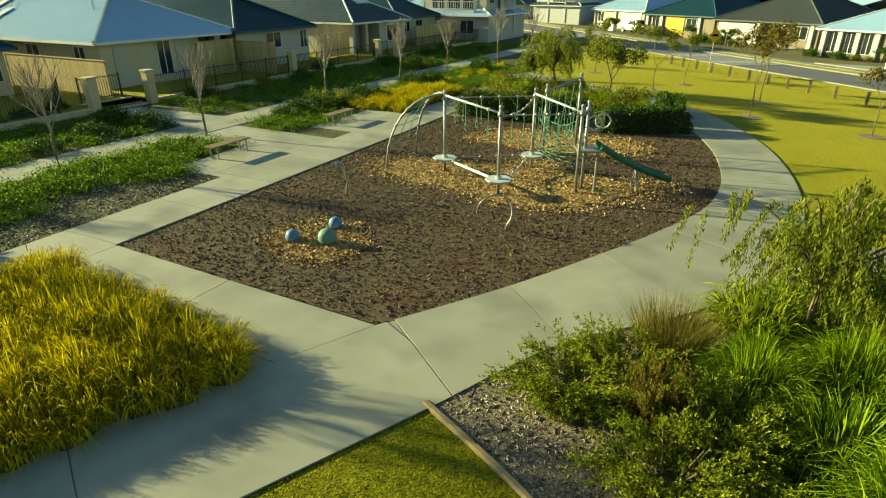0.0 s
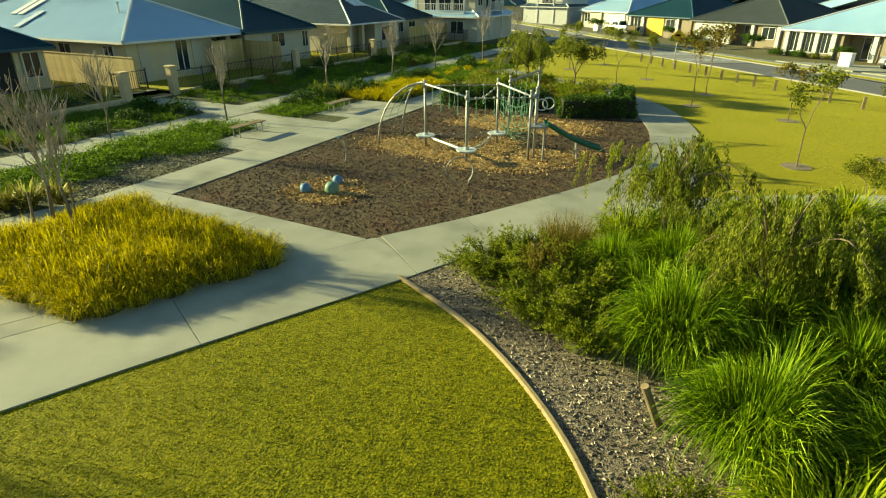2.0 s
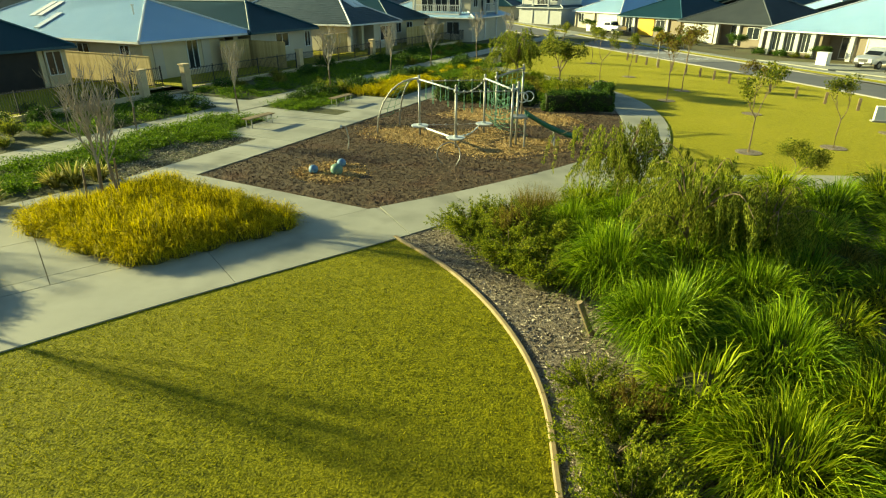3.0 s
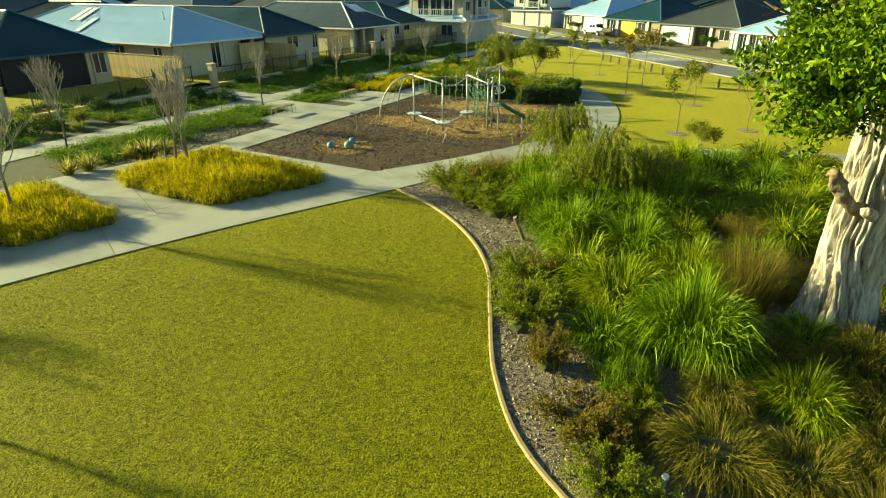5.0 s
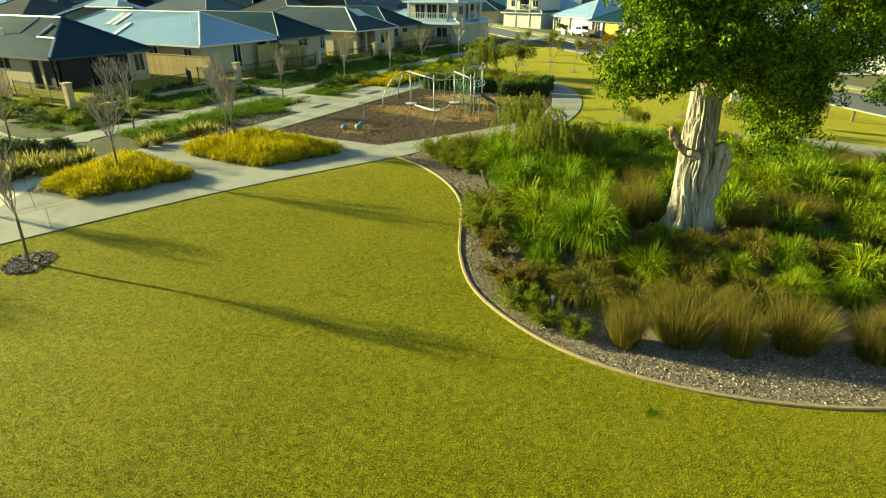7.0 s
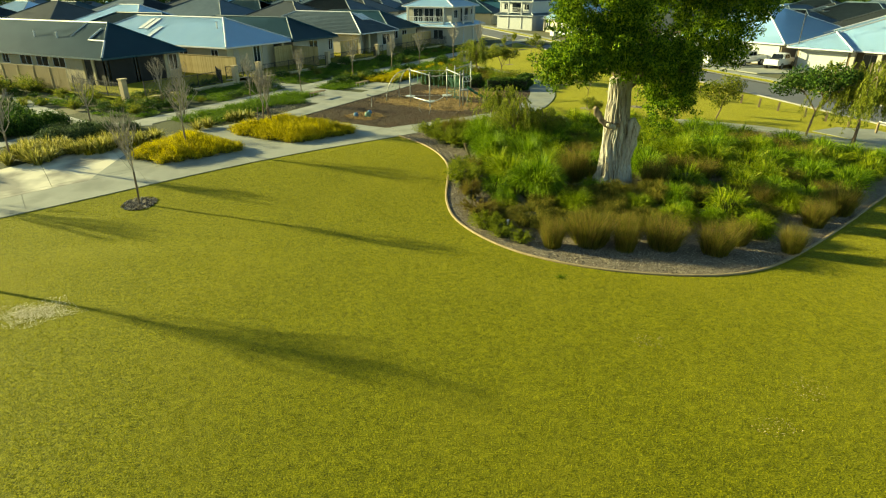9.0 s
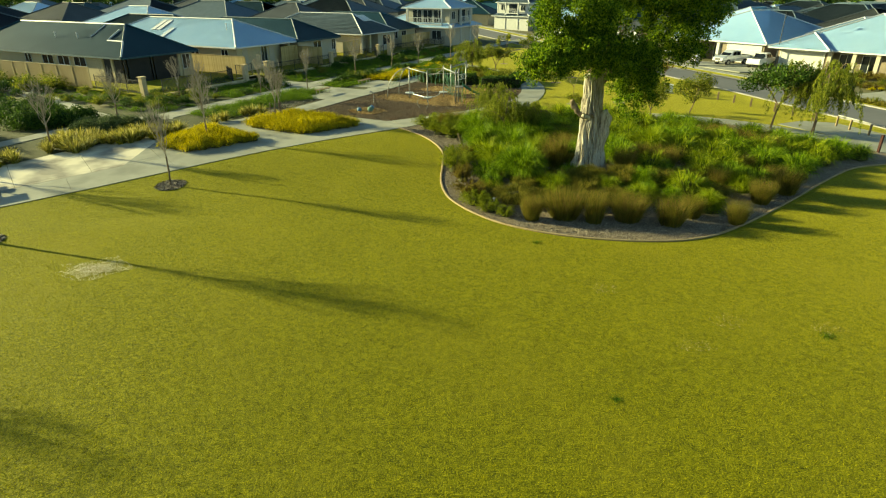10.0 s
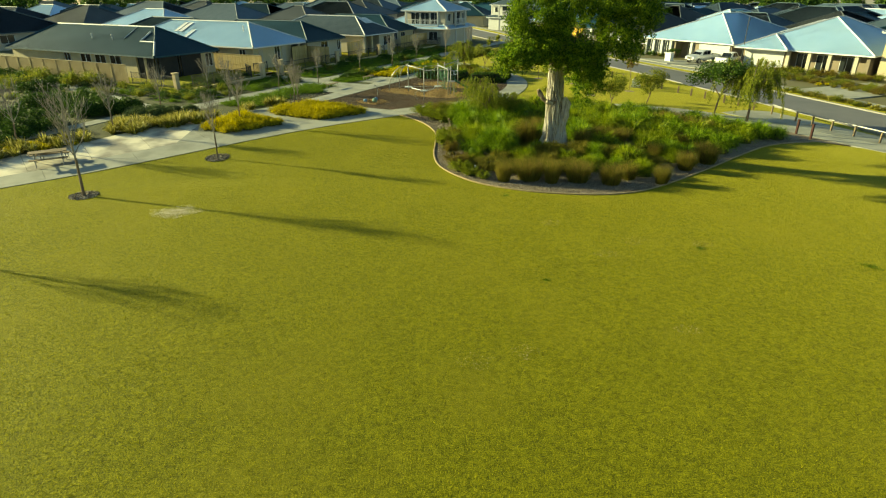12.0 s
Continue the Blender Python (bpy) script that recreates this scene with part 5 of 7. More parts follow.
def weeping_tree_meshes(seed, h, wide, leaf=0.019, limbs=15):
    """A small willow-like tree: limbs that arch over, each with strings of narrow leaves that hang from it."""
    rnd = random.Random(seed)
    g = np.random.default_rng(seed)
    trunk = bmesh.new()
    stem = [Vector((0, 0, -0.05)), Vector((0.07, 0.03, h * 0.22)), Vector((0.0, 0.1, h * 0.42))]
    tube(trunk, stem, [0.07, 0.055, 0.045], 8, False)
    centres = []
    for k in range(limbs):
        a = 6.28 * k / limbs * 2.618 + rnd.uniform(-0.4, 0.4)
        l = wide / 2 * rnd.uniform(0.35, 1.05)
        top = h * rnd.uniform(0.62, 1.02) * (1 - 0.15 * (l / (wide / 2)) ** 2)
        start = stem[-1] - Vector((0, 0, rnd.uniform(0, 0.3)))
        crest = Vector((math.cos(a) * l * 0.75, math.sin(a) * l * 0.75, top))
        end = Vector((math.cos(a) * l * 1.12, math.sin(a) * l * 1.12, top - h * rnd.uniform(0.05, 0.22)))
        line = spline([tuple(start), tuple(start.lerp(crest, 0.5) + Vector((0, 0, h * 0.08))), tuple(crest), tuple(end)], 5)
        tube(trunk, line, [0.028 - 0.024 * j / (len(line) - 1) for j in range(len(line))], 5, False)
        for j in range(13):
            p = line[min(len(line) - 1, 4 + int(j * (len(line) - 4) / 13))] + Vector((rnd.gauss(0, 0.16), rnd.gauss(0, 0.16), rnd.gauss(0, 0.05)))
            drop = h * rnd.uniform(0.08, 0.38)
            sway = Vector((rnd.gauss(0, 0.12), rnd.gauss(0, 0.12), 0)) + Vector((math.cos(a), math.sin(a), 0)) * 0.15
            for i in range(9):
                q = p + sway * (i / 8) - Vector((0, 0, drop * (i / 8) ** 1.2))
                centres.append((q.x, q.y, max(q.z, 0.15)))
    q = scatter_leaves(g, centres, 13, 0.07, leaf, 1.0, 5.0, 3.0)
    return bm_mesh("trunk", trunk), quads_to_mesh("crown", q)


for i in range(2):
    t, c = weeping_tree_meshes(300 + i, 2.9, 3.2)
    model("weep%d" % i, "weeping_tree", [("trunk", t, M["brown_trunk"]), ("crown", c, M["leaf_weep"])], "small weeping tree with hanging olive foliage", "tree", "weeping trees")
    t, c = leafy_tree_meshes(310 + i, 3.4, 0.75, 0.35, 0.06, 110, 0.46)
    model("round%d" % i, "small_leafy_tree", [("trunk", t, M["brown_trunk"]), ("crown", c, M["leaf_olive"])], "small round-crowned olive green tree", "tree", "young park trees")
    t, c = leafy_tree_meshes(315 + i, 3.4, 0.8, 0.33, 0.06, 150, 0.5)
    model("shady%d" % i, "small_leafy_tree", [("trunk", t, M["brown_trunk"]), ("crown", c, M["leaf_dark"])], "small broad-crowned dark green tree", "tree", "young park trees")
for i in range(3):
    t, c = leafy_tree_meshes(320 + i, 3.6, 0.42, 0.42, 0.06, 16, 0.26, 0.04, 0.3, 2, 4, 0.35)
    model("young%d" % i, "young_gum_tree", [("trunk", t, M["brown_trunk"]), ("crown", c, M["leaf_rust" if i == 0 else "leaf_olive"])], "slender young tree with sparse olive leaves", "tree", "young park trees")
for k, (kind, x, y, w) in enumerate([("weep", 5.9, 8.0, 1.0), ("weep", 6.5, 4.4, 0.95), ("round", 12.2, 10.0, 0.5), ("round", 20.4, 9.4, 1.0), ("round", 16.7, 7.1, 0.9), ("shady", 25.2, 7.4, 1.4),
                                     ("weep", 27.0, 5.6, 1.75), ("weep", 6.5, 33.6, 1.25), ("round", 8.6, 29.8, 1.0), ("weep", 8.2, 4.4, 0.75)]):
    plant("%s%d" % (kind, k % 2), x, y, None, w)
for k, (x, y, h) in enumerate([(14.3, 26.6, 3.6), (12.4, 34.1, 3.3), (15.2, 36.6, 2.8), (16.7, 30.4, 3.9), (13.3, 15.0, 3.2), (17.3, 15.9, 2.7), (22.0, 19.0, 3.0), (11.0, 42.0, 3.3), (14.5, 45.0, 3.0),
                               (17.5, 23.0, 2.6)]):
    plant("young%d" % (k % 3), x, y, None, h / 3.6)
    ring_line = [(x + 0.5 * math.cos(a), y + 0.5 * math.sin(a)) for a in [6.283 * j / 14 for j in range(14)]]
    tagged(part("tree_mulch", flat_sheet(ring_line, 0.015, 0.05), M["mulch"]), "round ring of grey mulch at a tree's foot", "mulch ring", kind="structure")


def old_tree():
    """The old tree in the bed: a pale fluted trunk, a broken stub and a broad dark crown."""
    x0, y0 = 10.2, -2.3
    tr = thing("old_fig_tree", ground_at(x0, y0), 0, "old tree with a pale gnarled fluted trunk and dense dark crown", "tree")
    rnd = random.Random(77)
    g = np.random.default_rng(77)
    bm = bmesh.new()
    rings, sides, n = [], 190, 80
    for i in range(n + 1):
        t = i / n
        z = -0.1 + 5.0 * t
        r = 0.43 + 0.22 * (1 - t) + 0.10 * (1 - t) ** 5
        cx, cy = 0.06 - 0.24 * t + 0.05 * math.sin(t * 6), 0.10 * math.sin(t * 3)
        ring_v = []
        for k in range(sides):
            a = 2 * math.pi * k / sides
            tw = a + 0.35 * t + 0.16 * math.sin(z * 1.5 + 2 * math.cos(a)) + 0.05 * math.sin(z * 4.1)
            ca, sa = math.cos(tw), math.sin(tw)
            f = noise.noise(Vector((ca * 1.5, sa * 1.5, z * 0.4)))
            n1 = noise.noise(Vector((ca * 2.6 + 9, sa * 2.6, z * 0.42)))
            n2 = noise.noise(Vector((ca * 5.2 + 3, sa * 5.2, z * 0.85 + 5)))
            n3 = noise.noise(Vector((ca * 16, sa * 16 + 7, z * 2.2)))
            hollow = max(0, noise.noise(Vector((ca * 3.8 + 21, sa * 3.8, z * 1.15 + 3))) - 0.22)
            groove = 0.30 * max(0, 1 - abs(n1) * 4.2) ** 1.3 + 0.17 * max(0, 1 - abs(n2) * 3.6) ** 1.3 + 0.55 * hollow
            flare = (0.42 * max(0, -math.cos(a)) ** 2 + 0.16 * max(0, math.cos(3 * a + 0.6))) * (1 - t) ** 6
            rr = r * (1.10 + 0.16 * f + 0.035 * n3 - groove) + flare
            ring_v.append(bm.verts.new((cx + math.cos(a) * rr, cy + math.sin(a) * rr * 0.9, z)))
        rings.append(ring_v)
    for a, b in zip(rings, rings[1:]):
        for k in range(sides):
            bm.faces.new((a[k], a[(k + 1) % sides], b[(k + 1) % sides], b[k]))
    bm.faces.new(rings[-1])
    part("trunk", bm, M["pale_trunk"], tr, "pale grey deeply fluted trunk", True)
    # broken stub on one side, a swelling on the other
    bm = bmesh.new()
    pts = spline([(-0.1, -0.2, 2.85), (-0.62, -0.42, 2.92), (-0.95, -0.48, 3.1), (-1.15, -0.48, 3.4), (-1.36, -0.46, 3.7)], 6)
    tube(bm, pts, [0.15 - 0.045 * k / (len(pts) - 1) for k in range(len(pts))], 18)
    for v in bm.verts:
        v.co += 0.07 * noise.noise_vector(v.co * 3.2) + 0.05 * noise.noise_vector(v.co * 9)
        if v.co.x < -1.25:
            v.co.z += 0.13 * noise.noise(Vector((v.co.x * 11, v.co.y * 11, 2)))
    part("broken_stub", bm, M["stub_bark"], tr, "broken brown limb stub", True)
    bm = bmesh.new()
    tube(bm, spline([(-0.45, -0.62, 2.85), (-0.68, -0.80, 2.98), (-0.84, -0.90, 3.05)], 4), [0.12, 0.12, 0.11, 0.11, 0.11, 0.10, 0.10, 0.10, 0.09], 12)
    for v in bm.verts:
        v.co += 0.03 * noise.noise_vector(v.co * 8)
    part("broken_stub", bm, M["pale_trunk"], tr, "short pale sawn stub", True)
    bm = bmesh.new()
    tube(bm, spline([(0.30, -0.25, 0.7), (0.40, -0.32, 1.5), (0.50, -0.34, 2.2), (0.50, -0.30, 2.75), (0.40, -0.25, 3.15)], 5), [0.12 + 0.15 * math.sin(3.1 * (k / 20) ** 1.6) for k in range(21)], 20)
    for v in bm.verts:
        v.co += 0.10 * noise.noise_vector(v.co * 2.6) + 0.04 * noise.noise_vector(v.co * 8)
    part("limb_scar", bm, M["pale_trunk"], tr, "pale swollen limb scar", True)
    limbs = bmesh.new()
    tips = []
    for k in range(8):
        a = 6.28 * k / 8 + rnd.uniform(-0.3, 0.3)
        grow(limbs, Vector((0.0, 0.1, 4.3 + 0.08 * k)), Vector((math.cos(a) * 0.95 + 0.22, math.sin(a) * 0.95, 0.75 + 0.4 * (k % 2))), 1.55 if math.sin(a) > -0.3 else 0.95, 0.17, 3, rnd, tips, 3, 0.2, 0.12, 0.72, 0.6, 8, 0.7)
    part("upper_limb", limbs, M["brown_trunk"], tr)
    # lobes of the crown: centre, half sizes, sprays
    centres = []
    for c, half, count in (((-3.0, -2.8, 6.1), (1.3, 1.3, 0.7), 75), ((-1.7, -1.1, 8.0), (2.1, 2.2, 1.8), 180), ((1.45, -1.3, 5.2), (1.25, 1.1, 1.5), 100),
                           ((4.1, 0.5, 8.2), (2.0, 2.1, 1.7), 135), ((1.8, 0.3, 9.6), (3.0, 2.7, 1.8), 190), ((1.5, 2.0, 7.0), (2.7, 2.2, 1.9), 90),
                           ((3.6, -0.3, 6.6), (1.5, 1.3, 0.9), 55), ((0.0, -1.8, 6.4), (1.7, 1.4, 1.2), 85), ((-1.6, -2.3, 6.5), (1.3, 1.2, 0.8), 50)):
        for _ in range(count):
            d = g.normal(0, 1, 3)
            d /= np.linalg.norm(d)
            lump = 0.84 + 0.34 * noise.noise(Vector((d[0] * 2.4 + c[0], d[1] * 2.4, d[2] * 2.4 + c[2])))
            p = np.array(c) + d * (0.45 + 0.55 * g.uniform() ** 0.4) * lump * np.array(half)
            if not (p[0] < 0.6 and p[2] < 4.75):
                centres.append(p)
    # each spray fans out and hangs a little
    sprays = []
    for p in centres:
        out = p - np.array([1.2, 0.0, 6.0])
        out = out / np.linalg.norm(out) * 0.34
        for j in range(4):
            sprays.append(p + out * (j - 1.2) * 0.7 + g.normal(0, 0.13, 3) - np.array([0, 0, 0.05 * j * j]))
    q = scatter_leaves(g, sprays, 44, 0.24, 0.052, 0.8, 2.2, 0.7)
    mesh_part("crown", quads_to_mesh("crown", q), M["leaf_crown"], tr, "dense glossy dark green leaves")


old_tree()


# ---- houses along the park; each house's own x runs along its front, y away from it, z up from its ground ----
PALE, DARK, GREY = M["roof_pale"], M["roof_dark"], M["roof_grey"]
M["roof_brown"] = material("brown_grey_roof", [(0.055, 0.068, 0.074), (0.08, 0.094, 0.10)], 0.6, 30, 0.6, 0.1, depth=0.006)


def house(x, y, turn, along, deep, eave, pitch, roof_mat, wall_mat, label, ridge_mat=None, over=0.45, name="house", inset=(0, 0, 0, 0), low=-0.6):
    """A hipped house; inset cuts (from x0, to x1, depth) a porch out of its front."""
    h = thing(name, ground_at(x, y), turn, label, "house", "houses of the neighbourhood")
    if inset[1] > inset[0]:
        a, b, d = inset[:3]
        bm = bmesh.new()
        if a > over + 0.3:
            box(bm, over, over, low, a, over + d, eave - 0.1)
        if b < along - over - 0.3:
            box(bm, b, over, low, along - over, over + d, eave - 0.1)
        box(bm, over, over + d + 0.003, low, along - over, deep - over, eave - 0.1)
        part("wall", bm, wall_mat, h)
    else:
        part("wall", block(over, over, low, along - over, deep - over, eave - 0.1), wall_mat, h)
    add_roof(h, 0, 0, along, deep, eave, pitch, roof_mat, ridge_mat)
    return h


def column(h, x, y, z0, z1, w=0.38, mat=None):
    part("column", block(x - w / 2, y - w / 2, z0, x + w / 2, y + w / 2, z1, 0.012), mat or M["render_cream"], h)


def roof_pipe(h, x, y, z, tall=0.45):
    bm = rod([(x, y, z - 0.3), (x, y, z + tall)], 0.06, 8)
    tube(bm, [(x, y, z + tall - 0.05), (x, y, z + tall + 0.06)], 0.1, 8)
    part("vent_pipe", bm, M["trim"], h)


def roof_panels(h, x, y, z, slope, n=2, face="front"):
    for k in range(n):
        bm = block(-0.5, -0.85, 0.05, 0.5, 0.85, 0.12, 0.01)
        p = part("solar_panel", bm, M["panel"], h)
        p.matrix_basis = Matrix.Translation((x + 1.15 * k, y, z)) @ Matrix.Rotation(radians(slope), 4, "X" if face == "front" else "Y")


M["panel"] = material("pale_solar_glass", [(0.45, 0.5, 0.5), (0.6, 0.64, 0.62)], 3, 30, 0.25, 0.0, spec=0.6)

hx, hy = grid(13.0, 19.2)
h = house(hx, hy, GRID_TURN, 10.4, 24, 2.75, 25, PALE, M["render_cream"], "cream rendered house with a pale blue steel hip roof", M["trim"], inset=(7.2, 10.0, 2.4))
add_window(h, 4.1, 0.62, 0.9, 1.9, 0.45, door=True)
add_window(h, 1.7, 1.55, 0.9, 0.85, 0.45, -1, "y")
add_window(h, 6.0, 1.5, 1.2, 0.9, 0.45, -1, "y")
for x in (1.25, 5.4):
    part("pilaster", block(x, 0.40, 0, x + 0.75, 0.452, 2.6), M["render_pale"], h)
column(h, 8.9, 0.75, 0, 2.6, 0.45)
roof_pipe(h, 3.2, 4.2, 4.4)
for y, x, mat in ((14.4, 3.6, M["trim"]), (15.3, 3.6, M["trim"]), (12.4, 2.0, M["panel"])):
    p = part("solar_panel", block(-1.15, -0.33, 0.03, 1.15, 0.33, 0.10, 0.01), mat, h)
    p.matrix_basis = Matrix.Translation((x, y, 2.75 + 0.466 * x)) @ Matrix.Rotation(radians(-25), 4, "Y")

hx, hy = grid(1.9, 22.3)
h = house(hx, hy, GRID_TURN, 8.8, 26, 2.6, 30, DARK, M["render_cream"], "cream rendered house under a charcoal steel hip roof", M["roof_dark"], inset=(0.7, 7.0, 3.0))
column(h, 6.8, 0.65, 0, 2.5, 0.3)
for x in (0.7, 3.6):
    column(h, x, 0.65, 0, 2.5, 0.14, M["iron"])
part("blind", block(0.60, 0.9, 0.2, 0.65, 2.0, 2.48), M["dark"], h, "black shade blind hung across the porch")
column(h, 0.66, 2.2, 0, 2.5, 0.3)
part("blind", block(0.60, 2.4, 0.2, 0.65, 3.4, 2.48), M["dark"], h, "black shade blind hung across the porch")
part("blind", block(0.95, 0.55, 0.2, 3.35, 0.60, 2.48), M["dark"], h, "black shade blind hung across the porch")
part("blind", block(3.8, 0.55, 0.2, 6.6, 0.60, 2.48), M["dark"], h, "black shade blind hung across the porch")
add_window(h, 7.1, 0.95, 0.9, 1.35, 0.45)
for y in (5.9, 8.4, 10.9, 14.5):
    add_window(h, y, 1.55, 1.7 if y < 14 else 1.0, 0.8, 0.45, -1, "y")
part("ridge_cap", rod([(0.02, 0.0, 2.68), (2.0, 2.0, 3.82), (2.0, 4.2, 3.84), (3.5, 4.2, 4.72)], 0.09, 6), M["trim"], h, "pale zigzag ridge capping")
part("ridge_cap", rod([(4.4, 4.4, 5.16), (4.4, 21.6, 5.16)], 0.10, 6), M["trim"], h, "pale ridge capping")
roof_pipe(h, 2.2, 9.0, 3.9)
roof_pipe(h, 2.2, 12.5, 3.9)
part("flue", rod([(2.4, 7.2, 4.05), (4.3, 7.2, 5.15)], 0.05, 8), M["trim"], h, "pale pipe lying up the roof")

hx, hy = grid(22.7, 18.9)
h = house(hx, hy, GRID_TURN, 8.4, 20, 2.75, 27, DARK, M["render_pale"], "pale rendered house with a dark blue-grey hip roof", M["roof_dark"])
add_window(h, 3.3, 1.45, 1.5, 1.0, 0.45)
add_window(h, 7.0, 1.25, 0.7, 1.2, 0.45)
hx, hy = grid(35.2, 18.2)
h = house(hx, hy, GRID_TURN, 9.6, 19, 2.75, 26, GREY, M["render_pale"], "pale rendered house with a grey tiled hip roof", M["trim"], inset=(0.8, 4.6, 2.2))
add_window(h, 5.8, 0.97, 2.1, 1.35, 0.45)
column(h, 2.7, 0.7, 0, 2.6)
roof_panels(h, 5.2, 3.6, 4.45, 26, 2)
hx, hy = grid(44.5, 19.5)
h = house(hx, hy, GRID_TURN, 9.0, 18, 2.75, 26, DARK, M["render_cream"], "cream house with a charcoal roof behind tan fencing", M["roof_dark"])
add_window(h, 1.6, 1.4, 1.3, 0.95, 0.45)
add_window(h, 4.2, 1.4, 1.3, 0.95, 0.45)


def two_storey(x, y, turn, along, deep, label, roof_mat, wall_mat, low_along, low_deep):
    """A two-storey house: a wide lower roof and a smaller upper floor with a balcony."""
    h = house(x, y, turn, low_along, low_deep, 2.75, 22, roof_mat, wall_mat, label, M["trim"])
    x0, y0 = (low_along - along) / 2, 1.2
    part("upper_wall", block(x0, y0, 2.7, x0 + along, y0 + deep, 5.5), wall_mat, h)
    add_roof(h, x0 - 0.5, y0 - 0.5, x0 + along + 0.5, y0 + deep + 0.5, 5.55, 22, roof_mat, M["trim"])
    add_window(h, x0 + 0.8, 3.9, 1.2, 1.1, y0)
    add_window(h, x0 + along - 2.0, 3.9, 1.2, 1.1, y0)
    part("balcony", block(x0 + along * 0.3, y0 - 0.9, 3.2, x0 + along * 0.72, y0 - 0.02, 3.3), M["trim"], h)
    for k in range(13):
        xx = x0 + along * (0.3 + 0.42 * k / 12)
        part("baluster", block(xx - 0.02, y0 - 0.9, 3.3, xx + 0.02, y0 - 0.86, 4.2), M["trim"], h)
    part("rail", block(x0 + along * 0.3, y0 - 0.92, 4.2, x0 + along * 0.72, y0 - 0.84, 4.27), M["trim"], h)
    part("door", block(x0 + along * 0.36, y0 - 0.01, 3.3, x0 + along * 0.66, y0 + 0.02, 5.2), M["glass"], h)
    for k in (0.3, 0.72):
        column(h, x0 + along * k, y0 - 0.7, 0, 5.5, 0.3, M["white_paint"])
    # the end wall: a long glazed balcony above, windows below
    part("balcony", block(x0 - 1.0, y0 + 1.0, 3.0, x0 - 0.02, y0 + deep - 0.8, 3.14), M["trim"], h)
    for k in range(3):
        add_window(h, y0 + 1.2 + k * (deep - 2.2) / 3, 3.2, (deep - 2.2) / 3 - 0.35, 2.0, x0, -1, "y")
    n = 22
    for k in range(n + 1):
        yy = y0 + 1.0 + (deep - 1.8) * k / n
        part("baluster", block(x0 - 1.0, yy - 0.02, 3.14, x0 - 0.96, yy + 0.02, 4.05), M["trim"], h)
    part("rail", block(x0 - 1.03, y0 + 1.0, 4.05, x0 - 0.93, y0 + deep - 0.8, 4.12), M["trim"], h)
    for yy in (y0 + 1.0, y0 + deep - 0.8):
        column(h, x0 - 0.85, yy, 3.14, 5.5, 0.22, M["white_paint"])
    for yy in (2.2, low_deep * 0.45, low_deep * 0.72):
        add_window(h, yy, 0.9, 1.6, 1.3, 0.45, -1, "y")
    return h


two_storey(*grid(53.5, 13.5), GRID_TURN, 9.0, 8.0, "white two-storey house with pale blue roofs", PALE, M["render_pale"], 12.0, 15.0)


# ---- garden walls, fences and gates ----
def limestone_wall(s0, s1, r, low, top, thick=0.28, turn=False):
    w = thing("retaining_wall", ground_at(*grid(s0, r)), GRID_TURN + (90 if turn else 0), "low cream limestone block retaining wall", "garden wall", kind="structure")
    length = s1 - s0
    n = max(1, round(length / 1.0))
    me = bm_mesh("block", block(0.006, -thick / 2, low, length / n - 0.006, thick / 2, top, 0.012))
    for k in range(n):
        b = mesh_part("stone_block", me, M["limestone"], w)
        b.location = (k * length / n, 0, 0)


def pillar(s, r, top=1.66, w=0.42):
    p = thing("gate_pillar", ground_at(*grid(s, r)), GRID_TURN, "square cream limestone fence pillar with a flat cap", "pillar", "fence pillars")
    part("shaft", block(-w / 2, -w / 2, -0.05, w / 2, w / 2, top - 0.09, 0.012), M["limestone"], p)
    part("cap", block(-w / 2 - 0.05, -w / 2 - 0.05, top - 0.086, w / 2 + 0.05, w / 2 + 0.05, top, 0.012), M["limestone"], p)


PICKET = bm_mesh("picket", block(-0.009, -0.009, 0, 0.009, 0.009, 1.08))
POST = bm_mesh("post", block(-0.025, -0.025, -0.1, 0.025, 0.025, 1.2))


def iron_fence(s0, s1, r, base, dr=0.0, label="black steel picket fence on a low garden wall"):
    """A run of picket panels from s0 to s1; dr: how far it swings away."""
    a, b = ground_at(*grid(s0, r), base), ground_at(*grid(s1, r + dr), base)
    way = b - a
    n = max(1, round(way.length / 2.3))
    f = thing("iron_fence", a, math.degrees(math.atan2(way.y, way.x)), label, "fence", "iron fences")
    for k in range(n + 1):
        mesh_part("post", POST, M["iron"], f).location = (way.length * k / n, 0, 0)
    for z in (0.1, 1.05):
        part("rail", block(0, -0.016, z, way.length, 0.016, z + 0.035), M["iron"], f)
    m = int(way.length / 0.125)
    for k in range(m):
        mesh_part("picket", PICKET, M["iron"], f).location = (way.length * (k + 0.5) / m, 0, 0.07)


def slat_fence(s, r0, r1, base, top, mat, label, along=False, gap=0.012, wide=0.1, name="timber_fence"):
    """A close fence of upright slats; along: it runs with the street, else away from it."""
    a = ground_at(*grid(s, r0), base)
    b = ground_at(*(grid(r1, r0) if along else grid(s, r1)), base)
    way = b - a
    way.z = 0
    f = thing(name, a, math.degrees(math.atan2(way.y, way.x)), label, "fence", "boundary fences")
    n = int(way.length / (wide + gap))
    me = bm_mesh("slat", block(0, -0.012, 0, wide, 0.012, top - base))
    for k in range(n):
        mesh_part("slat", me, mat, f).location = (k * (wide + gap), 0, 0)
    for k in range(int(way.length / 2.4) + 1):
        part("post", block(k * 2.4 - 0.045, -0.075, -0.3, k * 2.4 + 0.045, -0.013, top - base + 0.03), mat, f)
    part("capping", block(-0.03, -0.05, top - base + 0.002, way.length + 0.03, 0.05, top - base + 0.045), mat, f)


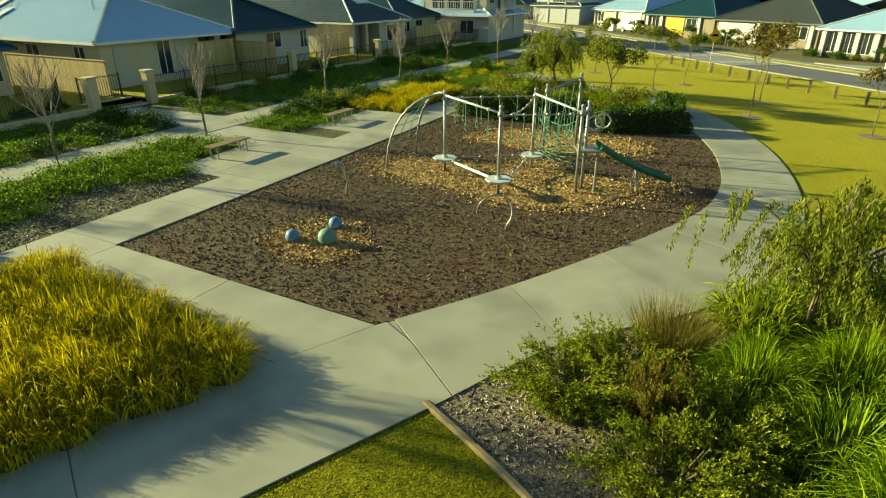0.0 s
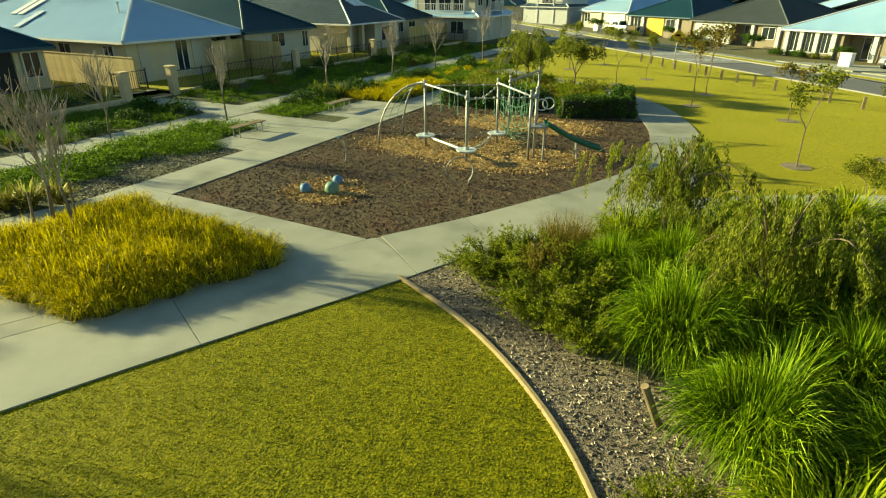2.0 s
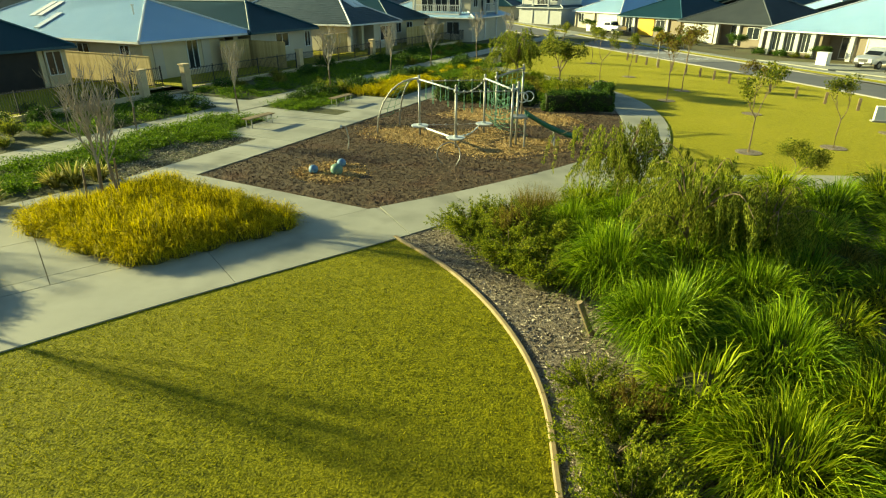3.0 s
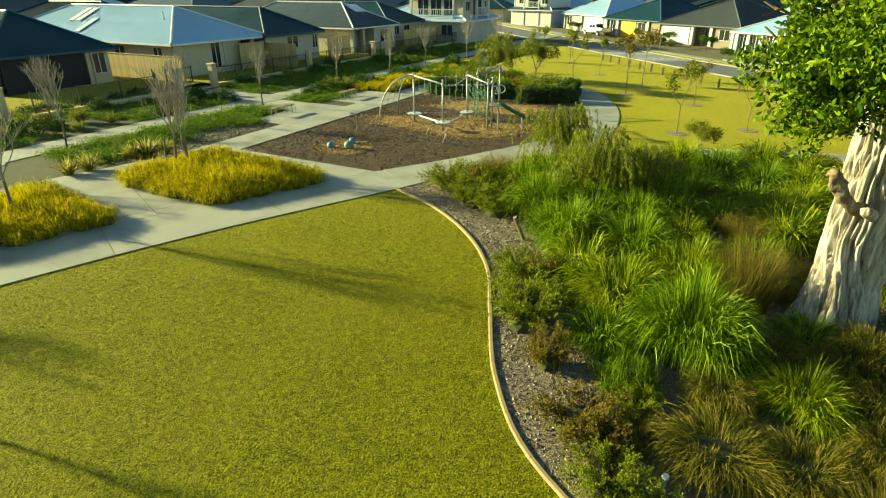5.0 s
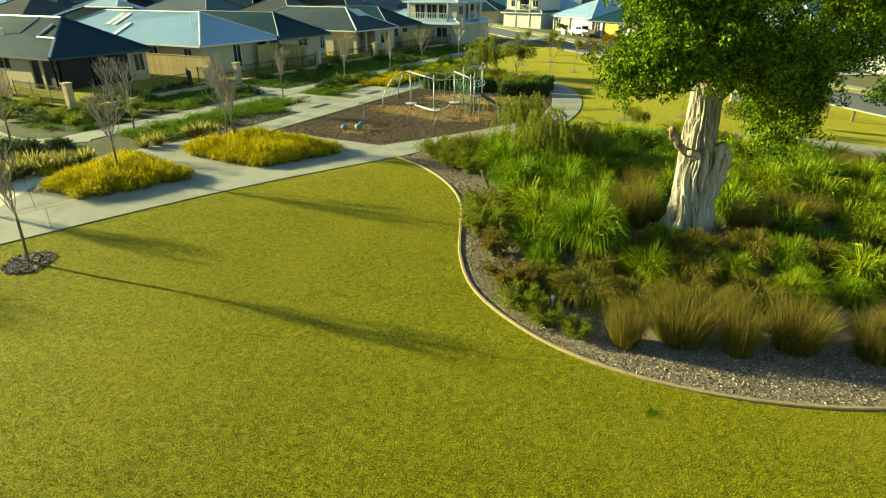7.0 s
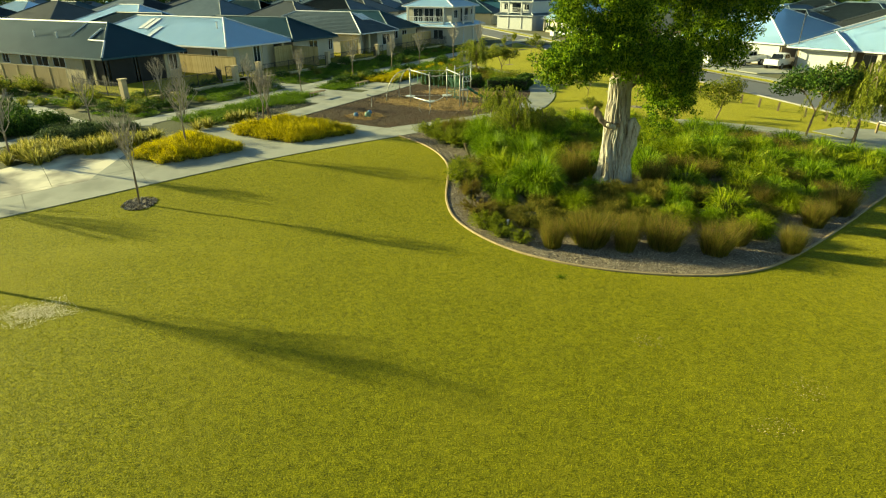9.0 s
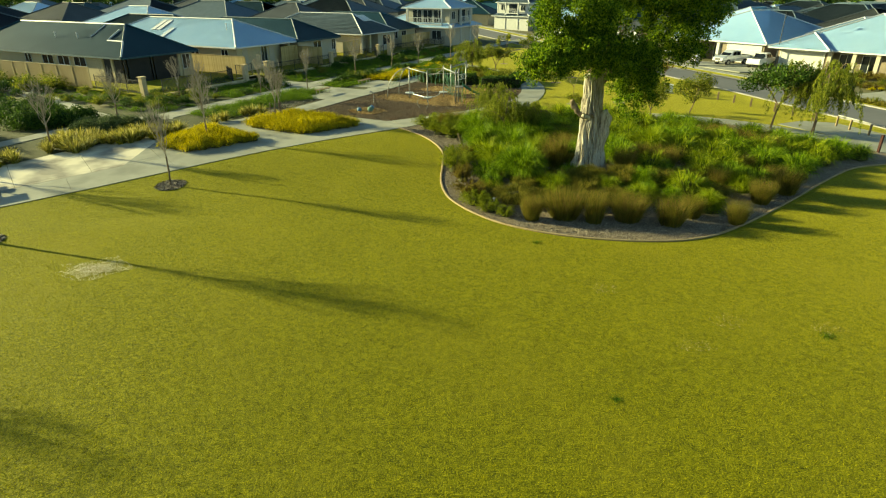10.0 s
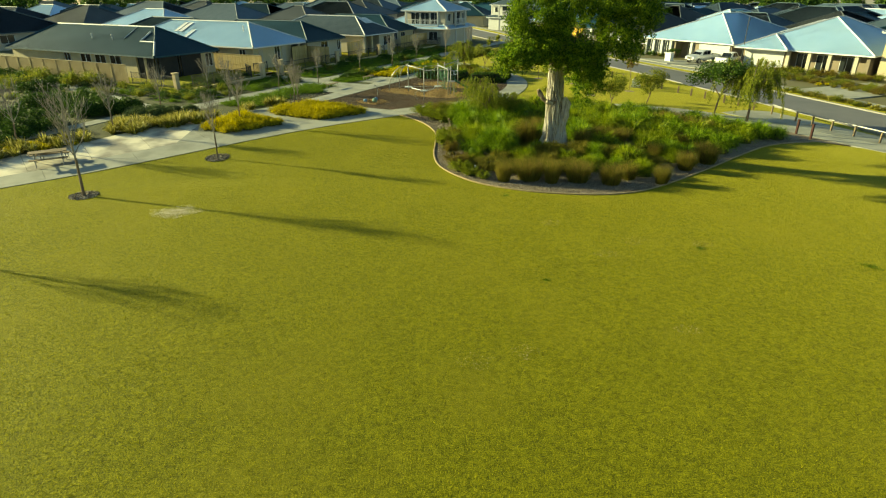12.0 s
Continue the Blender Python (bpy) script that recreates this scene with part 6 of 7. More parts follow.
def panel_fence(points, base, top, label):
    """Steel sheet fencing in panels with posts and a top rail."""
    f = thing("steel_fence", ground_at(*grid(*points[0]), base), 0, label, "fence", "boundary fences")
    o = f.matrix_basis.translation
    for p, q in zip(points, points[1:]):
        a, b = Vector((*grid(*p), 0)), Vector((*grid(*q), 0))
        n = max(1, round((b - a).length / 2.35))
        turn = math.atan2((b - a).y, (b - a).x)
        for k in range(n):
            c = a.lerp(b, k / n)
            c.z = gz(c.x, c.y) + base
            l = (b - a).length / n
            bm = bmesh.new()
            m = 14
            prof = [(l * j / m, 0.004 if j % 2 else -0.004) for j in range(m + 1)]
            lo = [bm.verts.new((x, y, 0)) for x, y in prof]
            hi = [bm.verts.new((x, y, top - base)) for x, y in prof]
            for j in range(m):
                bm.faces.new((lo[j], lo[j + 1], hi[j + 1], hi[j]))
            bmesh.ops.solidify(bm, geom=bm.faces[:], thickness=0.01)
            pn = part("panel", bm, M["fence_tan"], f)
            bm2 = block(-0.035, -0.035, -0.3, 0.035, 0.035, top - base + 0.03)
            box(bm2, 0.036, -0.03, top - base - 0.02, l - 0.036, 0.03, top - base + 0.035)
            po = part("post_and_rail", bm2, M["fence_tan"], f)
            for ob in (pn, po):
                ob.matrix_basis = Matrix.Translation(c - o) @ Matrix.Rotation(turn, 4, "Z")


limestone_wall(-1.2, 9.4, 15.0, -0.1, 0.25)
limestone_wall(12.9, 34.0, 15.0, -0.1, 0.24)
limestone_wall(36.8, 52.0, 15.0, -0.1, 0.24)
limestone_wall(9.8, 12.5, 16.4, -0.1, 0.26)
steps = thing("garden_steps", ground_at(*grid(9.9, 14.9)), GRID_TURN, "pale limestone steps between gate pillars", "steps", kind="structure")
for k in range(2):
    part("garden_step", block(0.0, 0.45 * k, -0.1 + 0.1 * k, 2.5, 1.35, 0.09 + 0.10 * k, 0.012), M["limestone"], steps)
tagged(part("yard_lawn", flat_sheet([grid(-1.2, 15.1), grid(9.7, 15.1), grid(9.7, 16.5), grid(12.6, 16.5), grid(12.6, 15.1), grid(70, 15.1), grid(70, 24), grid(11, 46), grid(-1.2, 46)], 0.2), M["lawn"]),
       "raised front yards of dark green grass", "lawn", kind="structure")
for s in (9.6, 12.7, 23.6, 33.9, 36.7):
    pillar(s, 15.0)
pillar(-1.2, 15.9, 1.75)
iron_fence(0.0, 8.0, 15.1, 0.25)
iron_fence(8.1, 9.4, 15.3, 0.3, 1.9)
iron_fence(10.0, 12.2, 16.6, 0.3)
iron_fence(12.95, 23.3, 15.1, 0.24)
iron_fence(23.9, 33.6, 15.1, 0.24)
iron_fence(37.0, 55.0, 15.1, 0.24)
iron_fence(-1.0, -0.6, 16.2, 0.25, 6.8)
iron_fence(34.2, 36.4, 15.7, 0.24)
slat_fence(12.0, 17.2, 26.0, 0.25, 2.0, M["timber"], "tan timber paling fence between two front yards")
slat_fence(22.9, 15.8, 20.5, 0.25, 2.15, M["timber"], "golden pine slat fence between two houses")
slat_fence(19.6, 19.0, 22.6, 0.25, 2.3, M["timber"], "golden pine slat screen across a porch", True)
slat_fence(31.4, 18.8, 35.4, 0.25, 2.0, M["timber"], "golden pine slat fence between two houses", True)
slat_fence(45.0, 17.8, 56.0, 0.25, 2.0, M["timber"], "golden pine slat fence between two houses", True)
panel_fence([(-0.6, 23.6), (-0.9, 46.0)], 0.2, 2.0, "tan corrugated steel boundary fence with a top rail")
panel_fence([(12.0, 26.1), (12.0, 40.0)], 0.2, 2.0, "tan corrugated steel boundary fence with a top rail")


# ---- across the road ----
def road_house(x, y, turn, along, deep, roof_mat, wall_mat, label, garage=None, glass=(), columns=(), eave=2.6, pitch=25, col_mat=None, inset=(0, 0, 0), accent=None):
    h = house(x, y, turn, along, deep, eave, pitch, roof_mat, wall_mat, label, M["trim"] if roof_mat is PALE else roof_mat, 0.5, inset=inset)
    if garage:
        a, w = garage
        g = part("garage_door", block(a, 0.44, 0.0, a + w, 0.50, 2.2), M["white_paint"], h, "white sectional garage door")
        for z in (0.55, 1.1, 1.65):
            part("groove", block(a, 0.433, z - 0.012, a + w, 0.44, z + 0.012), M["trim"], g)
        bm = block(a - 0.12, 0.40, 0, a - 0.003, 0.499, 2.32)
        box(bm, a + w + 0.003, 0.40, 0, a + w + 0.12, 0.499, 2.32)
        box(bm, a - 0.003, 0.40, 2.203, a + w + 0.003, 0.499, 2.32)
        part("garage_frame", bm, M["trim"], g)
    for a, w, z, t in glass:
        add_window(h, a, z, w, t, 0.5 + (inset[2] if inset[1] > a > inset[0] else 0))
    for a in columns:
        column(h, a, 0.42, 0, eave - 0.1, 0.42, col_mat or M["render_pale"])
    if accent:
        a, w = accent
        part("accent_wall", block(a, 0.42, 0, a + w, 0.503, 2.45), M["yellow"], h, "yellow painted accent wall")
    return h


h = road_house(45.4, 44.4, -55, 16.5, 19, PALE, M["render_tan"], "pale rendered house with a white garage and pale steel roof", (0.9, 5.0), ((7.2, 1.5, 0.1, 2.0), (9.6, 1.5, 0.1, 2.0), (12.4, 1.4, 0.2, 1.9)),
           (6.6, 9.2, 11.6, 14.6), inset=(6.4, 15.6, 1.2), col_mat=M["render_pale"])
add_roof(h, -0.2, -0.9, 6.9, 6.6, 2.62, 25, PALE, M["trim"])
road_house(37.4, 60.8, -60, 16.5, 21, PALE, M["render_tan"], "pale house with white columns and a broad steel roof", (10.8, 4.8), ((1.2, 0.8, 0.5, 1.8), (2.8, 0.8, 0.5, 1.8), (4.4, 0.8, 0.5, 1.8), (7.6, 1.3, 0.1, 2.0)),
           (0.8, 2.3, 3.9, 5.6, 9.4), inset=(6.4, 9.8, 1.6), col_mat=M["white_paint"], pitch=24)
road_house(34.6, 78.2, -62, 14.0, 16, M["roof_brown"], M["render_tan"], "pale rendered house under a broad grey-brown roof", (1.0, 4.6), ((7.4, 1.2, 0.2, 2.0), (10.6, 1.6, 0.9, 1.3)), (6.3, 9.4, 12.8), inset=(6.0, 9.6, 1.2), col_mat=M["white_paint"])
road_house(29.6, 90.0, -62, 12.5, 16, DARK, M["render_tan"], "house with a charcoal roof and yellow entry wall", None, ((1.6, 1.2, 0.3, 2.0), (7.6, 1.6, 0.8, 1.4)), (0.8, 3.4, 9.8), accent=(4.2, 3.0), col_mat=M["white_paint"])
road_house(26.0, 106.0, -66, 13.0, 15, PALE, M["render_pale"], "pale house with light blue steel roof down the street", (7.0, 4.8), ((1.5, 1.4, 0.8, 1.4),), (0.8, 6.0))
road_house(20.5, 122.0, -70, 13.0, 15, PALE, M["render_pale"], "pale house with light blue steel roof down the street", None, ((1.5, 1.4, 0.8, 1.4), (6.0, 1.6, 0.8, 1.4)), (4.0,))
two_storey(16.5, 112.0, -40, 8.0, 8.0, "white two-storey house at the end of the street", GREY, M["white_paint"], 10.0, 12.0)
road_house(4.0, 128.0, -20, 14.0, 13, DARK, M["render_cream"], "cream house with a dark roof at the street's end", None, ((2.0, 1.4, 0.8, 1.4), (6.5, 1.6, 0.8, 1.4)), (0.8, 5.0))
h = road_house(55.0, 31.0, -50, 11.0, 12, PALE, M["render_cream"], "tall cream two-storey house beside the road", None, ((1.6, 2.6, 0.6, 1.7), (1.6, 2.2, 3.3, 1.4), (6.2, 2.2, 3.3, 1.4)), (), 5.3, 23)

# driveways
for name, pts in (("driveway", [(36.6, 45.6), (39.4, 40.0), (47.6, 40.2), (44.9, 44.6)]), ("driveway", [(33.6, 53.6), (36.4, 46.4), (44.6, 46.0), (42.2, 50.4)]), ("driveway", [(41.5, 23.5), (43.2, 17.5), (55, 22), (53, 28)])):
    tagged(part(name, flat_sheet(pts, 0.045, 0.1), M["concrete"]), "pale concrete driveway running to a garage", "driveway", kind="structure")
rnd = random.Random(9)


# ---- roofs towards the horizon ----
def far_house(k):
    mats = (PALE, DARK, M["roof_brown"], GREY, GREY, DARK)
    h = thing("far_house", (0, 0, 0), 0, ("distant house with a pale steel roof", "distant house with a charcoal roof", "distant house with a brown roof", "distant house with a grey roof", "distant house with a grey roof", "distant house with a charcoal roof")[k],
              "house", "houses towards the horizon")
    along, deep = ((13, 18), (12, 20), (15, 17), (12, 19), (16, 22), (14, 16))[k]
    part("wall", block(0.5, 0.5, -1.2, along - 0.5, deep - 0.5, 2.5), M["render_tan" if k % 2 else "render_pale"], h)
    add_roof(h, 0, 0, along, deep, 2.6, 25, mats[k], M["trim"] if k == 0 else mats[k], joined=True)
    add_window(h, 3.5, 1.0, 2.2, 1.2, 0.5)
    return h


far_models = [far_house(k) for k in range(6)]
spots = []
for s in range(-44, 200, 17):
    for r, jit in ((50, 0), (74, 5), (102, 9), (135, 3), (170, 8), (215, 4), (270, 0), (340, 6)):
        if (s > 120 and r < 74) or (s < 8 and r < 60) or (s < -10 and r < 90):
            continue
        spots.append((*grid(s + jit + rnd.uniform(-1.5, 1.5), r + rnd.uniform(-1.5, 1.5)), GRID_TURN + rnd.choice((0, 180))))
for x0, y0 in ((66, 74), (74, 52), (82, 30), (92, 8)):
    for j in range(7):
        for i in range(8):
            spots.append((x0 + i * 19 + j * -7 + rnd.uniform(-2, 2), y0 + i * 7 + j * 24 + rnd.uniform(-2, 2), -62 + rnd.choice((0, 180, 90))))
for s in range(66, 220, 18):
    for r in (14, 40):
        spots.append((*grid(s, r + (s - 66) * 0.25), GRID_TURN))
used = 0
for i, (x, y, turn) in enumerate(spots):
    if math.hypot(x - 45, y - 60) < 26 or math.hypot(x - 60, y - 32) < 22 or math.hypot(x - 30, y - 100) < 24 or (x < 22 and abs(y - 118) < 18 and x > -2):
        continue
    near_road = min(math.hypot(x - a, y - b) for a, b in ROAD_MID)
    if near_road < 24:
        continue
    m = Matrix.Translation(ground_at(x, y)) @ Matrix.Rotation(radians(turn), 4, "Z")
    k = (i * 7 + i // 5) % 6
    if used < 6:
        k = used
        far_models[k].matrix_basis = m
    else:
        copy_thing(far_models[k], m)
    used += 1


# ---- planting of the verges ----
def fill(region, kinds, weights, space, count, seed, size=(0.7, 1.1), up=0.0, avoid=()):
    rnd = random.Random(seed)
    xs_, ys_ = [p[0] for p in region], [p[1] for p in region]
    put, k = [], 0
    while len(put) < count and k < count * 40:
        k += 1
        x, y = rnd.uniform(min(xs_), max(xs_)), rnd.uniform(min(ys_), max(ys_))
        if not inside(x, y, region) or any((x - a) ** 2 + (y - b) ** 2 < space ** 2 for a, b in put):
            continue
        if any((x - a) ** 2 + (y - b) ** 2 < r * r for a, b, r in avoid):
            continue
        put.append((x, y))
        w = rnd.uniform(*size)
        plant(rnd.choices(kinds, weights)[0] + str(rnd.randrange(3)), x, y, None, w, w * rnd.uniform(0.8, 1.1), up)


def quad(s0, r0, s1, r1):
    return [grid(s0, r0), grid(s1, r0), grid(s1, r1), grid(s0, r1)]


fill(quad(0.2, 4.6, 7.9, 6.9), ["cover"], [1], 0.75, 34, 11, (0.7, 1.0))
fill(quad(-4.2, 3.6, 0.2, 6.8), ["cover"], [1], 0.75, 20, 12, (0.6, 0.95))
fill(quad(3.2, 3.4, 4.8, 4.6), ["cover"], [1], 0.7, 5, 13, (0.5, 0.8))
fill(quad(10.9, 4.2, 14.5, 6.8), ["cover", "darkshrub"], [3, 1], 0.8, 13, 14, (0.6, 0.95))
fill(quad(13.0, 5.6, 17.0, 6.9), ["darkshrub", "olive"], [2, 1], 0.8, 7, 15, (0.6, 0.9))
fill(quad(16.4, 2.2, 23.0, 5.0), ["gold"], [1], 0.5, 42, 16, (0.9, 1.3))
fill(quad(16.6, 4.8, 36.0, 6.6), ["cover", "darkshrub"], [3, 1], 0.85, 44, 17, (0.7, 1.0))
fill(quad(23.0, 2.2, 34.0, 4.8), ["cover", "gold"], [3, 1], 0.85, 34, 18, (0.7, 1.0))
fill(quad(12.2, 9.3, 50.0, 14.6), ["cover", "darkshrub", "farsedge"], [8, 1, 1], 1.0, 140, 19, (0.6, 0.95))
fill(quad(2.0, 9.4, 9.4, 14.4), ["cover", "darkshrub"], [9, 1], 0.95, 34, 20, (0.6, 0.9))
fill(quad(-4.5, 9.6, 2.0, 15.4), ["olive", "darkshrub", "cover"], [2, 2, 2], 1.15, 24, 21, (0.5, 0.85))
fill(quad(-0.5, 16.0, 9.0, 17.2), ["darkshrub"], [1], 1.3, 6, 22, (0.5, 0.8))
for x, y, w in ((-12.4, 9.0, 1.0), (-12.9, 8.5, 0.9), (-11.1, 11.2, 1.1), (-10.5, 11.6, 0.9), (-11.6, 11.0, 0.9)):
    plant("stripe%d" % (int(w * 10) % 3), x, y, None, w, w)
fill([(-16.4, 2.6), (-15.4, 3.6), (-13.9, 5.6), (-14.6, 6.3), (-16.2, 4.6), (-17.2, 3.4)], ["stripe"], [1], 0.5, 18, 23, (0.9, 1.2))
fill([(-19.8, 0.9), (-18.2, 1.0), (-17.5, 2.8), (-18.3, 3.6), (-20.0, 2.2)], ["stripe"], [1], 0.55, 14, 24, (0.8, 1.1))
fill([(-25.5, -4.4), (-22.6, -2.9), (-20.4, -0.4), (-21.3, 0.6), (-24.2, -1.6), (-27.0, -3.4)], ["stripe", "gold"], [3, 1], 0.6, 26, 25, (0.8, 1.1))
for x, y, w, h in ((-24.6, 7.2, 1.3, 1.3), (-23.2, 7.9, 1.3, 1.35), (-22.3, 9.3, 1.1, 1.2), (-25.9, 8.6, 1.4, 1.35), (-24.6, 9.6, 1.3, 1.3), (-27.4, 9.9, 1.4, 1.3), (-26.0, 11.2, 1.3, 1.2),
                   (-28.8, 11.6, 1.5, 1.3), (-27.6, 12.9, 1.2, 1.2), (-30.4, 10.4, 1.5, 1.3), (-26.4, 1.8, 1.3, 1.2), (-28.0, 3.0, 1.5, 1.3), (-26.6, 4.0, 1.4, 1.2), (-29.8, 1.4, 1.5, 1.3), (-29.0, 5.2, 1.5, 1.2)):
    plant("mound1", x, y, None, w, h)
for x, y, w, h in ((-20.4, 6.2, 1.0, 0.75), (-19.2, 6.6, 1.0, 0.75), (-18.2, 7.6, 0.9, 0.75), (-19.5, 7.8, 1.1, 0.8), (-20.9, 7.4, 1.0, 0.7), (-17.2, 8.6, 0.7, 0.6)):
    plant("mound0", x, y, None, w, h)
fill([(-20.6, 1.6), (-17.9, 2.3), (-18.6, 4.4), (-20.6, 4.2)], ["stripe"], [1], 0.55, 16, 26, (0.75, 1.0))
fill([(-48.0, 22.0), (-36.0, 18.0), (-31.0, 23.5), (-33.5, 30.0), (-44.0, 34.0), (-52.0, 30.0)], ["olive", "darkshrub", "gold", "cover"], [2, 4, 1, 2], 1.5, 60, 36, (0.9, 1.4))
fill([(-17.2, 2.4), (-14.6, 4.0), (-15.6, 6.2), (-17.4, 5.4)], ["stripe", "gold"], [2, 1], 0.55, 16, 27, (0.75, 1.0))
fill([(-29.0, 17.0), (-25.5, 16.4), (-22.6, 13.2), (-20.9, 12.6), (-17.4, 14.2), (-18.0, 17.0), (-24.0, 20.5), (-29.0, 21.5)], ["darkshrub", "olive", "cover"], [2, 1, 3], 1.1, 40, 34, (0.45, 0.75))
fill([(-38.0, 12.5), (-30.0, 13.5), (-25.0, 17.0), (-26.0, 22.0), (-30.0, 24.0), (-36.0, 20.0)], ["olive", "darkshrub", "cover", "gold"], [3, 3, 3, 1], 1.2, 58, 28, (0.35, 0.65))
fill([(-38.0, -6.0), (-30.0, -7.6), (-26.0, -3.0), (-24.0, 2.0), (-28.0, 3.8), (-38.0, 2.0)], ["darkshrub", "olive"], [3, 1], 1.3, 44, 29, (0.8, 1.2))
fill(ribbon(shifted(ROAD_MID, 4.3)[35:44], 1.0), ["farsedge", "olive", "stripe"], [3, 2, 1], 0.6, 44, 30, (0.5, 0.75))
fill([(44.0, 34.0), (47.0, 22.0), (49.5, 15.0), (52.5, 16.5), (50.5, 24.0), (46.2, 36.0)], ["farsedge", "gold", "olive", "rust"], [3, 1, 2, 2], 0.75, 70, 35, (0.6, 0.9))
fill([(47.6, 38.0), (50.5, 33.2), (54.0, 28.4), (56.0, 29.2), (51.5, 35.6), (48.8, 39.0)], ["rust", "olive"], [3, 2], 0.9, 26, 31, (0.7, 1.0))
fill([(40.2, 55.2), (36.6, 61.0), (37.4, 62.0), (41.4, 56.0)], ["darkshrub", "olive"], [2, 1], 0.9, 9, 32, (0.5, 0.8))
fill([(33.4, 69.0), (31.4, 74.0), (32.6, 76.0), (35.0, 70.0)], ["darkshrub", "olive"], [2, 1], 1.0, 7, 33, (0.7, 1.1))

for k, (x, y, w) in enumerate(((33.4, 70.2, 0.75), (35.8, 63.0, 0.8), (31.8, 77.0, 0.7), (40.2, 54.2, 0.6), (24.6, 86.5, 0.8), (31.6, 68.0, 0.55))):
    plant("shady%d" % (k % 2), x, y, None, w, w * 0.8)

# the hedge bed behind the playground


def hedge(points, width, h, name="clipped_hedge", label="clipped dark green hedge behind the playground", seed=0):
    a = Vector((*points[0], 0))
    b = Vector((*points[1], 0))
    l = (b - a).length
    mid = a.lerp(b, 0.5)
    ob = thing(name, ground_at(mid.x, mid.y), math.degrees(math.atan2((b - a).y, (b - a).x)), label, "hedge", "hedges behind the playground")
    lumps = int(120 * l * (width + h) / 3)
    mesh_part("foliage", shrub_mesh(400 + seed, l / 2, width / 2, h, lumps, 26, 0.05, True), M["leaf_dark"], ob)
    # Solid block behind the leaves; its near-black colour stands for inner shade.
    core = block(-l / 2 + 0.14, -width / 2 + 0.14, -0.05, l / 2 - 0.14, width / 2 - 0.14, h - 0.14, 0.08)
    part("inner_core", core, M["core"], ob, "solid dark block for the shade inside the hedge")


M["core"] = material("hedge_shade", [(0.012, 0.018, 0.006), (0.03, 0.035, 0.012)], 6, 40, 0.95, 0.6, depth=0.03)
hedge(((6.6, 23.9), (10.3, 23.7)), 1.3, 0.95, seed=1)
hedge(((9.9, 24.6), (11.0, 28.0)), 1.2, 0.9, seed=2)
hedge(((1.0, 27.3), (4.0, 25.9)), 1.0, 1.0, seed=3)
hedge(((3.9, 25.8), (6.5, 25.0)), 1.0, 1.0, seed=4)
fill([(1.2, 28.4), (4.6, 26.8), (8.2, 25.2), (9.6, 25.8), (9.8, 29.0), (8.0, 33.0), (6.0, 36.6), (4.6, 37.6), (2.4, 33.0)], ["cover", "farsedge", "rust", "olive", "lime"], [3, 2, 1, 2, 1], 0.85, 74, 41, (0.7, 1.2))

# ---- bollards, rails, posts and signs ----
BOLLARD = block(-0.075, -0.075, -0.1, 0.075, 0.075, 0.68, 0.015)
first = tagged(part("bollard", BOLLARD, M["old_timber"]), "short square timber bollard along the road edge", "bollard", "timber bollards")
line = [(18.3, 49.5), (19.2, 44.6), (20.6, 38.6), (22.0, 33.4), (23.9, 27.0), (26.4, 20.6), (29.5, 13.6), (30.6, 10.4)]
pts = spline(line, 10)
gone, k = 0.0, 0
for a, b in zip(pts, pts[1:]):
    gone += (b - a).length
    if gone > 1.55:
        gone = 0.0
        m = Matrix.Translation(ground_at(b.x, b.y)) @ Matrix.Rotation(radians(-30), 4, "Z")
        if k == 0:
            first.matrix_basis = m
        else:
            copy_thing(first, m)
        k += 1
RAIL_LINE = spline([(30.9, 9.0), (31.3, 6.2), (32.1, 3.0), (33.2, -0.6), (34.6, -4.4)], 2)
rail_fence = thing("rail_fence", (0, 0, 0), 0, "low pale steel rail on dark timber posts beside the road", "fence")
for p in RAIL_LINE:
    z = gz(p.x, p.y)
    part("post", block(p.x - 0.055, p.y - 0.055, z - 0.15, p.x + 0.055, p.y + 0.055, z + 0.74, 0.012), M["old_timber"], rail_fence)
part("rail", rod([(p.x, p.y, gz(p.x, p.y) + 0.79) for p in RAIL_LINE], 0.05, 8), M["steel"], rail_fence, "pale round steel rail")
M["red_timber"] = material("red_stained_timber", [(0.03, 0.009, 0.007), (0.06, 0.017, 0.012)], 4, 50, 0.8, 0.3, depth=0.004)
for x, y in ((28.6, 1.6), (28.8, 0.2)):
    p = tagged(part("marker_post", block(-0.065, -0.065, -0.1, 0.065, 0.065, 1.05, 0.012), M["red_timber"]), "dark red stained timber marker post", "post", "marker posts")
    p.matrix_basis = Matrix.Translation(ground_at(x, y)) @ Matrix.Rotation(radians(20), 4, "Z")
M["board"] = material("white_board", [(0.66, 0.66, 0.62), (0.74, 0.74, 0.7)], 1.5, 30, 0.6, 0.05, depth=0.002)
park_sign = thing("park_sign", ground_at(23.6, 21.8), -20, "low white park sign wall leaning back", "sign")
part("panel", block(-0.42, -0.12, -0.05, 0.42, 0.12, 0.8, 0.03), M["board"], park_sign)
part("plinth", block(-0.5, -0.2, -0.1, 0.5, 0.2, 0.1, 0.02), M["kerb"], park_sign)
stake = tagged(part("timber_stake", rod([(0.04, 0, -0.1), (-0.30, -0.02, 0.72)], 0.06, 10), M["old_timber"]), "leaning round timber stake in the mulch", "stake")
stake.matrix_basis = Matrix.Translation(ground_at(3.8, 1.95))
pop = tagged(part("sprinkler_post", rod([(0, 0, -0.05), (0, 0, 0.3), (0, 0, 0.31), (0, 0, 0.36)], [0.03, 0.03, 0.06, 0.05], 10), M["trim"]), "short pale sprinkler riser standing in the bed", "sprinkler")
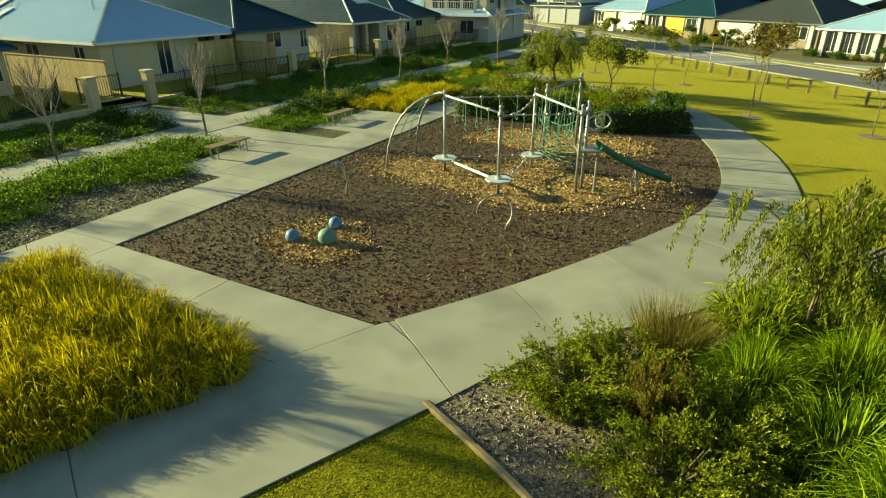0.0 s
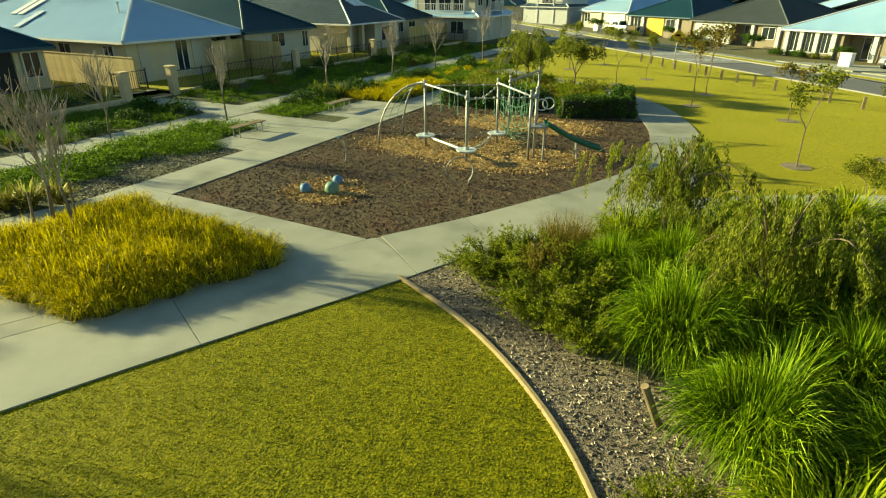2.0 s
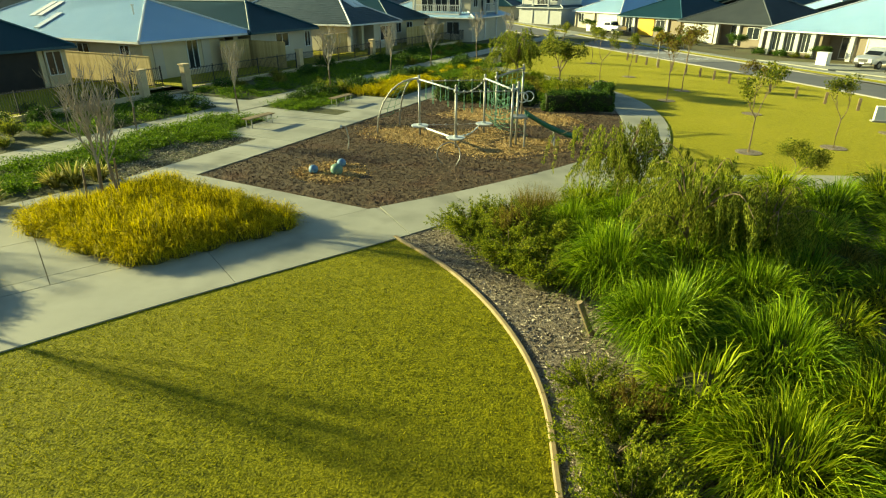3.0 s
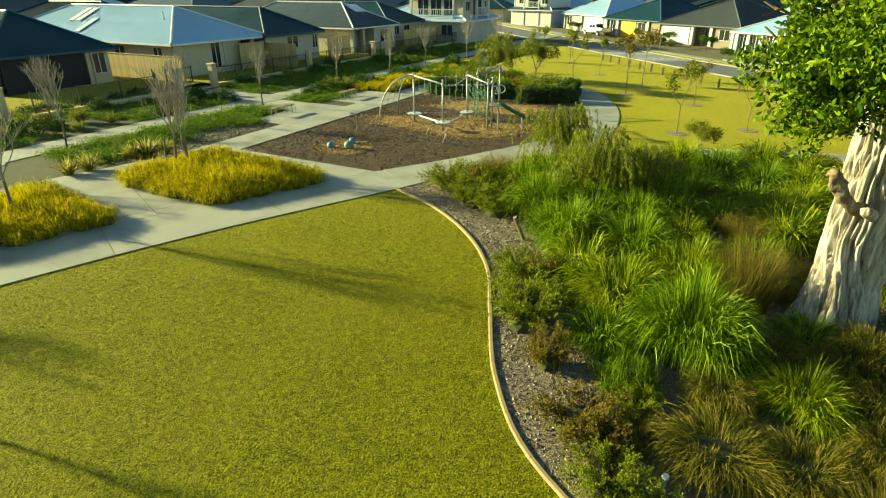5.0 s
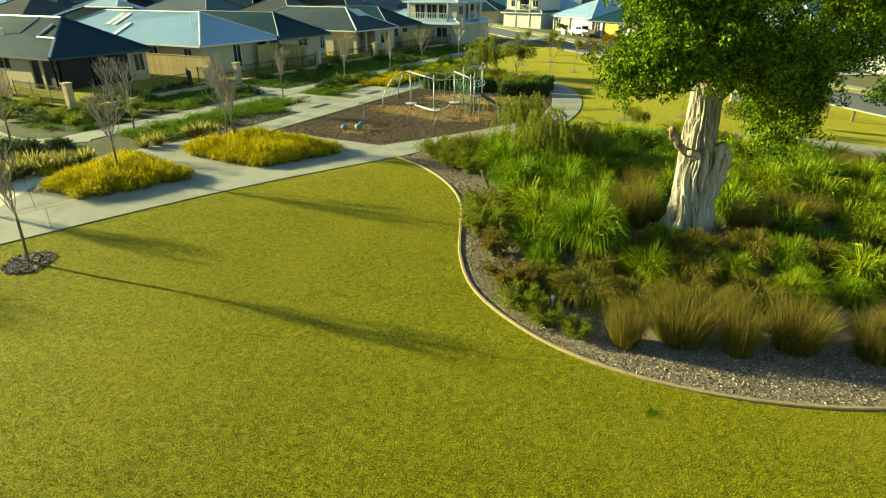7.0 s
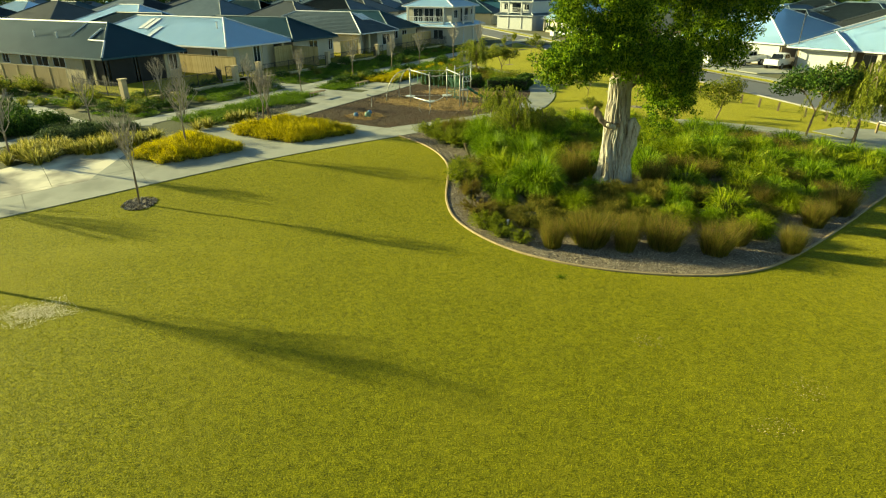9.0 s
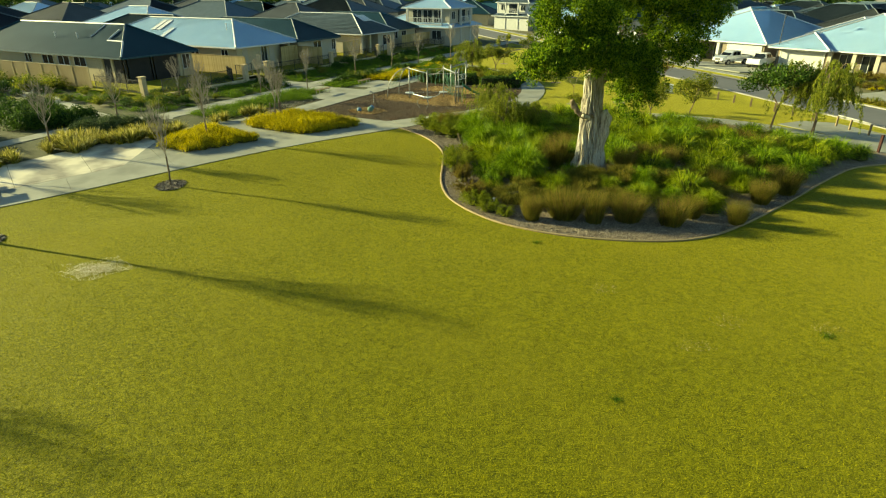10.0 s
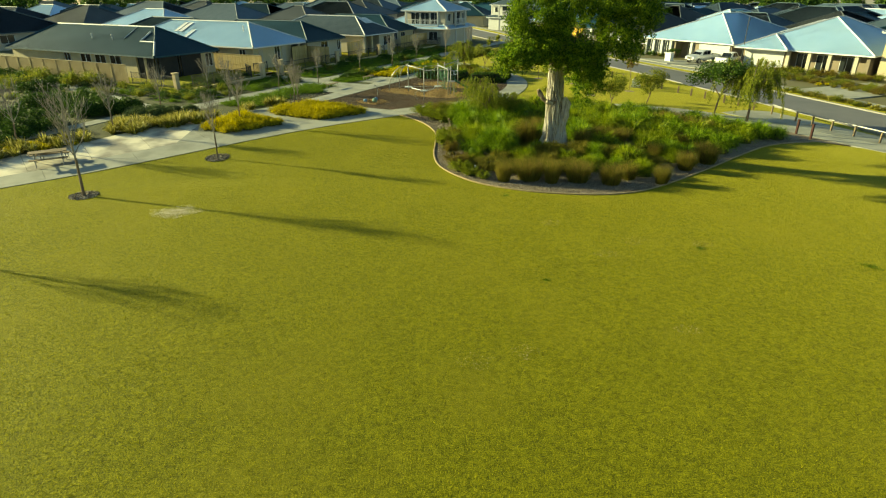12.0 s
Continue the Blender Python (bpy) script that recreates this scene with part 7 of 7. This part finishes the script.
pop.matrix_basis = Matrix.Translation(ground_at(4.75, -6.7))
# stakes round the pair of trees in the first grass bed
for x, y, a in ((-9.05, 8.35, 0.1), (-8.2, 8.6, -0.12), (-8.6, 9.3, 0.05)):
    s = tagged(part("tree_stake", rod([(0, 0, -0.1), (a, 0.05, 1.35)], 0.03, 8), M["brown_trunk"]), "slim timber stake beside a young tree", "stake", "tree stakes")
    s.matrix_basis = Matrix.Translation(ground_at(x, y, 0.04))

sign = thing("road_sign", ground_at(19.9, 44.0), 0, "yellow diamond road hump warning sign on a pole", "road sign")
part("pole", rod([(0, 0, -0.1), (0, 0, 2.6)], 0.035, 8), M["steel"], sign)
face = part("plate", block(-0.36, -0.012, -0.36, 0.36, 0.012, 0.36, 0.01), M["yellow"], sign, "yellow diamond plate")
face.matrix_basis = Matrix.Translation((0, -0.05, 2.45)) @ Matrix.Rotation(radians(45), 4, "Y")
bm = bmesh.new()
vs = [bm.verts.new((0.26 * math.cos(math.pi * k / 10), 0, 0.16 * math.sin(math.pi * k / 10))) for k in range(11)]
bm.faces.new(vs)
bmesh.ops.solidify(bm, geom=bm.faces[:], thickness=0.008)
hump = part("symbol", bm, M["iron"], sign, "black hump symbol")
hump.location = (0, -0.075, 2.4)
for (x, y, h) in ((30.4, 64.5, 2.3),):
    s2 = thing("road_sign", ground_at(x, y), -60, "back of a small street sign on a pole", "road sign")
    part("pole", rod([(0, 0, -0.1), (0, 0, h)], 0.035, 8), M["steel"], s2)
    part("plate", block(-0.2, -0.01, h - 0.5, 0.2, 0.01, h, 0.005), M["steel"], s2)
M["lamp_steel"] = material("dark_grey_steel", [(0.05, 0.055, 0.06), (0.08, 0.085, 0.09)], 3, 40, 0.5, 0.03, metal=0.3, depth=0.001)
lamp = thing("street_lamp", ground_at(45.6, 43.6), -10, "tall dark street lamp with one outreach arm", "street lamp")
part("pole", rod([(0, 0, -0.1), (0, 0, 3.0), (0, 0, 6.6)], [0.08, 0.06, 0.045], 10), M["lamp_steel"], lamp)
part("arm", rod(spline([(0, 0, 5.7), (0.25, 0, 6.3), (0.8, 0, 6.58), (1.9, 0, 6.62)], 4), 0.035, 8), M["lamp_steel"], lamp)
part("lantern", block(1.75, -0.13, 6.5, 2.4, 0.13, 6.64, 0.03), M["lamp_steel"], lamp)
cab = thing("power_kiosk", ground_at(38.0, 49.9), -60, "small pale green-white power kiosk beside a driveway", "power kiosk")
part("cabinet", block(-0.5, -0.35, 0, 0.5, 0.35, 1.15, 0.03), M["board"], cab)
part("lid", block(-0.54, -0.39, 1.152, 0.54, 0.39, 1.22, 0.02), M["board"], cab)
box_w = thing("power_kiosk", ground_at(26.0, 92.0), -60, "small pale power kiosk on the far verge", "power kiosk")
part("cabinet", block(-0.5, -0.35, 0, 0.5, 0.35, 1.1, 0.03), M["board"], box_w)
# paved hump across the road, with painted bars
hump_line = [p for p in flat(spline(ROAD_MID[15:30], 4)) if 49.5 < p[1] < 58.5]
tagged(part("road_hump", flat_sheet(ribbon(shifted(hump_line, -3.3), 6.6), -0.005, 0.05), M["kerb"]), "pale paved speed hump across the road", "speed hump", kind="structure")
for j in range(6):
    c = Vector((25.1, 54.2, 0)) + Vector((0.94, 0.33, 0)) * (j * 1.0 - 2.5)
    for side in (-1, 1):
        m = c + Vector((-0.33, 0.94, 0)) * side * 2.6
        poly = [(m.x - 0.33 * u + 0.94 * v, m.y + 0.94 * u + 0.33 * v) for u, v in ((-0.9, -0.22), (-0.9, 0.22), (0.9, 0.22), (0.9, -0.22))]
        tagged(part("road_marking", flat_sheet(poly, 0.001), M["white_paint"]), "white painted bar of a road hump", "road marking", kind="structure")


# ---- parked utes ----
def ute(x, y, turn, paint, label, tray=True):
    """A dual-cab pickup; its nose points along its own +x."""
    u = thing("ute", ground_at(x, y, 0.05), turn, label, "car", "parked cars")
    w = 0.9

    def loft(name, rings, mat, parent, label=""):
        bm = bmesh.new()
        vr = [[bm.verts.new(p) for p in r] for r in rings]
        for a, b in zip(vr, vr[1:]):
            for k in range(len(a)):
                bm.faces.new((a[k], a[(k + 1) % len(a)], b[(k + 1) % len(a)], b[k]))
        bm.faces.new(vr[0][::-1])
        bm.faces.new(vr[-1])
        bmesh.ops.recalc_face_normals(bm, faces=bm.faces[:])
        bmesh.ops.bevel(bm, geom=bm.edges[:], offset=0.025, segments=1, affect="EDGES")
        return part(name, bm, mat, parent, label)

    def sec(xx, lo, hi, half):
        return [(xx, -half, lo), (xx, half, lo), (xx, half, (lo + hi) / 2), (xx, half * 0.95, hi), (xx, -half * 0.95, hi), (xx, -half, (lo + hi) / 2)]
    body = loft("body", [sec(-2.6, 0.55, 1.1, 0.86), sec(-2.5, 0.45, 1.16, w), sec(1.1, 0.42, 1.14, w), sec(2.2, 0.45, 1.08, w), sec(2.6, 0.5, 0.92, 0.8)], paint, u)
    loft("cabin", [sec(-0.85, 1.1, 1.12, 0.82), sec(-0.75, 1.1, 1.72, 0.74), sec(0.55, 1.1, 1.74, 0.74), sec(1.35, 1.08, 1.14, 0.8)], paint, u)
    for yy in (-1, 1):
        for a, b in ((-0.62, 0.0), (0.08, 0.72)):
            bm = bmesh.new()
            v = [bm.verts.new(p) for p in ((a, yy * 0.80, 1.18), (b + (0.15 if b > 0.5 else 0), yy * 0.80, 1.18), (b - (0.2 if b > 0.5 else 0), yy * 0.742, 1.62), (a, yy * 0.742, 1.62))]
            bm.faces.new(v)
            bmesh.ops.solidify(bm, geom=bm.faces[:], thickness=0.02)
            part("side_window", bm, M["glass"], u)
    for a, b, name in ((1.38, 0.62, "windscreen"), (-0.90, -0.78, "rear_window")):
        bm = bmesh.new()
        v = [bm.verts.new(p) for p in ((a, -0.7, 1.17), (a, 0.7, 1.17), (b, 0.64, 1.66), (b, -0.64, 1.66))]
        bm.faces.new(v)
        bmesh.ops.solidify(bm, geom=bm.faces[:], thickness=0.03)
        part(name, bm, M["glass"], u)
    part("tray_liner", block(-2.42, -0.72, 1.155, -1.0, 0.72, 1.175), M["dark"], u)
    for xx in (-1.55, 1.6):
        for yy in (-0.84, 0.84):
            bm = bmesh.new()
            bmesh.ops.create_cone(bm, cap_ends=True, segments=20, radius1=0.37, radius2=0.37, depth=0.25, matrix=Matrix.Translation((xx, yy, 0.34)) @ Matrix.Rotation(math.pi / 2, 4, "X"))
            wheel = part("wheel", bm, M["dark"], u, "black tyre")
            bm = bmesh.new()
            bmesh.ops.create_cone(bm, cap_ends=True, segments=14, radius1=0.22, radius2=0.22, depth=0.27, matrix=Matrix.Translation((xx, yy, 0.34)) @ Matrix.Rotation(math.pi / 2, 4, "X"))
            part("rim", bm, M["steel"], wheel)
    for yy in (-0.62, 0.62):
        part("headlight", block(2.45, yy - 0.16, 0.78, 2.585, yy + 0.16, 0.92, 0.02), M["trim"], u)
        part("tail_light", block(-2.60, yy * 1.25 - 0.07, 0.8, -2.5, yy * 1.25 + 0.07, 1.05, 0.015), M["red_timber"], u)
    part("grille", block(2.55, -0.42, 0.62, 2.615, 0.42, 0.88, 0.02), M["iron"], u)
    part("bumper", block(2.45, -0.82, 0.42, 2.68, 0.82, 0.6, 0.04), M["iron"], u)
    part("plate", block(2.681, -0.2, 0.46, 2.69, 0.2, 0.56), M["board"], u)
    part("tailgate", block(-2.64, -0.78, 0.6, -2.605, 0.78, 1.12, 0.01), paint, u)
    bm = bmesh.new()
    tube(bm, spline([(-0.98, -0.66, 1.15), (-0.98, -0.6, 1.7), (-0.98, 0.6, 1.7), (-0.98, 0.66, 1.15)], 3), 0.035, 6)
    part("sports_bar", bm, M["trim"], u)


M["car_white"] = material("white_car_paint", [(0.72, 0.72, 0.70), (0.78, 0.78, 0.76)], 1, 20, 0.25, 0.0, spec=0.6)
M["car_silver"] = material("silver_car_paint", [(0.44, 0.47, 0.5), (0.5, 0.53, 0.56)], 1, 20, 0.3, 0.0, metal=0.5, spec=0.6)
ute(42.2, 48.2, 205, M["car_silver"], "silver dual-cab ute parked nose to the road")
ute(44.6, 45.0, 40, M["car_white"], "white dual-cab ute parked with its tail to the road")
ute(28.2, 88.0, 115, M["car_silver"], "silver ute parked far down the street")


# ---- picnic table ----
def picnic_table(x, y, turn):
    t = thing("picnic_table", ground_at(x, y, 0.025), turn, "weathered timber picnic table with fixed benches", "picnic table")
    for k in range(5):
        part("table_board", block(-1.0, -0.37 + 0.15 * k, 0.72, 1.0, -0.37 + 0.15 * k + 0.138, 0.765, 0.006), M["old_timber"], t)
    for sy in (-1, 1):
        for k in range(2):
            y0 = sy * 0.72 - 0.145 + 0.15 * k
            part("bench_board", block(-1.0, y0, 0.42, 1.0, y0 + 0.138, 0.46, 0.006), M["old_timber"], t)
    for sx in (-0.7, 0.7):
        bm = bmesh.new()
        tube(bm, [(sx, -0.62, -0.02), (sx, -0.25, 0.70)], 0.035, 6)
        tube(bm, [(sx, 0.62, -0.02), (sx, 0.25, 0.70)], 0.035, 6)
        box(bm, sx - 0.03, -0.84, 0.36, sx + 0.03, 0.84, 0.415)
        box(bm, sx - 0.03, -0.36, 0.66, sx + 0.03, 0.36, 0.715)
        part("leg_frame", bm, M["steel"], t)


picnic_table(-20.8, -4.6, 30)

# ---- trees of the distance ----
t, c = leafy_tree_meshes(350, 7.0, 0.6, 0.25, 0.42, 40, 1.25, 0.14, 0.0, 3, 2)
model("far0", "distant_tree", [("trunk", t, M["brown_trunk"]), ("crown", c, M["leaf_dark"])], "dark green tree among distant roofs", "tree", "trees towards the horizon")
rnd = random.Random(21)
for i in range(300):
    a = rnd.uniform(-62, 48)
    d = rnd.uniform(150, 420) if i > 225 else rnd.uniform(420, 1000)
    x, y = d * math.sin(radians(a)), d * math.cos(radians(a))
    if min(math.hypot(x - p, y - q) for p, q in ROAD_MID) < 9:
        continue
    w = rnd.uniform(0.7, 1.2) + d / 420
    plant("far0", x, y, None, w, w * rnd.uniform(0.7, 1.0))


# ---- loose chips, bark and turf ----
def np_gz(x, y):
    def sm(k):
        k = np.clip(k, 0, 1)
        return k * k * (3 - 2 * k)
    a, b = sm((4 - y) / 13), sm((x - 12) / 30)
    return -0.68 * a - 0.12 * a * sm((-x - 4) / 10) - 0.85 * b * (1 - a)


def np_inside(x, y, poly):
    hit = np.zeros(len(x), bool)
    for (ax, ay), (bx, by) in zip(poly, poly[1:] + poly[:1]):
        if ay == by:
            continue
        hit ^= ((ay > y) != (by > y)) & (x < (bx - ax) * (y - ay) / (by - ay) + ax)
    return hit


def litter(name, region, n, size, mat, label, seed, lift=0.012, without=(), long=2.6):
    """Loose flakes lying every way over a region."""
    g = np.random.default_rng(seed)
    px_ = np.array(region)
    x = g.uniform(px_[:, 0].min(), px_[:, 0].max(), n)
    y = g.uniform(px_[:, 1].min(), px_[:, 1].max(), n)
    keep = np_inside(x, y, region)
    for w in without:
        keep &= ~(np_inside(x, y, w) & (g.uniform(0, 1, n) < 0.94))
    x, y = x[keep], y[keep]
    m = len(x)
    a, tilt, s = g.uniform(0, 2 * np.pi, m), g.normal(0, 0.45, (m, 2)), size * g.uniform(0.5, 1.5, m)
    z = np_gz(x, y) + lift + s * 0.25
    u = np.stack([np.cos(a) * long / 2, np.sin(a) * long / 2, tilt[:, 0]], 1) * s[:, None] * 0.8
    v = np.stack([-np.sin(a) * 0.5, np.cos(a) * 0.5, tilt[:, 1]], 1) * s[:, None]
    p = np.stack([x, y, z], 1)
    me = quads_to_mesh(name, np.stack([p - u - v, p + u - v, p + u + v, p - u + v], 1))
    tagged(mesh_part(name, me, mat), label, "mulch", kind="stuff")


M["bark_flake"] = material("bark_flakes", [(0.055, 0.034, 0.02), (0.10, 0.066, 0.04), (0.155, 0.105, 0.065)], 3, 20, 0.95, 0.0, by_island=0.7)
M["chip_flake"] = material("wood_chip_flakes", [(0.20, 0.12, 0.04), (0.40, 0.255, 0.10), (0.58, 0.40, 0.18)], 3, 20, 0.9, 0.0, by_island=0.7)
M["mulch_flake"] = material("mulch_flakes", [(0.06, 0.046, 0.034), (0.20, 0.165, 0.12), (0.42, 0.36, 0.27)], 3, 20, 0.95, 0.0, by_island=0.9)
litter("bark_flakes", PLAY_EDGE, 110000, 0.017, M["bark_flake"], "loose dark bark flakes over the playground", 1, 0.004, CHIPS)
for k, patch in enumerate(CHIPS):
    litter("chip_flakes", patch, (6500, 22000, 13000)[k], 0.02, M["chip_flake"], "loose fresh wood chips of the softfall", 2 + k, 0.016)
wide = [[(x + (x - c[0]) * 0.16, y + (y - c[1]) * 0.16) for x, y in patch] for patch, c in zip(CHIPS, CHIP_MIDDLES)]
for k, patch in enumerate(wide):
    litter("chip_flakes", patch, (1500, 4600, 3000)[k], 0.02, M["chip_flake"], "stray wood chips scattered over dark bark", 12 + k, 0.008, [CHIPS[k]])
litter("mulch_flakes", [(x, y) for x, y in bed if x < 20.5], 230000, 0.0115, M["mulch_flake"], "loose grey mulch flakes in the bed", 6, 0.012, (), 4.5)
litter("mulch_flakes", quad(-1.5, 1.95, 5.2, 4.8), 16000, 0.0135, M["mulch_flake"], "loose grey mulch flakes in the verge", 7, 0.006, (), 4.5)


for x, y in ((-11.05, -3.8), (-16.0, -10.0), (-21.2, -16.4)):
    litter("mulch_flakes", [(x + 0.74 * math.cos(a * 0.4), y + 0.74 * math.sin(a * 0.4)) for a in range(16)], 1500, 0.024, M["mulch_flake"], "loose mulch at a young tree's foot", int(50 - x), 0.02)


def turf(name, region, n, h, width, lean, seed, label, thin=None):
    """Short upright blades of mown grass over a region; thin: an ellipse (x, y, rx, ry) beyond which they grow sparser."""
    g = np.random.default_rng(seed)
    r = np.array(region)
    x, y = g.uniform(max(-32, r[:, 0].min()), min(38, r[:, 0].max()), n), g.uniform(max(-38, r[:, 1].min()), r[:, 1].max(), n)
    keep = np_inside(x, y, region)
    if thin:
        keep &= ((x - thin[0]) / thin[2]) ** 2 + ((y - thin[1]) / thin[3]) ** 2 < g.uniform(0.25, 1.9, n)
    x, y = x[keep], y[keep]
    m = len(x)
    hh = h * g.uniform(0.5, 1.4, m)
    a, w = g.uniform(0, 2 * np.pi, m), width * g.uniform(0.6, 1.4, m)
    p = np.stack([x, y, np_gz(x, y) - 0.004], 1)
    e = np.stack([np.cos(a) * w, np.sin(a) * w, np.zeros(m)], 1) / 2
    top = p + np.stack([g.normal(0, lean, m) * hh, g.normal(0, lean, m) * hh, hh], 1)
    tagged(mesh_part(name, quads_to_mesh(name, None, np.stack([p - e, p + e, top], 1)), M["turf"]), label, "grass", kind="stuff")


M["turf"] = material("grass_blades", [(0.10, 0.112, 0.006), (0.205, 0.20, 0.008), (0.33, 0.305, 0.016)], 0.5, 3, 0.8, 0.0, by_island=0.6, translucent=0.4, mix=0.4, spec=0.1)
turf("turf", main_lawn, 1500000, 0.036, 0.014, 0.7, 3, "short yellow-green mown grass blades of the lawn", (-1, -12, 22, 27))


# ---- worn places ----
M["pale_flake"] = material("pale_sand_flecks", [(0.55, 0.50, 0.36), (0.78, 0.73, 0.58)], 3, 20, 0.95, 0.0, by_island=0.8, translucent=0.45)
M["dry_flake"] = material("dry_grass_flecks", [(0.26, 0.21, 0.09), (0.44, 0.37, 0.19)], 3, 20, 0.95, 0.0, by_island=0.8)


def worn_patch(x, y, rx, ry, n, mat, label, seed):
    outline = [(x + rx * math.cos(k * 0.45) * (1 + 0.25 * math.sin(k * 2.3 + seed)), y + ry * math.sin(k * 0.45) * (1 + 0.25 * math.cos(k * 1.7 + seed))) for k in range(14)]
    litter("worn_patch", outline, n, 0.011, mat, label, 40 + seed, 0.022, (), 1.8)


for j, (rx, ry, n) in enumerate(((1.35, 0.85, 2600), (1.0, 0.6, 3200), (0.6, 0.38, 2200))):
    worn_patch(-10.2, -12.7, rx, ry, n, M["pale_flake"], "bare sandy patch worn into the lawn", 1 + j)
for k, (x, y, r) in enumerate(((10.1, -23.9, 0.45), (3.3, -25.4, 0.6), (4.8, -25.0, 0.5), (10.7, -16.9, 0.6), (13.4, -17.4, 0.5), (9.2, -18.2, 0.5), (7.6, -14.8, 0.5))):
    worn_patch(x, y, r, r * 0.7, int(420 * r), M["dry_flake"], "small dry worn spot in the lawn", 5 + k)
for k, (x, y, r) in enumerate(((13.2, -17.8, 0.4), (6.3, -20.4, 0.25), (19.0, -19.6, 0.5), (6.0, -10.9, 0.3))):
    plant("cover%d" % (k % 3), x, y, None, r * 0.7, 0.10, 0.0, "low dark green weed patch in the lawn")
